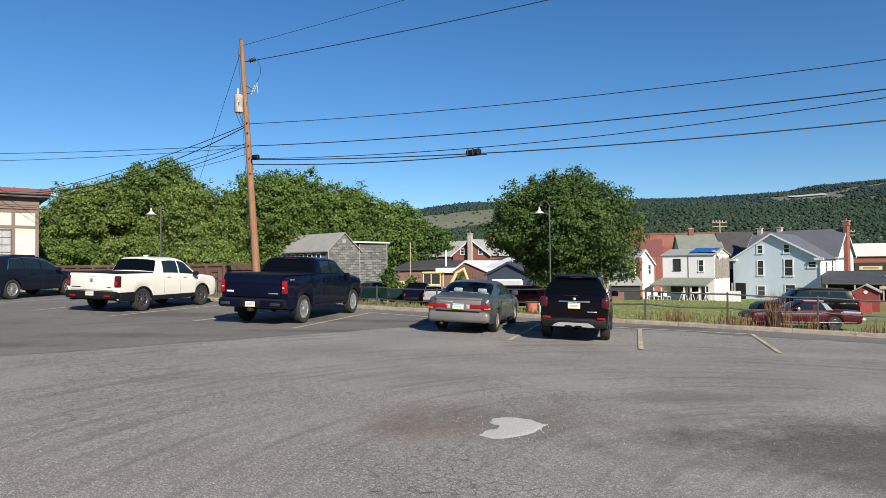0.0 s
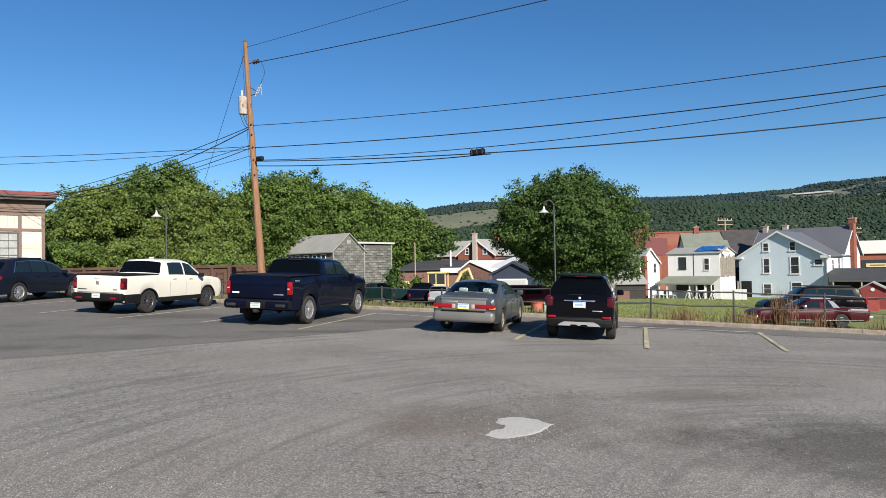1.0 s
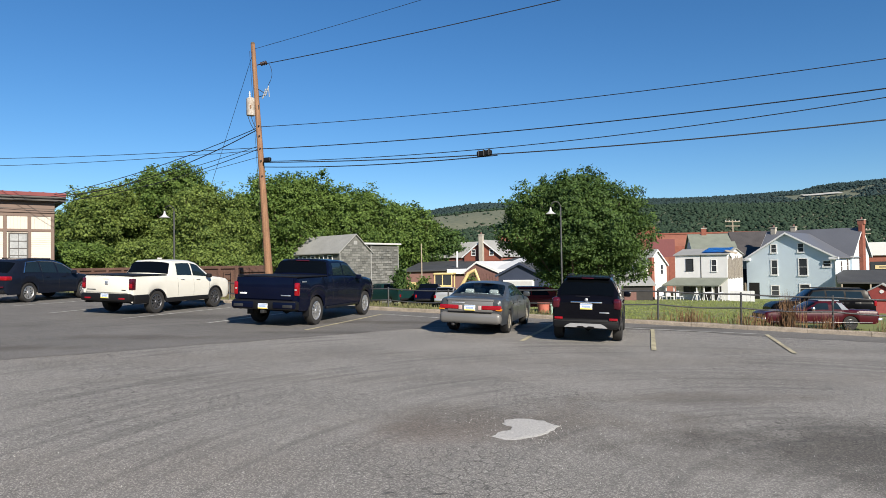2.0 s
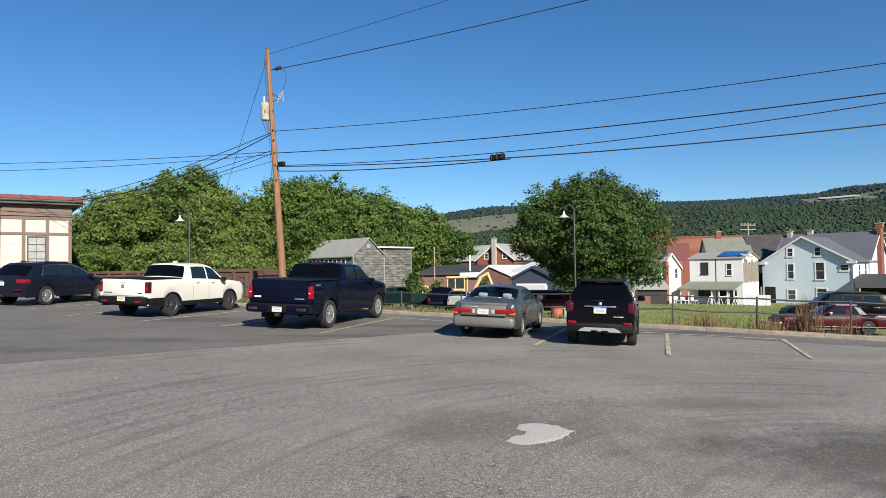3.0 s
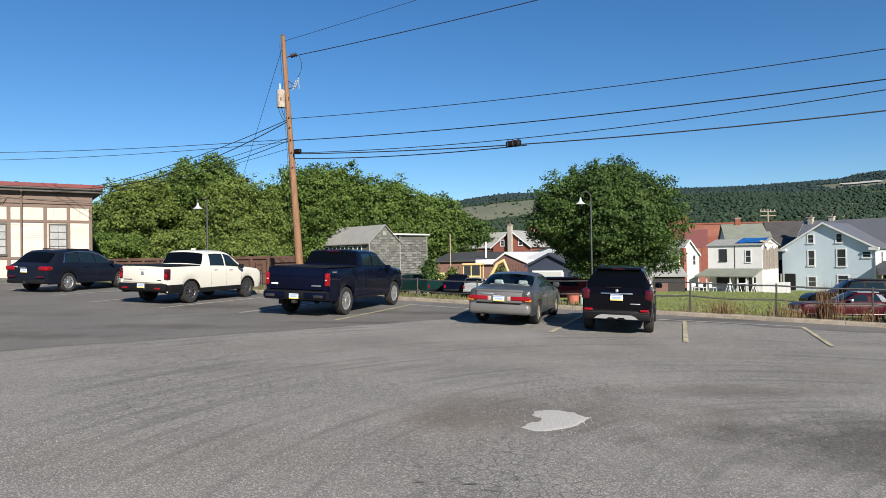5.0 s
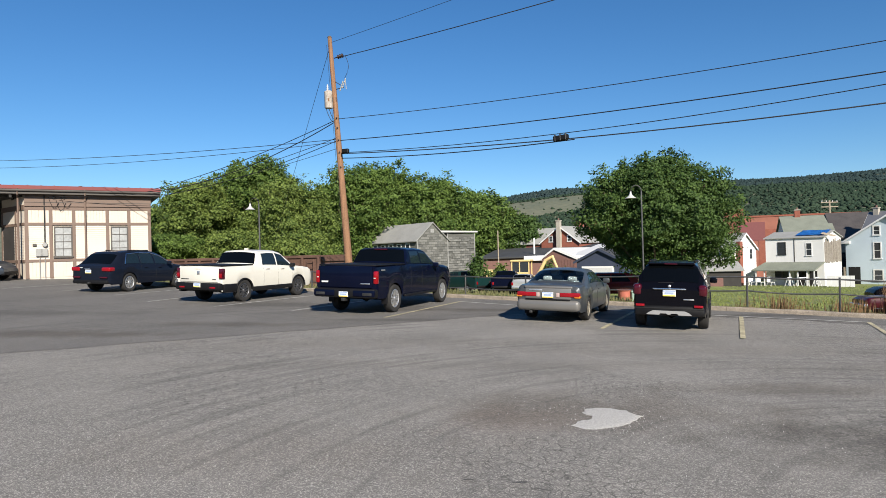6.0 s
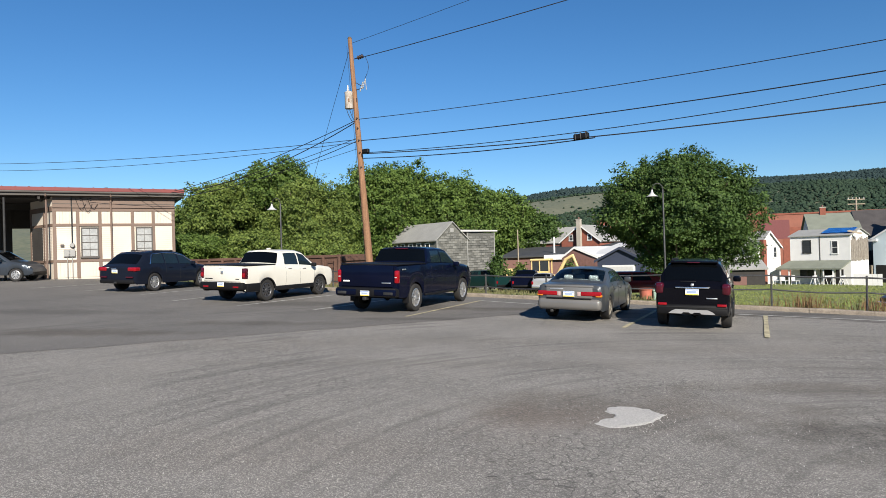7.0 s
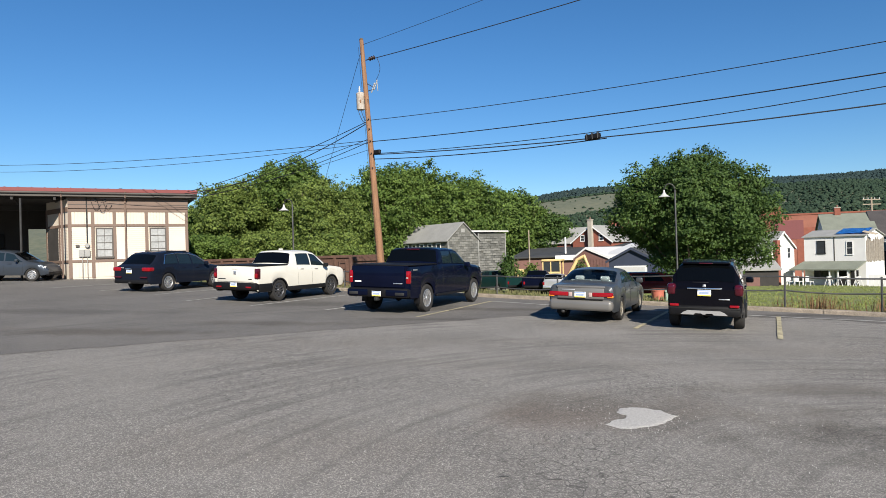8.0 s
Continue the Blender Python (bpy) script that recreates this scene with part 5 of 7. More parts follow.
# the belt of trees beyond the track
GR = "belt of trees beyond the track"
for i, (px, py, top, rx, mt, n, lab) in enumerate((
    (-36.5, 58, 8.0, 3.6, L_dark, 6000, "dark green tree beside the station"),
    (-30.5, 56, 9.6, 4.2, L_light, 12000, "tall bright green leafy tree beyond the track"),
    (-26.6, 60, 12.6, 4.6, L_mid, 14000, "tall green leafy tree beyond the track"),
    (-21.0, 55, 9.7, 4.4, L_light, 14000, "broad bright green leafy tree beyond the track"),
    (-18.3, 67, 12.9, 4.9, L_mid, 13000, "tall dark green tree beyond the track"),
    (-15.2, 71, 12.8, 4.8, L_mid, 12000, "tall green leafy tree behind the slate-sided house"),
    (-10.2, 72, 11.7, 4.9, L_mid, 12000, "broad green leafy tree behind the slate-sided house"),
    (-7.4, 103, 12.8, 5.9, L_mid, 9000, "green leafy tree behind the slate-sided house"),
    (-1.4, 105, 8.3, 4.7, L_dark, 7000, "dark green tree near the brick house"),
    (-24.0, 50, 4.6, 3.2, L_light, 7000, "low bright green bush beside the track"),
    (-17.5, 48, 4.2, 3.0, L_light, 6500, "low green bush beside the track"),
    (-16.5, 46, 2.6, 2.2, L_mid, 5500, "low green bush beside the track"),
    (-29.5, 50, 4.2, 3.0, L_mid, 6000, "low green bush beside the station"))):
    z = land_z(px, py)
    h = top - z
    tree("leafy_tree" if h > 7.5 else "bush", lab, px, py, z, lumpy(20 + i, 16, 0, h * 0.55, rx * 1.12, rx * 1.12, h * 0.5, 0.30) + lumpy(60 + i, 64, 0, h * 0.54, rx * 1.3, rx * 1.3, h * 0.57, 0.165) + [(0, 0, h * 0.5, rx * 0.7, rx * 0.7, h * 0.36)], int(n * 4.4), 0.0020 * py, mt, 0.25, 40 + i, GR, limbs=h > 7.5)
for i, (px, py, r, mt) in enumerate(((1.9, 70.3, 0.9, L_mid), (4.1, 70.0, 0.9, L_mid), (-4.6, 57.5, 1.2, L_dark), (-3.2, 60.5, 0.9, L_light))):
    z = land_z(px, py)
    tree("bush", "small green bush beside the sheds", px, py, z, lumpy(70 + i, 6, 0, r * 1.5, r, r, r * 1.6, 0.5), 900, 0.13, mt, 0.05, 80 + i, "bushes beside the sheds", limbs=False)


# ---- wooded hills ----
RIDGE = ((-900, 118), (-400, 122), (-83, 127), (80, 141), (250, 142), (423, 143), (630, 150), (700, 155), (790, 168), (957, 178), (1300, 190), (1900, 170))


def hill_z(x, y):
    for (x0, a), (x1, b) in zip(RIDGE, RIDGE[1:]):
        if x0 <= x <= x1 or (x > x1 and x1 == 1900) or (x < x0 and x0 == -900):
            top = a + (b - a) * smooth01((x - x0) / (x1 - x0))
            break
    t = (y - 520) / 880
    return -26 + (top + 12) * (smooth01(t) ** 0.85 if t > 0 else 0) * (1 - 0.35 * smooth01((y - 1400) / 900)) + 7 * noise.noise((x / 160, y / 160, 2)) * smooth01(t * 3)


hxs, hys = [-1300 + 32 * i for i in range(100)], [480 + 32 * j for j in range(48)]
hv = [(x, y, hill_z(x, y)) for y in hys for x in hxs]
hf = [(j * 100 + i, j * 100 + i + 1, (j + 1) * 100 + i + 1, (j + 1) * 100 + i) for j in range(47) for i in range(99)]
M_hill = mat("hill_meadow", (0.10, 0.125, 0.085), 0.95, 0.3, 0.012, 0.12, second=(0.15, 0.15, 0.10))
hill = tagged(raw("hillside", hv, hf, M_hill, smooth=True), "long wooded hill across the valley", "hill", kind="structure")


# unseen hills added to close the valley sides and back and darken reflections
bv, bf = [], []
for j in range(9):
    for i in range(121):
        a, r = radians(62 + 240 * i / 120), 520 + 95 * j
        up = smooth01(j / 7) * (150 + 45 * noise.noise((math.sin(a) * 4, math.cos(a) * 4, 1)))
        bv.append((r * math.sin(a), r * math.cos(a), -26 + up + 9 * noise.noise((i * 0.9, j * 0.9, 5))))
bf = [(j * 121 + i, j * 121 + i + 1, (j + 1) * 121 + i + 1, (j + 1) * 121 + i) for j in range(8) for i in range(120)]
tagged(raw("hillside", bv, bf, mat("unseen_hill_woods", (0.035, 0.055, 0.035), 0.95, 0.4, 0.02, 0.3), smooth=True), "unseen wooded hills added round the valley to darken reflections", "hill", kind="structure")


def meadow(x, y):
    """Open strips on the slope."""
    if -320 < x < 115 and 945 + 15 * math.sin(x / 50) < y < 1095 + 0.1 * x:
        return True
    if 590 < x < 720 and 1140 < y < 1210:
        return True
    return x > 300 and abs(y - 1180 - 0.05 * x - 20 * math.sin(x / 60)) < 15


rng = np.random.default_rng(8)
iv = np.array(((1, 0, 0), (0, 1, 0), (-1, 0, 0), (0, -1, 0), (0, 0, 0.8), (0, 0, -0.6)), float)
jf = np.array(((0, 1, 4), (1, 2, 4), (2, 3, 4), (3, 0, 4), (1, 0, 5), (2, 1, 5), (3, 2, 5), (0, 3, 5)))
hills = {"near": ([], []), "far": ([], [])}
count = 0
while count < 110000:
    y = 560 + 900 * rng.random() ** 0.8
    x = (rng.random() * 1.75 - 0.67) * y
    if meadow(x, y) and rng.random() < 0.985:
        continue
    r = 1.7 + 2.6 * rng.random() ** 2
    v = iv * np.array((r, r, r * rng.uniform(0.65, 1.05))) * (1 + 0.36 * rng.normal(size=(len(iv), 1))) + np.array((x, y, hill_z(x, y) + r * 0.35))
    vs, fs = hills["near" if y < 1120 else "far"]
    fs.append(jf + len(iv) * len(vs))
    vs.append(v)
    count += 1
# Distance haze is put into these leaf colours: low contrast, far ones bluer.
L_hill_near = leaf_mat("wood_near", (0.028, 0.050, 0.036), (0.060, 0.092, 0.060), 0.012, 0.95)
L_hill_far_hazed = leaf_mat("wood_far_hazed", (0.034, 0.056, 0.058), (0.052, 0.080, 0.078), 0.012, 0.95)
for key, mt in (("near", L_hill_near), ("far", L_hill_far_hazed)):
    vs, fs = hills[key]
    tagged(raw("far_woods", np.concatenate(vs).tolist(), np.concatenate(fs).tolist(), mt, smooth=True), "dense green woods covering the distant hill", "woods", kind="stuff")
# flat roadside and town trees before the hill
rng = np.random.default_rng(9)
vs, fs = [], []
for i in range(420):
    y = rng.uniform(150, 420)
    x = rng.uniform(-0.75, 0.95) * y
    r = rng.uniform(2.5, 5.0)
    if -0.12 * y < x < 0.12 * y and r > 3.2:
        continue
    for q in range(6):
        o = rng.normal(size=3) * r * 0.5
        v = iv * r * 0.55 * (1 + 0.3 * rng.normal(size=(len(iv), 1))) + np.array((x, y, -6 + r * 1.0)) + o
        fs.append(jf + len(iv) * len(vs))
        vs.append(v)
tagged(raw("valley_trees", np.concatenate(vs).tolist(), np.concatenate(fs).tolist(), L_hill_near), "green trees in the valley behind the town", "woods", kind="stuff")
M_scar = mat("pale_quarry_road", (0.36, 0.35, 0.33), 0.9, 0.1, 0.02, 0.2)
scar = [(622 + 7.0 * i, 1166 + 12 * j, hill_z(622 + 7.0 * i, 1166 + 12 * j) + 2.5 + 1.0 * j) for j in range(2) for i in range(11)]
tagged(raw("quarry_road", scar, [(i, i + 1, 12 + i, 11 + i) for i in range(10)], M_scar), "pale bare strip of road high on the hill", "road", kind="structure")


# ---- vehicles ----
def lerp_keys(keys, y):
    if y <= keys[0][0]:
        return keys[0][1:]
    for a, b in zip(keys, keys[1:]):
        if a[0] <= y <= b[0]:
            t = (y - a[0]) / (b[0] - a[0])
            return tuple(p + (q - p) * t for p, q in zip(a[1:], b[1:]))
    return keys[-1][1:]


class Shell:
    """The skin of a vehicle: cross-sections along its length. Keys: y from the rear, half width, shoulder, top, half width of the top."""

    def __init__(self, keys, sill, arches, radius, flare=0.0):
        self.keys, self.sill, self.arches, self.radius, self.flare = keys, sill, arches, radius, flare

    def section(self, y):
        hw, zs, zr, hr = lerp_keys(self.keys, y)
        n = len(self.keys)
        end = min(1.0, (y - self.keys[0][0]) / 0.25, (self.keys[-1][0] - y) / 0.3)
        zb = self.sill + 0.10 * (1 - max(0, end)) ** 2
        fl = 0.0
        for a in self.arches:
            if abs(y - a) < self.radius:
                zb = max(zb, self.radius * 0.86 + math.sqrt(self.radius ** 2 - (y - a) ** 2) - 0.02)
            fl = max(fl, self.flare * (1 - smooth01((abs(y - a) - self.radius) / 0.15)))
        zb = min(zb, zs - 0.06)
        d = zs - zb
        cab = zr - zs
        mid = 0.55 if cab > 0.15 else 0.5
        return [(hw * 0.955 + fl, zb), (hw * 0.985 + fl, zb + 0.16 * d), (hw + fl * 0.8, zb + 0.48 * d), (hw * 0.99 + fl * 0.3, zb + 0.80 * d), (hw * 0.945, zs - 0.012),
                (hw * 0.925, zs + 0.012 if cab > 0.05 else zs), ((hw * 0.925) * (1 - mid) + hr * mid + 0.02 * min(1, cab * 3), zs + cab * mid), (hr, zr - min(0.055, cab * 0.3)), (hr * 0.90, zr - min(0.015, cab * 0.1)), (hr * 0.45, zr + 0.012), (0.0, zr + 0.018)]

    def stations(self):
        lo, hi = self.keys[0][0], self.keys[-1][0]
        ys = {round(lo + (hi - lo) * i / 46, 3) for i in range(47)} | {k[0] for k in self.keys}
        for a in self.arches:
            ys |= {round(a + self.radius * math.sin(radians(q)), 3) for q in range(-90, 91, 15)}
            ys |= {round(a - self.radius * 1.004, 3), round(a + self.radius * 1.004, 3)}
        return sorted(y for y in ys if lo <= y <= hi)

    def mesh(self, opening=None):
        """The skin, with the upper side left open between two lengths where a window is set in."""
        bm = bmesh.new()
        rows = []
        for y in self.stations():
            s = self.section(y)
            full = [(x, z) for x, z in s] + [(-x, z) for x, z in s[-2::-1]]
            rows.append([bm.verts.new((x, y, z)) for x, z in full])
        for a, b in zip(rows, rows[1:]):
            cut = opening and opening[0] < (a[0].co.y + b[0].co.y) / 2 < opening[1]
            for i in range(len(a) - 1):
                if not (cut and 7 <= i <= 12):
                    bm.faces.new((a[i], b[i], b[i + 1], a[i + 1]))
        for r in (rows[0], rows[-1]):
            bm.faces.new(r)
        bmesh.ops.recalc_face_normals(bm, faces=bm.faces)
        return bm

    def side(self, y, v):
        """A place on the cabin's flank: v from 0 at the shoulder to 1 at the roof."""
        s = self.section(y)
        a, b, c = Vector(s[5]), Vector(s[6]), Vector(s[7])
        q = a.lerp(b, v / 0.55) if v < 0.55 else b.lerp(c, (v - 0.55) / 0.45)
        return Vector((q.x, y, q.y))

    def top(self, y, u):
        """A place on the upper skin: u from -1 to 1 across."""
        s = self.section(y)
        pts = [Vector(p) for p in s[7:]][::-1]
        t = abs(u) * (len(pts) - 1)
        i = min(int(t), len(pts) - 2)
        q = pts[i].lerp(pts[i + 1], t - i)
        return Vector((math.copysign(q.x, u), y, q.y))


def skin(grid, lift, thick=0.012):
    """A thin pane that lies over a grid of places, lifted off it."""
    bm = bmesh.new()
    n, m = len(grid), len(grid[0])
    nr = [[None] * m for _ in range(n)]
    for i in range(n):
        for j in range(m):
            a = grid[min(i + 1, n - 1)][j] - grid[max(i - 1, 0)][j]
            b = grid[i][min(j + 1, m - 1)] - grid[i][max(j - 1, 0)]
            q = a.cross(b).normalized()
            if q.dot(Vector((grid[i][j].x, 0, 0.5))) < 0:
                q = -q
            nr[i][j] = q
    vs = [[bm.verts.new(grid[i][j] + nr[i][j] * lift) for j in range(m)] for i in range(n)]
    for i in range(n - 1):
        for j in range(m - 1):
            bm.faces.new((vs[i][j], vs[i + 1][j], vs[i + 1][j + 1], vs[i][j + 1]))
    bmesh.ops.recalc_face_normals(bm, faces=bm.faces)
    edges = [e for e in bm.edges if e.is_boundary]
    ext = bmesh.ops.extrude_edge_only(bm, edges=edges)
    for v in (g for g in ext["geom"] if isinstance(g, bmesh.types.BMVert)):
        best = min(((i, j) for i in range(n) for j in range(m)), key=lambda ij: (grid[ij[0]][ij[1]] + nr[ij[0]][ij[1]] * lift - v.co).length)
        v.co -= nr[best[0]][best[1]] * thick
    return bm


def side_grid(sh, low, high, v0, v1, sign):
    out = []
    for i in range(9):
        t = i / 8
        row = []
        for j in range(5):
            v = v0 + (v1 - v0) * j / 4
            y = (low[0] + (high[0] - low[0]) * j / 4) * (1 - t) + (low[1] + (high[1] - low[1]) * j / 4) * t
            p = sh.side(y, v)
            row.append(Vector((p.x * sign, p.y, p.z)))
        out.append(row)
    return out


def top_grid(sh, y0, y1, u0, u1):
    return [[sh.top(y0 + (y1 - y0) * i / 6, (u0 + (u1 - u0) * i / 6) * (j / 4 - 1)) for j in range(9)] for i in range(7)]


def lathe(profile, seg, y_axis=True):
    """Turn (radius, across) about the x axis."""
    bm = bmesh.new()
    rings = [[bm.verts.new((a, r * math.cos(2 * math.pi * i / seg), r * math.sin(2 * math.pi * i / seg))) for i in range(seg)] for r, a in profile]
    for p, q in zip(rings, rings[1:]):
        for i in range(seg):
            bm.faces.new((p[i], p[(i + 1) % seg], q[(i + 1) % seg], q[i]))
    bmesh.ops.recalc_face_normals(bm, faces=bm.faces)
    return bm


def wheel(parent, x, y, R, rim, spokes, rim_mat, width=0.24):
    """A tyre with its rim; the outer face looks along x's sign."""
    s = 1 if x > 0 else -1
    w = width
    tyre = lathe([(rim, s * w * 0.38), (R * 0.86, s * w * 0.5), (R * 0.965, s * w * 0.44), (R, s * w * 0.3), (R, -s * w * 0.3), (R * 0.965, -s * w * 0.44), (R * 0.8, -s * w * 0.5), (rim * 0.9, -s * w * 0.4)], 32)
    for v in tyre.verts:
        v.co += Vector((x, y, R))
    t = part("wheel", tyre, M_rubber, parent, "black rubber tyre", smooth=40)
    bm = lathe([(rim, s * w * 0.38), (rim * 0.94, s * w * 0.40), (rim * 0.88, s * w * 0.34), (rim * 0.86, s * w * 0.1)], 32)
    for i in range(spokes):
        a = 2 * math.pi * i / spokes
        m = Matrix.Rotation(a, 4, "X")
        for off in (-0.05, 0.05):
            vs = [m @ Vector(c) for c in ((s * w * 0.36, off * 0.6 - 0.018, 0.04), (s * w * 0.36, off * 0.6 + 0.018, 0.04), (s * w * 0.36, off * 1.15 + 0.029, rim * 0.92), (s * w * 0.36, off * 1.15 - 0.029, rim * 0.92))]
            bk = [v - Vector((s * 0.05, 0, 0)) for v in vs]
            f, b = [bm.verts.new(v) for v in vs], [bm.verts.new(v) for v in bk]
            bm.faces.new(f)
            for q in range(4):
                bm.faces.new((f[q], f[(q + 1) % 4], b[(q + 1) % 4], b[q]))
    hub = lathe([(0.001, s * w * 0.40), (0.06, s * w * 0.40), (0.075, s * w * 0.34), (0.075, s * w * 0.1)], 16)
    tmp = bpy.data.meshes.new("hub")
    hub.to_mesh(tmp)
    hub.free()
    bm.from_mesh(tmp)
    bpy.data.meshes.remove(tmp)
    for v in bm.verts:
        v.co += Vector((x, y, R))
    part("rim", bm, rim_mat, t, smooth=30)
    bk = lathe([(0.001, s * w * 0.08), (rim * 0.9, s * w * 0.08)], 24)
    for v in bk.verts:
        v.co += Vector((x, y, R))
    part("brake_disc", bk, M_under, t)


def plate(parent, x, y, z, w=0.30, h=0.15, face=-1):
    p = part("number_plate", bevel(new_box(x - w / 2, x + w / 2, y - 0.012, y, z - h / 2, z + h / 2), 0.004, 1), M_plate, parent)
    part("plate_band", new_box(x - w / 2 + 0.006, x + w / 2 - 0.006, y - 0.016, y - 0.012, z - h / 2 + 0.006, z - h / 2 + 0.034), M_plate_yellow, p)
    part("plate_band", new_box(x - w / 2 + 0.006, x + w / 2 - 0.006, y - 0.016, y - 0.012, z + h / 2 - 0.034, z + h / 2 - 0.006), M_plate_blue, p)
    part("bar", new_box(x - w * 0.34, x + w * 0.34, y - 0.018, y - 0.012, z - 0.022, z + 0.026), M_plate_blue, p)


def on_land(x, y, heading, zf):
    h = radians(heading)
    f = Vector((math.sin(h), math.cos(h), 0))
    r = Vector((math.cos(h), -math.sin(h), 0))
    e = 0.8
    f.z = (zf(x + f.x * e, y + f.y * e) - zf(x - f.x * e, y - f.y * e)) / (2 * e)
    r.z = (zf(x + r.x * e, y + r.y * e) - zf(x - r.x * e, y - r.y * e)) / (2 * e)
    f.normalize()
    n = r.cross(f).normalized()
    r = f.cross(n)
    m = Matrix((r, f, n)).transposed().to_4x4()
    m.translation = (x, y, zf(x, y) + 0.01)
    return m


ACROSS = Matrix(((0, 1, 0, 0), (1, 0, 0, 0), (0, 0, 1, 0), (0, 0, 0, 1)))


def vehicle(name, label, category, at, heading, keys, ro, wb, track, R, rim, sill, paint, spokes=6, rim_mat=M_alloy, sides=(), rear=None, front=None, zf=lot_z, group="cars parked in the bays", cladding=None, flare=0.0, handles=(), mirror=None, seam=(), arch=1.14, see_through=False):
    """at: the ground under the middle of the rear axle."""
    keys = [(k[0] - ro, k[1], k[2], k[3], k[4] + (0.06 if k[3] - k[2] > 0.2 else 0)) for k in keys]
    v = thing(name, label, category, on_land(*at, heading, zf), group)
    sh = Shell(keys, sill, (0.0, wb), R * arch, flare)
    part("body", sh.mesh((rear[0] - ro + 0.03, rear[1] - ro - 0.03) if see_through else None), paint, v, smooth=28)
    hw = max(k[1] for k in keys)
    part("underbody", new_box(-hw * 0.80, hw * 0.80, keys[0][0] + 0.15, keys[-1][0] - 0.15, sill + 0.03, sill + 0.30), M_under, v)
    for y in (0.0, wb):
        part("axle", tube(bmesh.new(), [(-track / 2, y, R * 0.95), (-0.12, y, R * 0.95), (0, y, R * 0.95), (0.12, y, R * 0.95), (track / 2, y, R * 0.95)], [0.045, 0.05, 0.12, 0.05, 0.045], 10), M_under, v)
        for s in (-1, 1):
            drum = [(y + R * arch * 0.99 * math.cos(radians(q)), R + R * arch * 0.99 * math.sin(radians(q))) for q in range(0, 181, 15)]
            part("wheel_well", prism(bmesh.new(), drum, s * hw * 0.45, s * hw * 0.86, ACROSS), M_under, v)
            wheel(v, s * (track / 2), y, R, rim, spokes, rim_mat)
    for low, high, v0, v1 in sides:
        for s in (-1, 1):
            part("side_window", skin(side_grid(sh, [q - ro for q in low], [q - ro for q in high], v0, v1, s), 0.008), M_side_glass, v, smooth=40)
    if rear:
        pane = part("rear_window", skin(top_grid(sh, rear[0] - ro, rear[1] - ro, rear[2], rear[3]), 0.010), rear[4] if len(rear) > 4 else M_car_glass, v, smooth=40)
        pane.visible_shadow = not see_through
    if front:
        part("windscreen", skin(top_grid(sh, front[0] - ro, front[1] - ro, front[2], front[3]), 0.010), M_car_glass, v, smooth=40)
    if cladding:
        for y in (0.0, wb):
            for s in (-1, 1):
                pts = []
                for q in range(0, 181, 12):
                    yy, zz = y + R * arch * math.cos(radians(q)), R * arch * 0.86 + R * arch * math.sin(radians(q)) - 0.01
                    pts.append((s * (lerp_keys(keys, yy)[0] * 0.985), yy, max(zz, sill + 0.02)))
                part("arch_trim", tube(bmesh.new(), pts, 0.032, 6), cladding, v, "black arch trim", smooth=50)
    for y, z in handles:
        for s in (-1, 1):
            x = s * (lerp_keys(keys, y - ro)[0] * 0.985)
            part("door_handle", bevel(new_box(x - 0.03, x + 0.03, y - ro - 0.1, y - ro + 0.1, z - 0.018, z + 0.018), 0.012, 1), paint, v)
    for y, z0, z1 in seam:
        for s in (-1, 1):
            g = []
            for i in range(7):
                zz = z0 + (z1 - z0) * i / 6
                sec = sh.section(y - ro)
                for a, b in zip(sec, sec[1:]):
                    if a[1] <= zz <= b[1] + 1e-6:
                        t = (zz - a[1]) / max(1e-6, b[1] - a[1])
                        g.append(Vector((s * (a[0] + (b[0] - a[0]) * t + 0.002), y - ro, zz)))
                        break
            if len(g) > 1:
                part("door_gap", tube(bmesh.new(), g, 0.0035, 4), M_under, v)
    if mirror:
        for s in (-1, 1):
            x = s * (lerp_keys(keys, mirror[0] - ro)[0] + 0.09)
            part("wing_mirror", bevel(new_box(x - 0.10, x + 0.09, mirror[0] - ro - 0.06, mirror[0] - ro + 0.08, mirror[1] - 0.06, mirror[1] + 0.09), 0.04, 2), mirror[2], v, smooth=40)
    v["rear"] = keys[0][0]
    return v, sh, keys[0][0]


def block(v, name, material, x0, x1, y0, y1, z0, z1, w=0.015, both=True, label="", seg=2):
    """A rounded block on the vehicle, and its mirror image."""
    done = None
    for s in (1, -1) if both else (1,):
        a, b = sorted((s * x0, s * x1))
        done = part(name, bevel(new_box(a, b, y0, y1, z0, z1), w, seg), material, v, label, smooth=40)
    return done


def paint_mat(name, color, metal=0.3, rough=0.32, flake=0.06):
    m = mat(name, color, rough, flake, 1.2, 260, metal=metal, coat=0.7 if max(color) > 0.1 else 0.20)
    if max(color) < 0.03:
        m.node_tree.nodes["Principled BSDF"].inputs["Specular IOR Level"].default_value = 0.06
    return m


P_white = paint_mat("white_paint", (0.63, 0.61, 0.54), 0.0)
P_navy = paint_mat("blue_black_paint", (0.0025, 0.004, 0.014), 0.0, 0.2, 0.2)
P_pewter = paint_mat("pewter_paint", (0.066, 0.072, 0.078), 0.35, 0.35, 0.1)
# Paler pewter for the saloon's rear: sun on the bumper is in the colour.
P_sunlit_tan = paint_mat("sunlit_tan_paint", (0.155, 0.150, 0.142), 0.25, 0.4, 0.1)
P_black = paint_mat("black_paint", (0.003, 0.003, 0.005), 0.0, 0.2, 0.2)
P_slate = paint_mat("dark_blue_grey_paint", (0.008, 0.011, 0.020), 0.1, 0.2, 0.15)
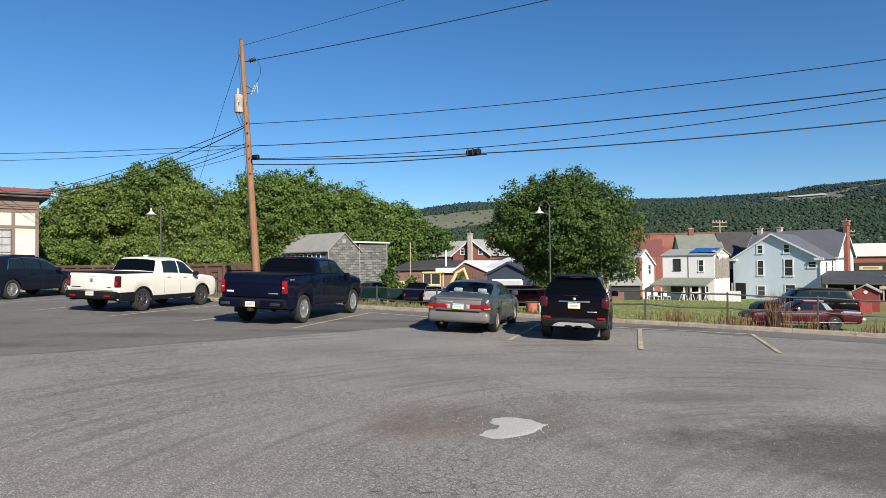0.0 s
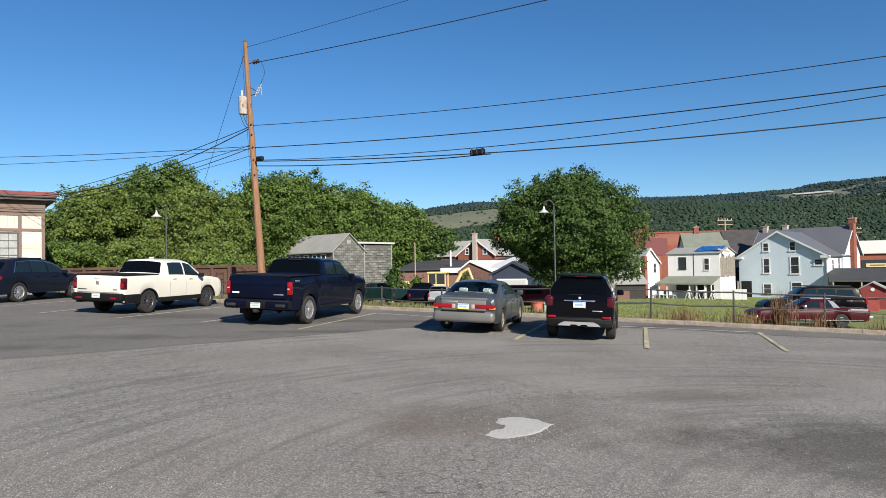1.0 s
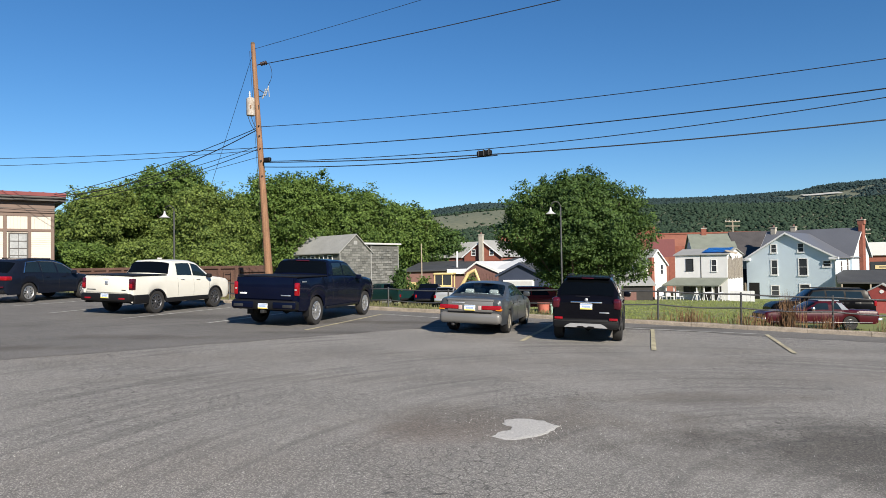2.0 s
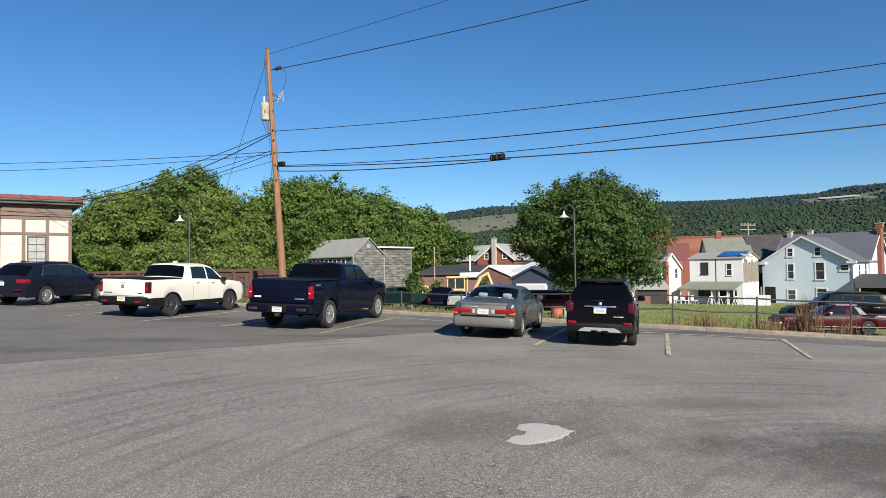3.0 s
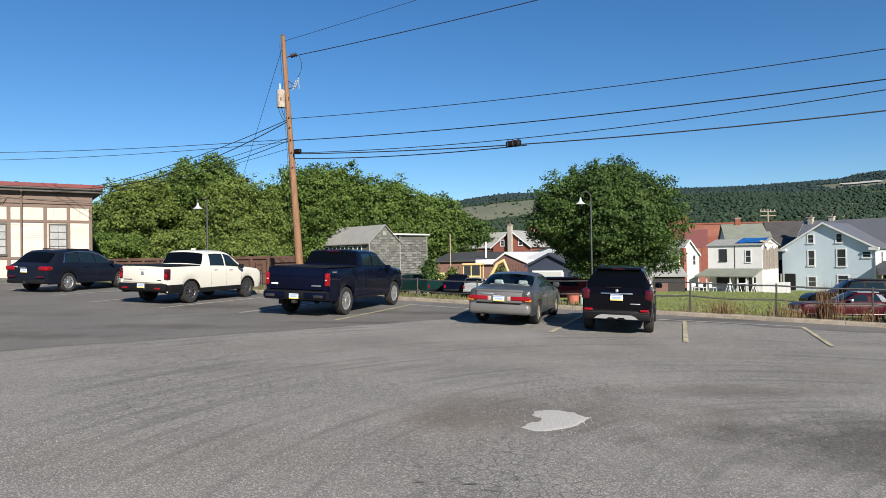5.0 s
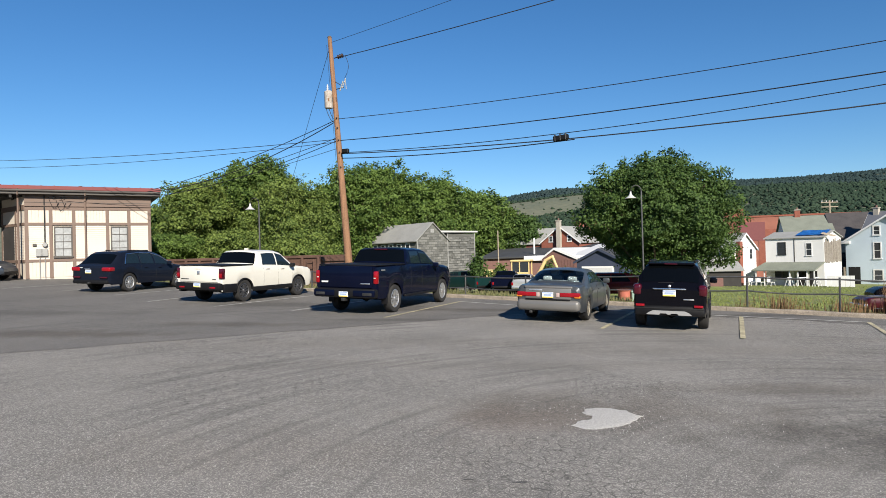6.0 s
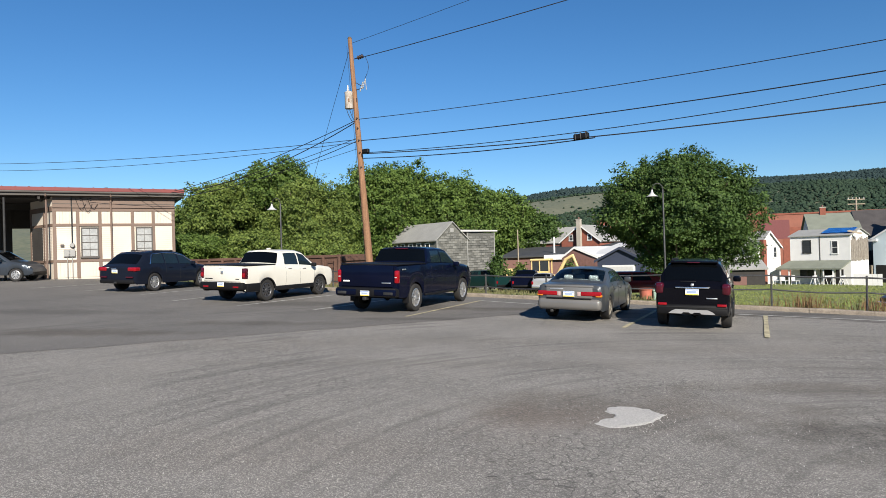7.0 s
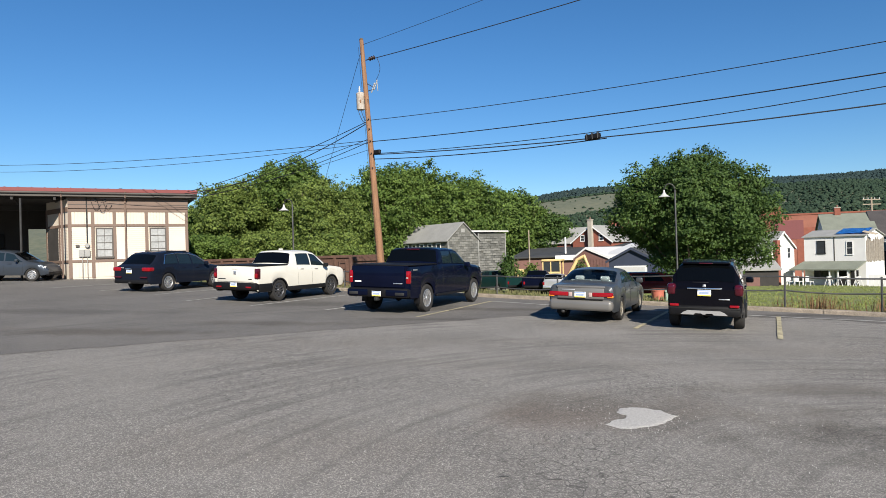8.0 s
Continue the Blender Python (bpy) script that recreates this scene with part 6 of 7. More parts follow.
P_grey = paint_mat("blue_grey_paint", (0.05, 0.06, 0.075), 0.45, 0.3, 0.1)
P_maroon = paint_mat("maroon_paint", (0.048, 0.004, 0.008), 0.0, 0.35, 0.15)
P_red = paint_mat("red_paint", (0.20, 0.020, 0.018), 0.1, 0.4, 0.2)
P_green = paint_mat("dark_green_paint", (0.008, 0.032, 0.032), 0.2, 0.4, 0.15)
P_silver = paint_mat("silver_paint", (0.40, 0.41, 0.41), 0.5, 0.4, 0.1)
P_faded = mat("dull_black_paint", (0.004, 0.004, 0.005), 0.25, 0.3, 1.5, 60)
P_faded.node_tree.nodes["Principled BSDF"].inputs["Specular IOR Level"].default_value = 0.05
M_vinyl = mat("grey_vinyl", (0.20, 0.22, 0.25), 0.7, 0.1, 8, 80, 0.1)

K_PICKUP = ((0.0, 0.985, 1.33, 1.36, 0.93), (0.05, 1.005, 1.385, 1.405, 0.95), (1.96, 1.02, 1.395, 1.415, 0.95), (2.0, 1.02, 1.395, 1.43, 0.95), (2.17, 1.02, 1.40, 1.86, 0.755), (2.3, 1.02, 1.40, 1.915, 0.745), (3.0, 1.02, 1.39, 1.925, 0.745), (3.45, 1.02, 1.37, 1.90, 0.745), (3.7, 1.02, 1.36, 1.85, 0.75), (4.48, 1.02, 1.33, 1.37, 0.90), (5.2, 1.01, 1.28, 1.31, 0.90), (5.6, 0.99, 1.22, 1.25, 0.88), (5.78, 0.95, 1.08, 1.10, 0.86), (5.86, 0.9, 0.98, 1.0, 0.82))
K_CREW = ((0.0, 0.94, 1.18, 1.21, 0.88), (0.05, 0.965, 1.235, 1.25, 0.90), (1.6, 0.985, 1.24, 1.255, 0.90), (1.78, 0.985, 1.24, 1.27, 0.90), (1.98, 0.985, 1.23, 1.70, 0.71), (2.1, 0.985, 1.22, 1.765, 0.69), (2.6, 0.985, 1.21, 1.79, 0.68), (3.1, 0.985, 1.19, 1.78, 0.68), (3.42, 0.985, 1.17, 1.71, 0.69), (4.2, 0.985, 1.15, 1.19, 0.88), (4.75, 0.97, 1.10, 1.14, 0.87), (5.1, 0.95, 1.06, 1.09, 0.86), (5.26, 0.92, 1.0, 1.02, 0.83), (5.33, 0.88, 0.88, 0.90, 0.79))
K_SEDAN = ((0.0, 0.80, 0.86, 0.88, 0.70), (0.06, 0.85, 0.94, 0.975, 0.72), (0.3, 0.875, 0.965, 0.995, 0.72), (0.66, 0.885, 0.965, 1.005, 0.73), (1.05, 0.89, 0.955, 1.19, 0.63), (1.42, 0.89, 0.95, 1.325, 0.585), (1.8, 0.89, 0.945, 1.365, 0.575), (2.2, 0.89, 0.94, 1.37, 0.575), (2.55, 0.89, 0.93, 1.33, 0.59), (2.95, 0.89, 0.92, 1.19, 0.64), (3.38, 0.89, 0.91, 0.965, 0.74), (4.0, 0.87, 0.83, 0.88, 0.72), (4.45, 0.84, 0.73, 0.77, 0.70), (4.72, 0.76, 0.60, 0.63, 0.62))
K_CROSS = ((0.0, 0.82, 0.96, 0.98, 0.68), (0.05, 0.86, 1.02, 1.05, 0.70), (0.16, 0.88, 1.06, 1.12, 0.71), (0.36, 0.89, 1.075, 1.40, 0.665), (0.52, 0.89, 1.075, 1.56, 0.575), (0.62, 0.89, 1.07, 1.60, 0.555), (1.1, 0.89, 1.06, 1.64, 0.555), (1.7, 0.89, 1.04, 1.65, 0.555), (2.2, 0.89, 1.03, 1.61, 0.565), (2.5, 0.89, 1.02, 1.52, 0.59), (3.2, 0.88, 1.0, 1.09, 0.74), (3.7, 0.87, 0.95, 1.0, 0.73), (4.05, 0.83, 0.82, 0.86, 0.70), (4.25, 0.74, 0.62, 0.64, 0.62))
K_WAGON = ((0.0, 0.90, 0.98, 1.0, 0.76), (0.06, 0.94, 1.05, 1.07, 0.78), (0.22, 0.965, 1.09, 1.15, 0.78), (0.42, 0.98, 1.11, 1.34, 0.72), (0.68, 0.985, 1.115, 1.57, 0.65), (0.84, 0.985, 1.11, 1.645, 0.62), (1.5, 0.985, 1.10, 1.70, 0.605), (2.2, 0.985, 1.08, 1.715, 0.60), (2.7, 0.985, 1.07, 1.665, 0.60), (3.1, 0.985, 1.06, 1.55, 0.63), (3.85, 0.98, 1.04, 1.10, 0.84), (4.5, 0.96, 0.97, 1.01, 0.82), (4.9, 0.90, 0.82, 0.86, 0.78), (5.08, 0.80, 0.62, 0.64, 0.7))


def axle(rr, heading, track):
    h = radians(heading)
    return rr[0] - math.cos(h) * track / 2, rr[1] + math.sin(h) * track / 2


# white crew-cab pickup
v, sh, r0 = vehicle("pickup_truck", "clean white crew-cab pickup truck with a black bed cover", "pickup truck", axle((-10.12, 21.72), 15, 1.78), 15, K_CREW, 1.17, 3.18, 1.70, 0.385, 0.25, 0.36, P_white, 5, mat("grey_alloy", (0.17, 0.17, 0.18), 0.4, 0.15, 8, 40, metal=0.85),
    sides=(((2.2, 3.0), (2.24, 2.96), 0.06, 0.88), ((3.08, 4.02), (3.04, 3.44), 0.06, 0.88)), rear=(1.80, 1.985, 0.88, 0.92), front=(4.2, 3.44, 0.95, 0.9), handles=((2.42, 1.12), (3.3, 1.10)), mirror=(3.78, 1.20, M_plastic), seam=((2.2, 0.45, 1.22), (3.06, 0.45, 1.2), (3.95, 0.5, 1.15)), cladding=M_plastic)
block(v, "bed_cover", M_plastic, -0.89, 0.89, r0 + 0.03, r0 + 1.72, 1.255, 1.30, 0.015, False, "black bed cover")
block(v, "rear_bumper", M_plastic, -0.96, 0.96, r0 - 0.10, r0 + 0.22, 0.45, 0.70, 0.05, False, "matt black rear bumper")
block(v, "bumper_side", M_plastic, 0.78, 1.0, r0 + 0.1, r0 + 0.76, 0.37, 0.66, 0.03)
block(v, "tailgate", P_white, -0.83, 0.83, r0 - 0.035, r0 + 0.05, 0.72, 1.235, 0.03, False)
block(v, "tail_light", M_tail_dark, 0.845, 0.985, r0 - 0.02, r0 + 0.16, 0.82, 1.19, 0.03, label="dark red tail light")
block(v, "brake_lens", M_tail, 0.86, 0.98, r0 - 0.03, r0 + 0.02, 0.88, 1.02, 0.01)
block(v, "rear_reflector", M_tail, 0.55, 0.78, r0 - 0.115, r0 - 0.09, 0.52, 0.57, 0.006)
block(v, "rocker_trim", M_plastic, 0.93, 1.0, r0 + 1.62, r0 + 3.9, 0.34, 0.50, 0.02, label="black rocker trim")
block(v, "badge", M_alloy, -0.06, 0.06, r0 - 0.045, r0 - 0.03, 0.97, 1.09, 0.01, False)
block(v, "badge_bar", M_plastic, -0.76, -0.42, r0 - 0.04, r0 - 0.033, 0.80, 0.83, 0.002, False)
block(v, "badge_bar", M_plastic, 0.6, 0.76, r0 - 0.04, r0 - 0.033, 0.80, 0.83, 0.002, False)
block(v, "tailgate_handle", P_white, -0.13, 0.13, r0 - 0.05, r0 - 0.03, 1.155, 1.19, 0.008, False)
block(v, "roof_fin", P_white, -0.03, 0.03, r0 + 2.3, r0 + 2.5, 1.80, 1.86, 0.015, False)
plate(v, 0.0, r0 - 0.1, 0.62)
# blue-black full-size pickup
v, sh, r0 = vehicle("pickup_truck", "glossy blue-black crew-cab pickup truck with chrome wheels", "pickup truck", axle((-4.15, 19.2), 14.5, 1.95), 14.5, K_PICKUP, 1.20, 3.74, 1.78, 0.415, 0.275, 0.46, P_navy, 6, M_alloy,
    sides=(((2.38, 3.08), (2.42, 3.04), 0.06, 0.86), ((3.18, 4.22), (3.15, 3.66), 0.06, 0.86)), rear=(2.02, 2.19, 0.90, 0.92), front=(4.42, 3.72, 0.95, 0.92), handles=((2.55, 1.2), (3.45, 1.18)), mirror=(4.02, 1.34, P_navy), seam=((2.28, 0.6, 1.36), (3.13, 0.6, 1.35), (4.2, 0.62, 1.3)), arch=1.17, flare=0.015)
block(v, "bed_cover", M_plastic, -0.94, 0.94, r0 + 0.04, r0 + 1.96, 1.41, 1.445, 0.012, False, "black bed cover")
block(v, "tailgate", P_navy, -0.86, 0.86, r0 - 0.04, r0 + 0.05, 0.78, 1.40, 0.03, False)
block(v, "rear_bumper", M_plastic, -1.0, 1.0, r0 - 0.14, r0 + 0.12, 0.50, 0.76, 0.05, False, "dark rear bumper with corner steps")
block(v, "bumper_face", P_navy, 0.30, 1.0, r0 - 0.16, r0 - 0.08, 0.54, 0.72, 0.03)
block(v, "bumper_step", M_dark_steel, 0.62, 0.92, r0 - 0.17, r0 - 0.1, 0.57, 0.65, 0.01)
block(v, "tail_light", M_tail, 0.895, 1.015, r0 - 0.025, r0 + 0.12, 0.90, 1.27, 0.03, label="bright red tail light")
block(v, "reverse_lens", M_enamel, 0.91, 0.975, r0 - 0.032, r0 + 0.0, 1.055, 1.085, 0.006)
block(v, "roof_lamp", M_tail_dark, -0.22, 0.22, r0 + 2.12, r0 + 2.2, 1.86, 1.895, 0.01, False)
block(v, "badge_bar", M_white_trim, -0.80, -0.58, r0 - 0.05, r0 - 0.04, 0.92, 0.965, 0.002, False)
block(v, "badge_bar", M_alloy, 0.5, 0.8, r0 - 0.05, r0 - 0.04, 0.89, 0.92, 0.002, False)
block(v, "side_badge", M_alloy, 1.0, 1.012, r0 + 0.25, r0 + 0.5, 1.27, 1.31, 0.002)
block(v, "running_board", M_plastic, 0.92, 1.03, r0 + 1.85, r0 + 4.25, 0.42, 0.50, 0.02)
block(v, "mud_flap", M_plastic, 0.80, 1.0, r0 + 0.66, r0 + 0.70, 0.28, 0.62, 0.01)
plate(v, 0.0, r0 - 0.15, 0.60)
block(v, "tow_hitch", M_dark_steel, -0.06, 0.06, r0 - 0.2, r0, 0.40, 0.50, 0.02, False)
# pewter saloon
v, sh, r0 = vehicle("saloon_car", "older pewter-grey saloon car with a rear bumper coloured as sunlit", "car", axle((1.43, 18.15), 16.5, 1.62), 16.5, K_SEDAN, 1.08, 2.67, 1.50, 0.315, 0.20, 0.27, P_pewter, 8, mat("champagne_alloy", (0.5, 0.46, 0.38), 0.4, 0.1, metal=0.7),
    sides=(((1.22, 2.05), (1.62, 2.02), 0.08, 0.86), ((2.12, 3.1), (2.09, 2.6), 0.08, 0.86)), see_through=True, rear=(0.74, 1.42, 0.99, 0.99, M_blue_glass), front=(3.3, 2.6, 0.95, 0.9), handles=((1.5, 0.80), (2.35, 0.79)), mirror=(2.95, 0.98, P_pewter), seam=((2.08, 0.35, 0.92), (3.1, 0.4, 0.9), (1.35, 0.72, 0.93)))
block(v, "rear_bumper", P_sunlit_tan, -0.845, 0.845, r0 - 0.075, r0 + 0.30, 0.31, 0.61, 0.11, False, "pewter plastic rear bumper, coloured paler for the sun on it", 4)
M_cloth = mat("grey_cloth", (0.26, 0.28, 0.28), 0.9, 0.15, 6, 60, 0.1)
block(v, "parcel_shelf", M_under, -0.62, 0.62, r0 + 0.72, r0 + 1.22, 0.90, 0.97, 0.02, False)
block(v, "seat_back", M_cloth, -0.62, 0.62, r0 + 1.2, r0 + 1.38, 0.55, 1.0, 0.04, False)
block(v, "headrest", M_cloth, 0.22, 0.48, r0 + 1.2, r0 + 1.32, 0.99, 1.14, 0.05, seg=3)
block(v, "front_headrest", M_cloth, 0.24, 0.48, r0 + 2.15, r0 + 2.27, 1.02, 1.22, 0.05, seg=3)
block(v, "front_seat", M_cloth, 0.12, 0.60, r0 + 2.15, r0 + 2.3, 0.55, 1.02, 0.05)
block(v, "boot_panel", P_sunlit_tan, -0.62, 0.62, r0 - 0.02, r0 + 0.08, 0.62, 0.92, 0.03, False)
block(v, "tail_light", M_tail, 0.31, 0.845, r0 - 0.035, r0 + 0.12, 0.68, 0.80, 0.03, label="wide red tail light", seg=3)
block(v, "amber_lens", M_amber, 0.70, 0.855, r0 - 0.03, r0 + 0.13, 0.665, 0.72, 0.012)
block(v, "reverse_lens", mat("pink_lens", (0.40, 0.30, 0.28), 0.3, 0.1), 0.22, 0.31, r0 - 0.035, r0 + 0.05, 0.675, 0.79, 0.012)
block(v, "boot_lip", P_sunlit_tan, -0.64, 0.64, r0 - 0.03, r0 + 0.16, 0.905, 0.965, 0.025, False, "pale boot lid edge")
block(v, "badge_bar", M_alloy, -0.5, -0.15, r0 - 0.03, r0 - 0.02, 0.84, 0.87, 0.002, False)
block(v, "pillar_trim", M_plastic, -0.6, 0.6, r0 - 0.06, r0 - 0.02, 0.60, 0.63, 0.008, False)
block(v, "mud_flap", M_plastic, 0.72, 0.86, r0 + 0.74, r0 + 0.77, 0.14, 0.36, 0.008)
block(v, "exhaust", M_dark_steel, -0.5, -0.42, r0 - 0.05, r0 + 0.3, 0.24, 0.31, 0.02, False)
plate(v, 0.0, r0 - 0.035, 0.73)
# small black crossover
v, sh, r0 = vehicle("crossover_car", "small glossy black crossover with a silver rear skid plate", "car", axle((4.20, 16.85), 15.8, 1.60), 15.8, tuple((a, b * 0.955, c, d, e * 0.965) for a, b, c, d, e in K_CROSS), 0.86, 2.555, 1.48, 0.345, 0.225, 0.32, P_black, 5, M_alloy_dark,
    sides=(((0.75, 1.25), (0.95, 1.25), 0.12, 0.84), ((1.32, 2.02), (1.32, 2.0), 0.08, 0.86), ((2.1, 3.0), (2.08, 2.5), 0.08, 0.86)), rear=(0.19, 0.49, 0.80, 0.80), front=(3.15, 2.5, 0.95, 0.9), handles=((1.55, 0.95), (2.35, 0.94)), mirror=(2.72, 1.09, P_black), seam=((1.28, 0.72, 1.05), (2.06, 0.4, 1.04), (3.0, 0.45, 1.0)), cladding=M_plastic)
block(v, "bumper_cladding", M_plastic, -0.795, 0.795, r0 - 0.09, r0 + 0.2, 0.36, 0.60, 0.06, False, "matt black bumper")
sk = bmesh.new()
skid = ((-0.52, 0.385), (-0.22, 0.385), (-0.19, 0.42), (-0.06, 0.42), (-0.03, 0.395), (0.03, 0.395), (0.06, 0.42), (0.19, 0.42), (0.22, 0.385), (0.52, 0.385), (0.46, 0.44), (0.36, 0.485), (-0.36, 0.485), (-0.46, 0.44))
sa, sb = ([sk.verts.new((x, r0 + dy, z)) for x, z in skid] for dy in (-0.112, -0.03))
sk.faces.new(sa)
for i in range(len(skid)):
    sk.faces.new((sa[i], sb[i], sb[(i + 1) % len(skid)], sa[(i + 1) % len(skid)]))
bmesh.ops.recalc_face_normals(sk, faces=sk.faces)
part("skid_plate", sk, mat("satin_silver", (0.27, 0.27, 0.27), 0.45, 0.1, 4, 30), v, "silver skid plate")
block(v, "bumper_crease", M_under, -0.78, 0.78, r0 - 0.10, r0 - 0.05, 0.525, 0.555, 0.008, False)
block(v, "tail_light", M_tail_dark, 0.64, 0.85, r0 - 0.03, r0 + 0.28, 0.83, 1.11, 0.07, label="dark red tail light", seg=3)
block(v, "rear_reflector", M_tail, 0.56, 0.765, r0 - 0.11, r0 - 0.06, 0.575, 0.635, 0.012)
block(v, "chrome_bar", M_chrome, -0.38, 0.38, r0 - 0.04, r0 + 0.02, 0.985, 1.02, 0.01, False, "chrome strip")
block(v, "badge", M_alloy, -0.035, 0.035, r0 + 0.02, r0 + 0.05, 1.035, 1.10, 0.02, False)
block(v, "badge_bar", M_alloy, 0.32, 0.56, r0 - 0.03, r0 - 0.01, 0.745, 0.77, 0.002, False)
block(v, "spoiler", P_black, -0.55, 0.55, r0 + 0.42, r0 + 0.72, 1.575, 1.625, 0.02, False)
block(v, "stop_lamp", M_tail_dark, -0.15, 0.15, r0 + 0.40, r0 + 0.45, 1.58, 1.605, 0.006, False)
block(v, "roof_rail", M_plastic, 0.515, 0.555, r0 + 0.8, r0 + 2.3, 1.62, 1.675, 0.012)
block(v, "wiper", M_plastic, -0.28, 0.08, r0 + 0.155, r0 + 0.175, 1.13, 1.15, 0.005, False)
block(v, "rocker_trim", M_plastic, 0.79, 0.865, r0 + 1.25, r0 + 3.05, 0.31, 0.46, 0.02)
plate(v, 0.0, r0 - 0.025, 0.90)
# dark estate-like SUV
v, sh, r0 = vehicle("large_suv", "dark blue-grey large SUV with chrome window trim", "car", axle((-16.75, 25.2), 9.0, 1.80), 9.0, K_WAGON, 1.1, 3.0, 1.67, 0.385, 0.255, 0.33, P_slate, 5, M_alloy,
    sides=(((0.86, 1.7), (1.22, 1.7), 0.10, 0.84), ((1.78, 2.55), (1.78, 2.52), 0.08, 0.86), ((2.65, 3.65), (2.62, 3.0), 0.08, 0.86)), rear=(0.24, 0.66, 0.82, 0.84), front=(3.8, 3.12, 0.95, 0.9), handles=((2.0, 0.98), (2.85, 0.97)), mirror=(3.3, 1.14, P_slate), seam=((1.74, 0.75, 1.1), (2.6, 0.42, 1.08), (3.6, 0.45, 1.05)))
block(v, "tail_light", M_tail, 0.55, 0.975, r0 - 0.04, r0 + 0.27, 0.87, 1.04, 0.05, label="red tail light", seg=3)
block(v, "lower_bumper", M_plastic, -0.88, 0.88, r0 - 0.06, r0 + 0.2, 0.36, 0.52, 0.05, False)
block(v, "rear_reflector", M_tail_dark, 0.50, 0.86, r0 - 0.07, r0 - 0.02, 0.60, 0.66, 0.012)
block(v, "chrome_bar", M_chrome, -0.30, -0.02, r0 - 0.03, r0 + 0.0, 0.965, 1.0, 0.006, False)
block(v, "chrome_bar", M_white_trim, -0.62, -0.42, r0 - 0.0, r0 + 0.05, 0.965, 1.02, 0.006, False)
block(v, "roof_rail", M_plastic, 0.555, 0.59, r0 + 1.35, r0 + 2.55, 1.66, 1.725, 0.012)
block(v, "tow_ball", M_dark_steel, -0.05, 0.05, r0 - 0.15, r0, 0.36, 0.44, 0.02, False)
for s in (-1, 1):
    g = [sh.side(y - 1.1, q) for y, q in ((0.84, 0.06), (1.1, 0.88), (1.8, 0.93), (2.5, 0.93), (3.05, 0.9), (3.7, 0.1))]
    part("chrome_trim", tube(bmesh.new(), [Vector((p.x * s + 0.02 * s, p.y, p.z)) for p in g], 0.021, 5), M_chrome, v)
plate(v, -0.1, r0 - 0.03, 0.86)
# blue-grey crossover standing across, at the open bay
fx_, fy_ = -27.87, 29.97
hd = 74
h_ = radians(hd)
v, sh, r0 = vehicle("crossover_car", "blue-grey crossover parked across the bay of the station", "car", (fx_ - math.sin(h_) * 2.6 - math.cos(h_) * 0.85, fy_ - math.cos(h_) * 2.6 + math.sin(h_) * 0.85), hd, K_CROSS, 0.86, 2.6, 1.54, 0.345, 0.225, 0.32, P_grey, 5, M_alloy,
    sides=(((1.32, 2.02), (1.32, 2.0), 0.08, 0.86), ((2.1, 3.0), (2.08, 2.5), 0.08, 0.86)), rear=(0.17, 0.50, 0.92, 0.94), front=(3.15, 2.5, 0.95, 0.9), handles=((1.55, 0.95), (2.35, 0.94)), mirror=(2.72, 1.09, P_grey), seam=((2.06, 0.4, 1.04), (3.0, 0.45, 1.0)))
block(v, "head_light", M_clear, 0.55, 0.80, r0 + 3.95, r0 + 4.12, 0.68, 0.80, 0.03)
block(v, "front_bumper", M_plastic, -0.72, 0.72, r0 + 4.05, r0 + 4.28, 0.30, 0.50, 0.05, False)


# ---- yard vehicles beyond the fence ----
K_COUPE = ((0.0, 0.86, 0.84, 0.86, 0.78), (0.06, 0.89, 0.90, 0.93, 0.78), (0.9, 0.92, 0.93, 0.95, 0.78), (1.25, 0.92, 0.93, 0.99, 0.76), (1.52, 0.92, 0.92, 1.30, 0.62), (1.75, 0.92, 0.92, 1.36, 0.58), (2.4, 0.92, 0.91, 1.37, 0.58), (2.65, 0.92, 0.91, 1.33, 0.60), (3.3, 0.92, 0.90, 0.95, 0.76), (4.3, 0.91, 0.86, 0.90, 0.76), (4.95, 0.88, 0.80, 0.83, 0.74), (5.1, 0.84, 0.70, 0.72, 0.7))
K_BOX = ((0.0, 0.92, 1.05, 1.07, 0.82), (0.05, 0.96, 1.12, 1.15, 0.84), (0.14, 0.98, 1.16, 1.30, 0.80), (0.34, 0.98, 1.16, 1.78, 0.70), (0.5, 0.98, 1.16, 1.84, 0.69), (2.6, 0.98, 1.15, 1.86, 0.69), (3.2, 0.98, 1.14, 1.80, 0.70), (3.95, 0.98, 1.12, 1.17, 0.84), (5.0, 0.96, 1.05, 1.08, 0.84), (5.35, 0.93, 0.9, 0.93, 0.8), (5.45, 0.86, 0.75, 0.76, 0.74))
K_SHORT = ((0.0, 0.84, 0.98, 1.0, 0.74), (0.05, 0.87, 1.02, 1.05, 0.76), (0.12, 0.88, 1.05, 1.2, 0.72), (0.3, 0.88, 1.05, 1.60, 0.64), (0.45, 0.88, 1.05, 1.65, 0.63), (2.0, 0.88, 1.04, 1.66, 0.63), (2.4, 0.88, 1.03, 1.60, 0.64), (2.95, 0.88, 1.02, 1.07, 0.76), (3.9, 0.86, 0.98, 1.0, 0.76), (4.2, 0.82, 0.85, 0.87, 0.72), (4.3, 0.76, 0.72, 0.74, 0.66))
YG = "old vehicles in the yard"


def yard_z_at(x, y):
    return land_z(x, y)


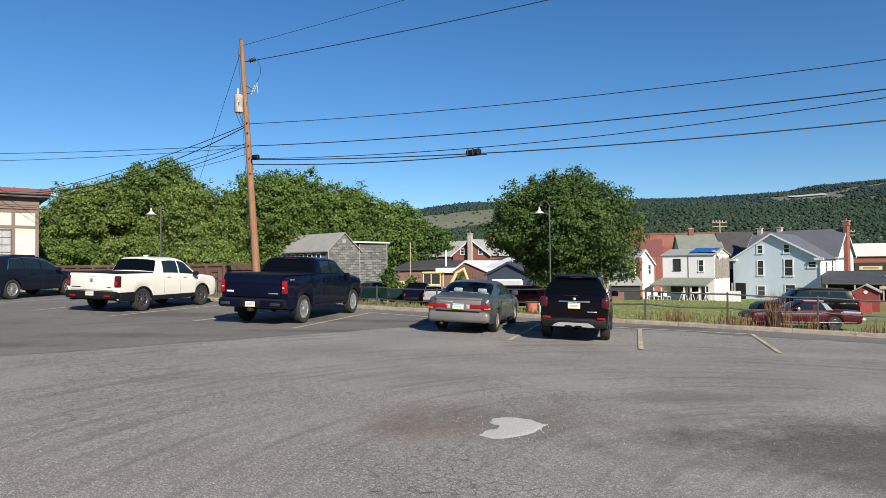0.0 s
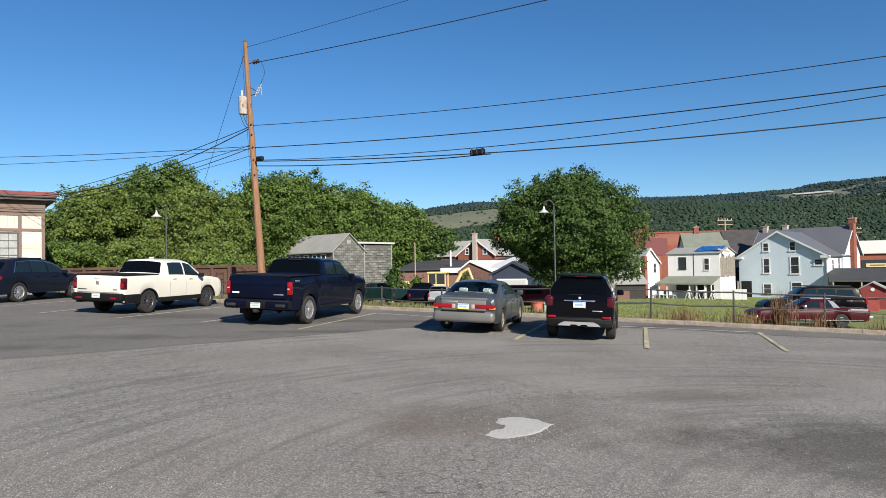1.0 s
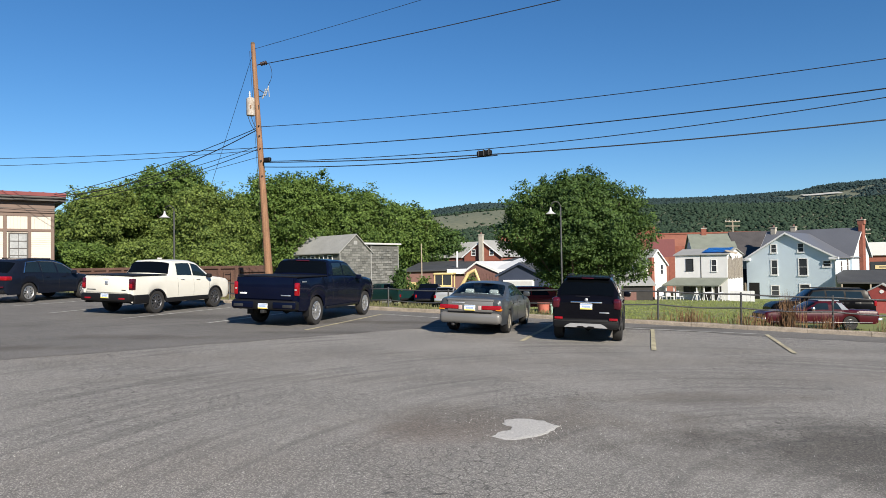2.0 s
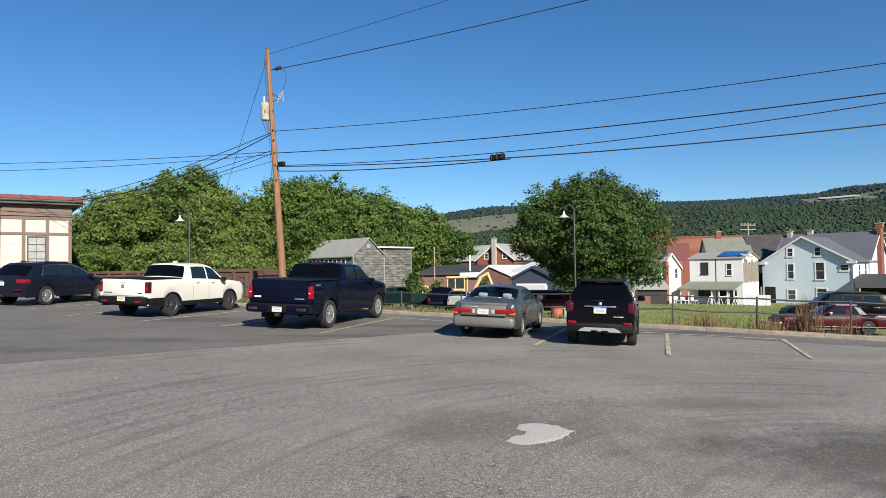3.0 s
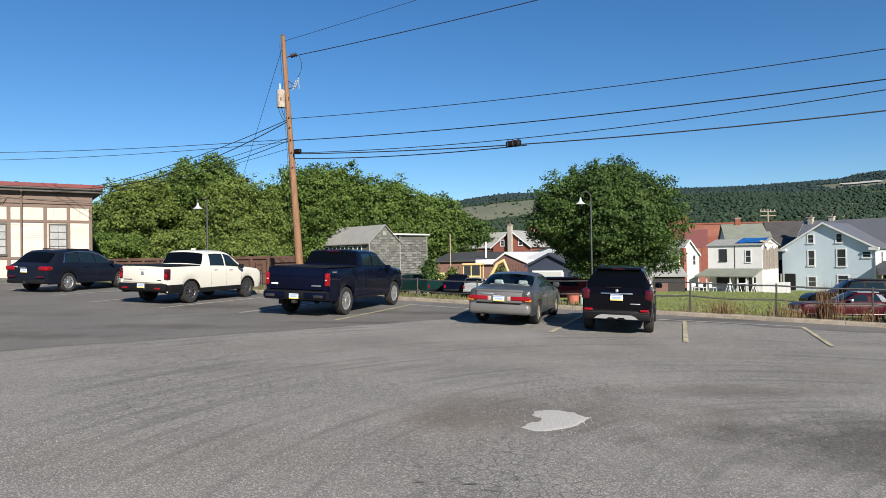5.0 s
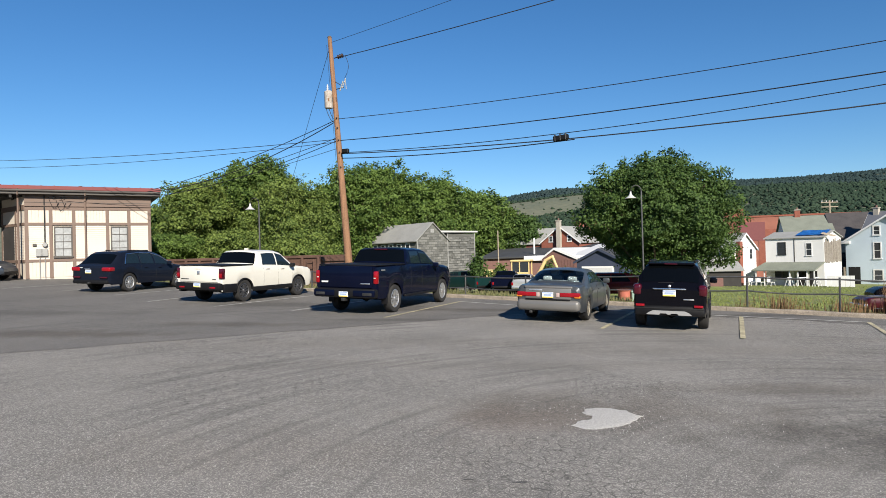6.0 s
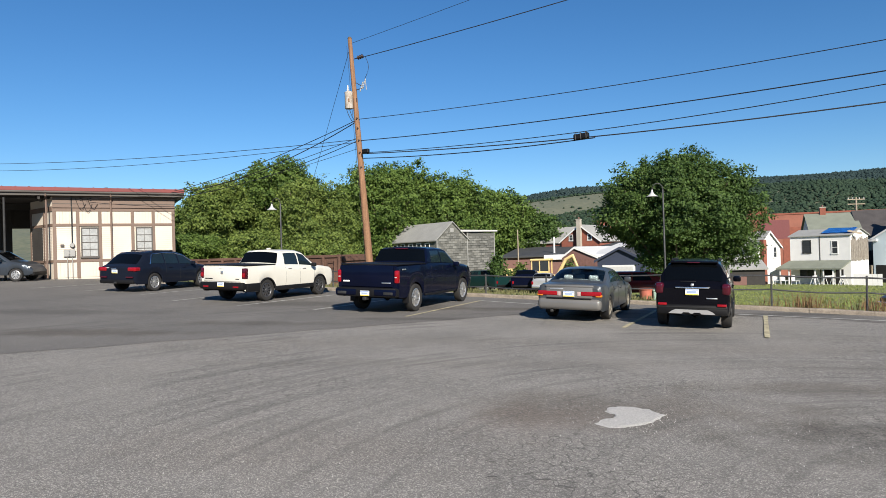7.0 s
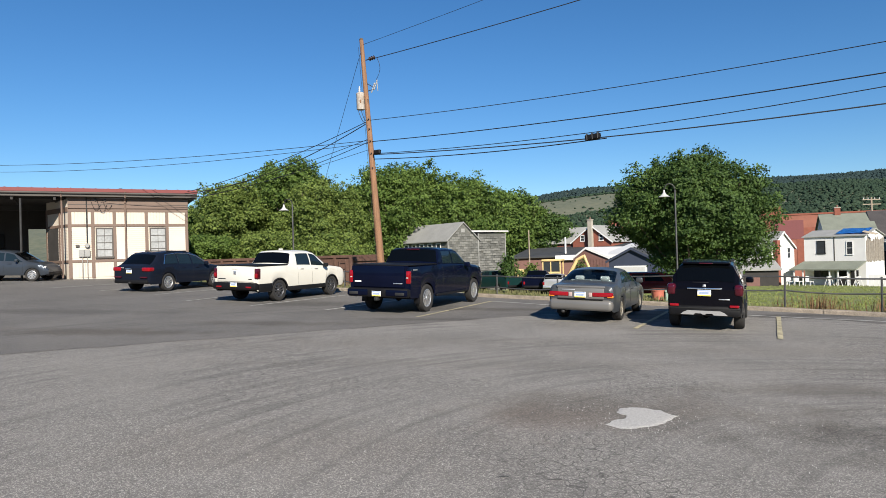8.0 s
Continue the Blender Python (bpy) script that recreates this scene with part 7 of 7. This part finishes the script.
# maroon two-door with a grey vinyl roof, nose to the left
v, sh, r0 = vehicle("coupe_car", "old maroon two-door car with a grey vinyl roof", "car", (18.6, 31.8), -84, K_COUPE, 1.25, 2.75, 1.5, 0.335, 0.18, 0.30, P_maroon, 10, M_alloy_dark, sides=(((1.62, 2.02), (1.78, 2.02), 0.1, 0.84), ((2.2, 3.2), (2.18, 2.66), 0.08, 0.86)), rear=(1.27, 1.55, 0.9, 0.92), front=(3.25, 2.72, 0.94, 0.9), zf=yard_z_at, group=YG, mirror=(2.95, 0.98, M_chrome), seam=((2.12, 0.4, 0.9), (3.3, 0.4, 0.88)))
block(v, "vinyl_roof", M_vinyl, -0.60, 0.60, r0 + 1.6, r0 + 2.55, 1.345, 1.405, 0.03, False, "grey vinyl roof")
for s in (-1, 1):
    part("vinyl_side", skin(side_grid(sh, [1.30 - 1.25, 1.62 - 1.25], [1.55 - 1.25, 1.78 - 1.25], 0.05, 0.97, s), 0.012), M_vinyl, v)
block(v, "rear_bumper", M_chrome, -0.9, 0.9, r0 - 0.14, r0 + 0.06, 0.42, 0.58, 0.03, False, "chrome rear bumper")
block(v, "front_bumper", M_chrome, -0.9, 0.9, r0 + 5.02, r0 + 5.2, 0.40, 0.55, 0.03, False, "chrome front bumper")
block(v, "tail_light", M_tail, 0.30, 0.84, r0 - 0.03, r0 + 0.04, 0.64, 0.80, 0.01)
block(v, "side_trim", M_alloy_dark, 0.90, 0.93, r0 + 0.3, r0 + 4.8, 0.345, 0.385, 0.008)
# black long SUV behind it
v, sh, r0 = vehicle("large_suv", "long black SUV with roof rails on the grass", "car", (22.6, 38.2), -80, K_BOX, 1.2, 3.2, 1.6, 0.38, 0.22, 0.36, P_faded, 6, M_alloy, sides=(((0.6, 1.5), (0.7, 1.5), 0.1, 0.84), ((1.6, 2.5), (1.6, 2.5), 0.08, 0.86), ((2.6, 3.7), (2.6, 3.2), 0.08, 0.86)), rear=(0.15, 0.36, 0.9, 0.92), front=(3.9, 3.25, 0.94, 0.9), zf=yard_z_at, group=YG, mirror=(3.5, 1.25, P_faded))
block(v, "roof_rail", M_plastic, 0.62, 0.66, r0 + 0.7, r0 + 3.0, 1.86, 1.93, 0.012)
block(v, "tail_light", M_tail, 0.86, 0.98, r0 - 0.03, r0 + 0.1, 0.9, 1.2, 0.02)
# red short SUV and its neighbour near the lamp post
for (x, y, hdg, pt, ks, lab) in ((6.0, 47.5, 84, P_red, K_BOX, "faded red old SUV parked behind the fence"), (9.9, 49.0, 84, P_red, K_SHORT, "faded red old truck behind the crossover")):
    v, sh, r0 = vehicle("old_suv", lab, "car", (x - 1.2, y), hdg, ks, 0.9, 2.5, 1.45, 0.36, 0.2, 0.38, pt, 6, M_alloy_dark, sides=(((0.55, 1.35), (0.6, 1.35), 0.1, 0.84), ((1.45, 2.75), (1.45, 2.4), 0.08, 0.86)), rear=(0.14, 0.31, 0.9, 0.92), front=(2.9, 2.45, 0.94, 0.9), zf=yard_z_at, group=YG)
    block(v, "rear_bumper", M_alloy, -0.85, 0.85, r0 - 0.1, r0 + 0.05, 0.45, 0.6, 0.03, False)
# green pickup, black pickup and pale SUV farther off
for (x, y, hdg, pt, ks, lab, cat_, ro_, wb_) in ((-5.2, 58.0, -48, P_green, K_PICKUP, "dark green old pickup truck in the yard", "pickup truck", 1.2, 3.74), (-2.5, 57.0, 6, P_navy, K_PICKUP, "dark old pickup truck in the yard", "pickup truck", 1.2, 3.74), (-0.85, 55.2, 6, P_silver, K_SHORT, "pale grey boxy old SUV in the yard", "car", 0.9, 2.5), (0.7, 63.0, 60, P_black, K_CREW, "black old pickup truck in the yard", "pickup truck", 1.17, 3.18)):
    crew = ks is not K_SHORT
    v, sh, r0 = vehicle("old_pickup" if crew else "old_suv", lab, cat_, (x, y), hdg, ks, ro_, wb_, 1.6, 0.38, 0.2, 0.4, pt, 6, M_alloy, sides=(((2.4, 3.05), (2.42, 3.02), 0.06, 0.86), ((3.15, 4.1), (3.12, 3.5), 0.06, 0.86)) if crew else (((0.55, 1.35), (0.6, 1.35), 0.1, 0.84), ((1.45, 2.75), (1.45, 2.4), 0.08, 0.86)), rear=(2.04, 2.18, 0.9, 0.92) if ks is K_PICKUP else ((1.86, 2.1, 0.86, 0.9) if crew else (0.14, 0.31, 0.9, 0.92)), zf=yard_z_at, group=YG)
    block(v, "rear_bumper", M_alloy if not crew else M_plastic, -0.85, 0.85, r0 - 0.1, r0 + 0.05, 0.48, 0.66, 0.03, False)
    block(v, "tail_light", M_tail, 0.72, 0.86, r0 - 0.04, r0 + 0.05, 0.75, 1.0, 0.02)

# yellow excavator, half hidden
M_yel = mat("yellow_machine_paint", (0.60, 0.46, 0.21), 0.5, 0.2, 2, 20, 0.1)
ex = thing("excavator", "yellow tracked excavator with a glazed cab, half hidden in the yard", "excavator", pose(-0.9, 67.5, -2.35, 0, 0, -12))
part("counterweight", bevel(new_box(-4.0, -2.1, -1.2, 1.2, 1.1, 2.4), 0.12, 2), M_yel, ex)
part("deck", bevel(new_box(-2.2, 1.6, -1.3, 1.3, 1.0, 1.7), 0.05, 1), M_yel, ex)
for a in (-1.0, -0.2, 0.75):
    for b in (-1.3, 0.1):
        part("cab_post", new_box(a, a + 0.1, b, b + 0.1, 1.7, 3.15), M_yel, ex)
part("cab_roof", bevel(new_box(-1.1, 0.95, -1.4, 0.3, 3.15, 3.35), 0.05, 1), M_yel, ex)
for a, b in ((-0.9, -0.2), (-0.1, 0.75)):
    part("cab_window", new_box(a, b, -1.27, -1.25, 2.1, 3.12), M_pane, ex)
part("cab_panel", new_box(-0.95, 0.8, -1.28, -1.24, 1.7, 2.1), M_yel, ex)
part("boom", tube(bmesh.new(), [(1.5, -0.3, 1.7), (2.3, -0.3, 3.2), (3.0, -0.3, 3.6)], [0.19, 0.17, 0.14], 8), M_yel, ex)
part("stick", tube(bmesh.new(), [(3.0, -0.3, 3.7), (3.5, -0.3, 2.4), (3.4, -0.3, 1.3)], [0.14, 0.13, 0.10], 8), M_yel, ex)
part("bucket", bevel(new_box(2.9, 3.7, -0.75, 0.15, 0.8, 1.4), 0.1, 2), M_rust, ex)
for b in (-1.3, 0.7):
    part("track_belt", bevel(new_box(-2.2, 1.8, b, b + 0.6, 0.0, 0.9), 0.3, 3), M_under, ex)

# tub and trough by the fence
tb = thing("planter_tub", "terracotta-coloured plastic tub by the fence", "tub", pose(3.42, 25.5, land_z(3.42, 25.5)), "tubs by the fence")
M_terra = mat("terracotta_plastic", (0.42, 0.13, 0.09), 0.6, 0.15)
part("tub", tube(bmesh.new(), [(0, 0, 0), (0, 0, 0.36)], [0.20, 0.25], 16), M_terra, tb, smooth=40)
part("rim", tube(bmesh.new(), [(0, 0, 0.35), (0, 0, 0.41)], 0.27, 16), M_terra, tb, smooth=40)
tb = thing("planter_trough", "grey-green square plastic trough by the fence", "tub", pose(3.93, 25.6, land_z(3.93, 25.6), 0, 0, 12), "tubs by the fence")
M_trough = mat("grey_green_plastic", (0.20, 0.29, 0.24), 0.6, 0.15)
part("trough", bevel(new_box(-0.30, 0.30, -0.2, 0.2, 0, 0.42), 0.03, 2), M_trough, tb)
part("rim", bevel(new_box(-0.33, 0.33, -0.23, 0.23, 0.40, 0.47), 0.02, 1), M_trough, tb)
# pale board fence behind the yard vehicles
yf = thing("board_fence", "low weathered pale board fence in the yard", "fence", pose(-3.4, 62.5, 0, 0, 0, -6))
for i in range(16):
    part("board", new_box(i * 0.2, i * 0.2 + 0.185, 0, 0.03, -2.3, -0.75 - 0.06 * ((i * 7) % 3)), M_concrete, yf)
part("rail", new_box(0, 3.2, 0.03, 0.07, -1.2, -1.1), M_wood_old, yf)


# ---- lamp posts with bell shades ----
def lamp_post(x, y, top, label):
    z = land_z(x, y)
    lp = thing("lamp_post", label, "street lamp", pose(x, y, z), "bell-shaded lamp posts")
    h = top - z
    part("post", tube(bmesh.new(), [(0, 0, -0.2), (0, 0, 1.0), (0, 0, 1.02), (0, 0, h - 0.3)], [0.075, 0.07, 0.05, 0.038], 12), M_galv, lp, smooth=40)
    arc = [(-0.24 + 0.24 * math.cos(t), 0, h - 0.3 + 0.3 * math.sin(t)) for t in (math.pi * i / 10 for i in range(11))]
    part("goose_neck", tube(bmesh.new(), arc, 0.028, 8), M_dark_steel, lp, smooth=40)
    c = (-0.48, 0, h - 0.3)
    shade = part("shade", tube(bmesh.new(), [(c[0], 0, c[2] + dz) for dz in (0.02, -0.08, -0.16, -0.23, -0.28, -0.30)], [0.035, 0.05, 0.085, 0.16, 0.24, 0.26], 20, False), M_enamel, lp, "white enamelled bell shade", smooth=50)
    part("bulb", tube(bmesh.new(), [(c[0], 0, c[2] + dz) for dz in (-0.2, -0.25, -0.31)], [0.04, 0.07, 0.03], 10), M_clear, shade)


lamp_post(5.12, 31.4, 4.75, "tall dark lamp post with a white bell shade beside the maple")
lamp_post(-14.1, 32.4, 4.98, "dark lamp post with a white bell shade before the trees")

# utility poles down in the town
for x, y, top, arms in ((45.0, 106.0, 8.4, True), (-3.4, 66.0, 4.0, False), (69.0, 118.0, 7.0, True), (76, 122.0, 7.4, True)):
    z = yard_z(x, y)
    tp = thing("utility_pole", "bare weathered utility pole in the town", "utility pole", pose(x, y, z, 0, 0, 12), "town utility poles")
    part("shaft", tube(bmesh.new(), [(0, 0, 0), (0, 0, top - z)], [0.18, 0.12] if arms else [0.075, 0.06], 8), M_wood_old, tp)
    if arms:
        for d in (0.25, 0.95):
            part("crossarm", new_box(-1.35, 1.35, -0.06, 0.06, top - z - d - 0.12, top - z - d), M_wood_old, tp)
        for q in (-1.2, -0.5, 0.5, 1.2):
            part("insulator", tube(bmesh.new(), [(q, 0, top - z - 0.25), (q, 0, top - z - 0.02)], 0.06, 6), M_tank, tp)

# splice case on the telephone cable
sp = thing("splice_case", "black cable splice case hung on the telephone cable", "splice case", pose(1.12, 23.5, 5.80, 0, -3, -25.5))
part("case", bevel(new_box(-0.28, 0.28, -0.09, 0.09, -0.10, 0.09), 0.035, 2), M_plastic, sp)
for q in (-0.2, 0.0, 0.2):
    part("strap", bevel(new_box(q - 0.02, q + 0.02, -0.1, 0.1, -0.11, 0.12), 0.01, 1), M_dark_steel, sp)
sp2 = thing("cable_box", "black cable box on the pole", "cable box", pose(-8.0, 27.7, 6.42, 0, 0, -20))
part("case", bevel(new_box(-0.17, 0.17, -0.08, 0.08, -0.09, 0.09), 0.03, 1), M_plastic, sp2)


# ---- weeds and grass along the fence ----
rng = np.random.default_rng(31)


def tufts(name, label, pts, blades, h0, h1, w, material, lean=0.35):
    vs, fs = [], []
    for px, py, pz in pts:
        for _ in range(blades):
            a = rng.uniform(0, 2 * math.pi)
            q = rng.normal(size=2) * 0.12
            h = rng.uniform(h0, h1)
            d = np.array((math.cos(a), math.sin(a)))
            o = rng.normal(size=2) * lean * h * 0.5
            n = len(vs)
            x0, y0 = px + q[0], py + q[1]
            vs += [(x0 - d[0] * w, y0 - d[1] * w, pz - 0.03), (x0 + d[0] * w, y0 + d[1] * w, pz - 0.03), (x0 + o[0] * 0.5 + d[0] * w * 0.8, y0 + o[1] * 0.5 + d[1] * w * 0.8, pz + h * 0.6), (x0 + o[0] * 0.5 - d[0] * w * 0.8, y0 + o[1] * 0.5 - d[1] * w * 0.8, pz + h * 0.6), (x0 + o[0], y0 + o[1], pz + h)]
            fs += [(n, n + 1, n + 2, n + 3), (n + 3, n + 2, n + 4)]
    return tagged(raw(name, vs, fs, material), label, "weeds", kind="stuff")


dry = []
for cx, spread_, k in ((7.3, 0.25, 10), (8.2, 0.6, 6), (9.2, 0.25, 12), (9.6, 0.5, 6), (11.1, 0.2, 8), (12.9, 0.4, 14), (14.6, 0.5, 10), (16.4, 0.7, 10), (6.4, 0.3, 4)):
    for _ in range(k):
        x = cx + rng.normal() * spread_
        o = rng.uniform(0.6, 1.6)
        p = kerb_point(x, o, 0.04 if o < 1 else -0.1)
        dry.append(p)
tufts("dry_weeds", "tall dry brown weeds along the fence", dry, 14, 0.25, 0.65, 0.007, M_dry, 0.3)
tufts("tall_dry_weeds", "tall reddish-brown dry weeds by the fence", [kerb_point(10.15 + 0.13 * rng.normal(), 1.0 + 0.2 * rng.normal(), 0.0) for _ in range(9)], 22, 0.6, 1.35, 0.007, M_dry, 0.22)
edge = [kerb_point(rng.uniform(-24, 24), rng.uniform(0.22, 3.2), 0.03) for _ in range(2200)]
edge = [(x, y, min(z, land_z(x, y) + 0.06)) for x, y, z in edge]
tufts("verge_grass", "short rough grass along the kerb", edge, 6, 0.05, 0.17, 0.008, M_verge_blade)
lawn = []
for _ in range(3600):
    y = rng.uniform(36, 74)
    x = rng.uniform(0.03, 0.62) * y
    lawn.append((x, y, land_z(x, y)))
tufts("lawn_grass", "sunlit green lawn grass in the yards", lawn, 7, 0.04, 0.10, 0.02, M_blade)
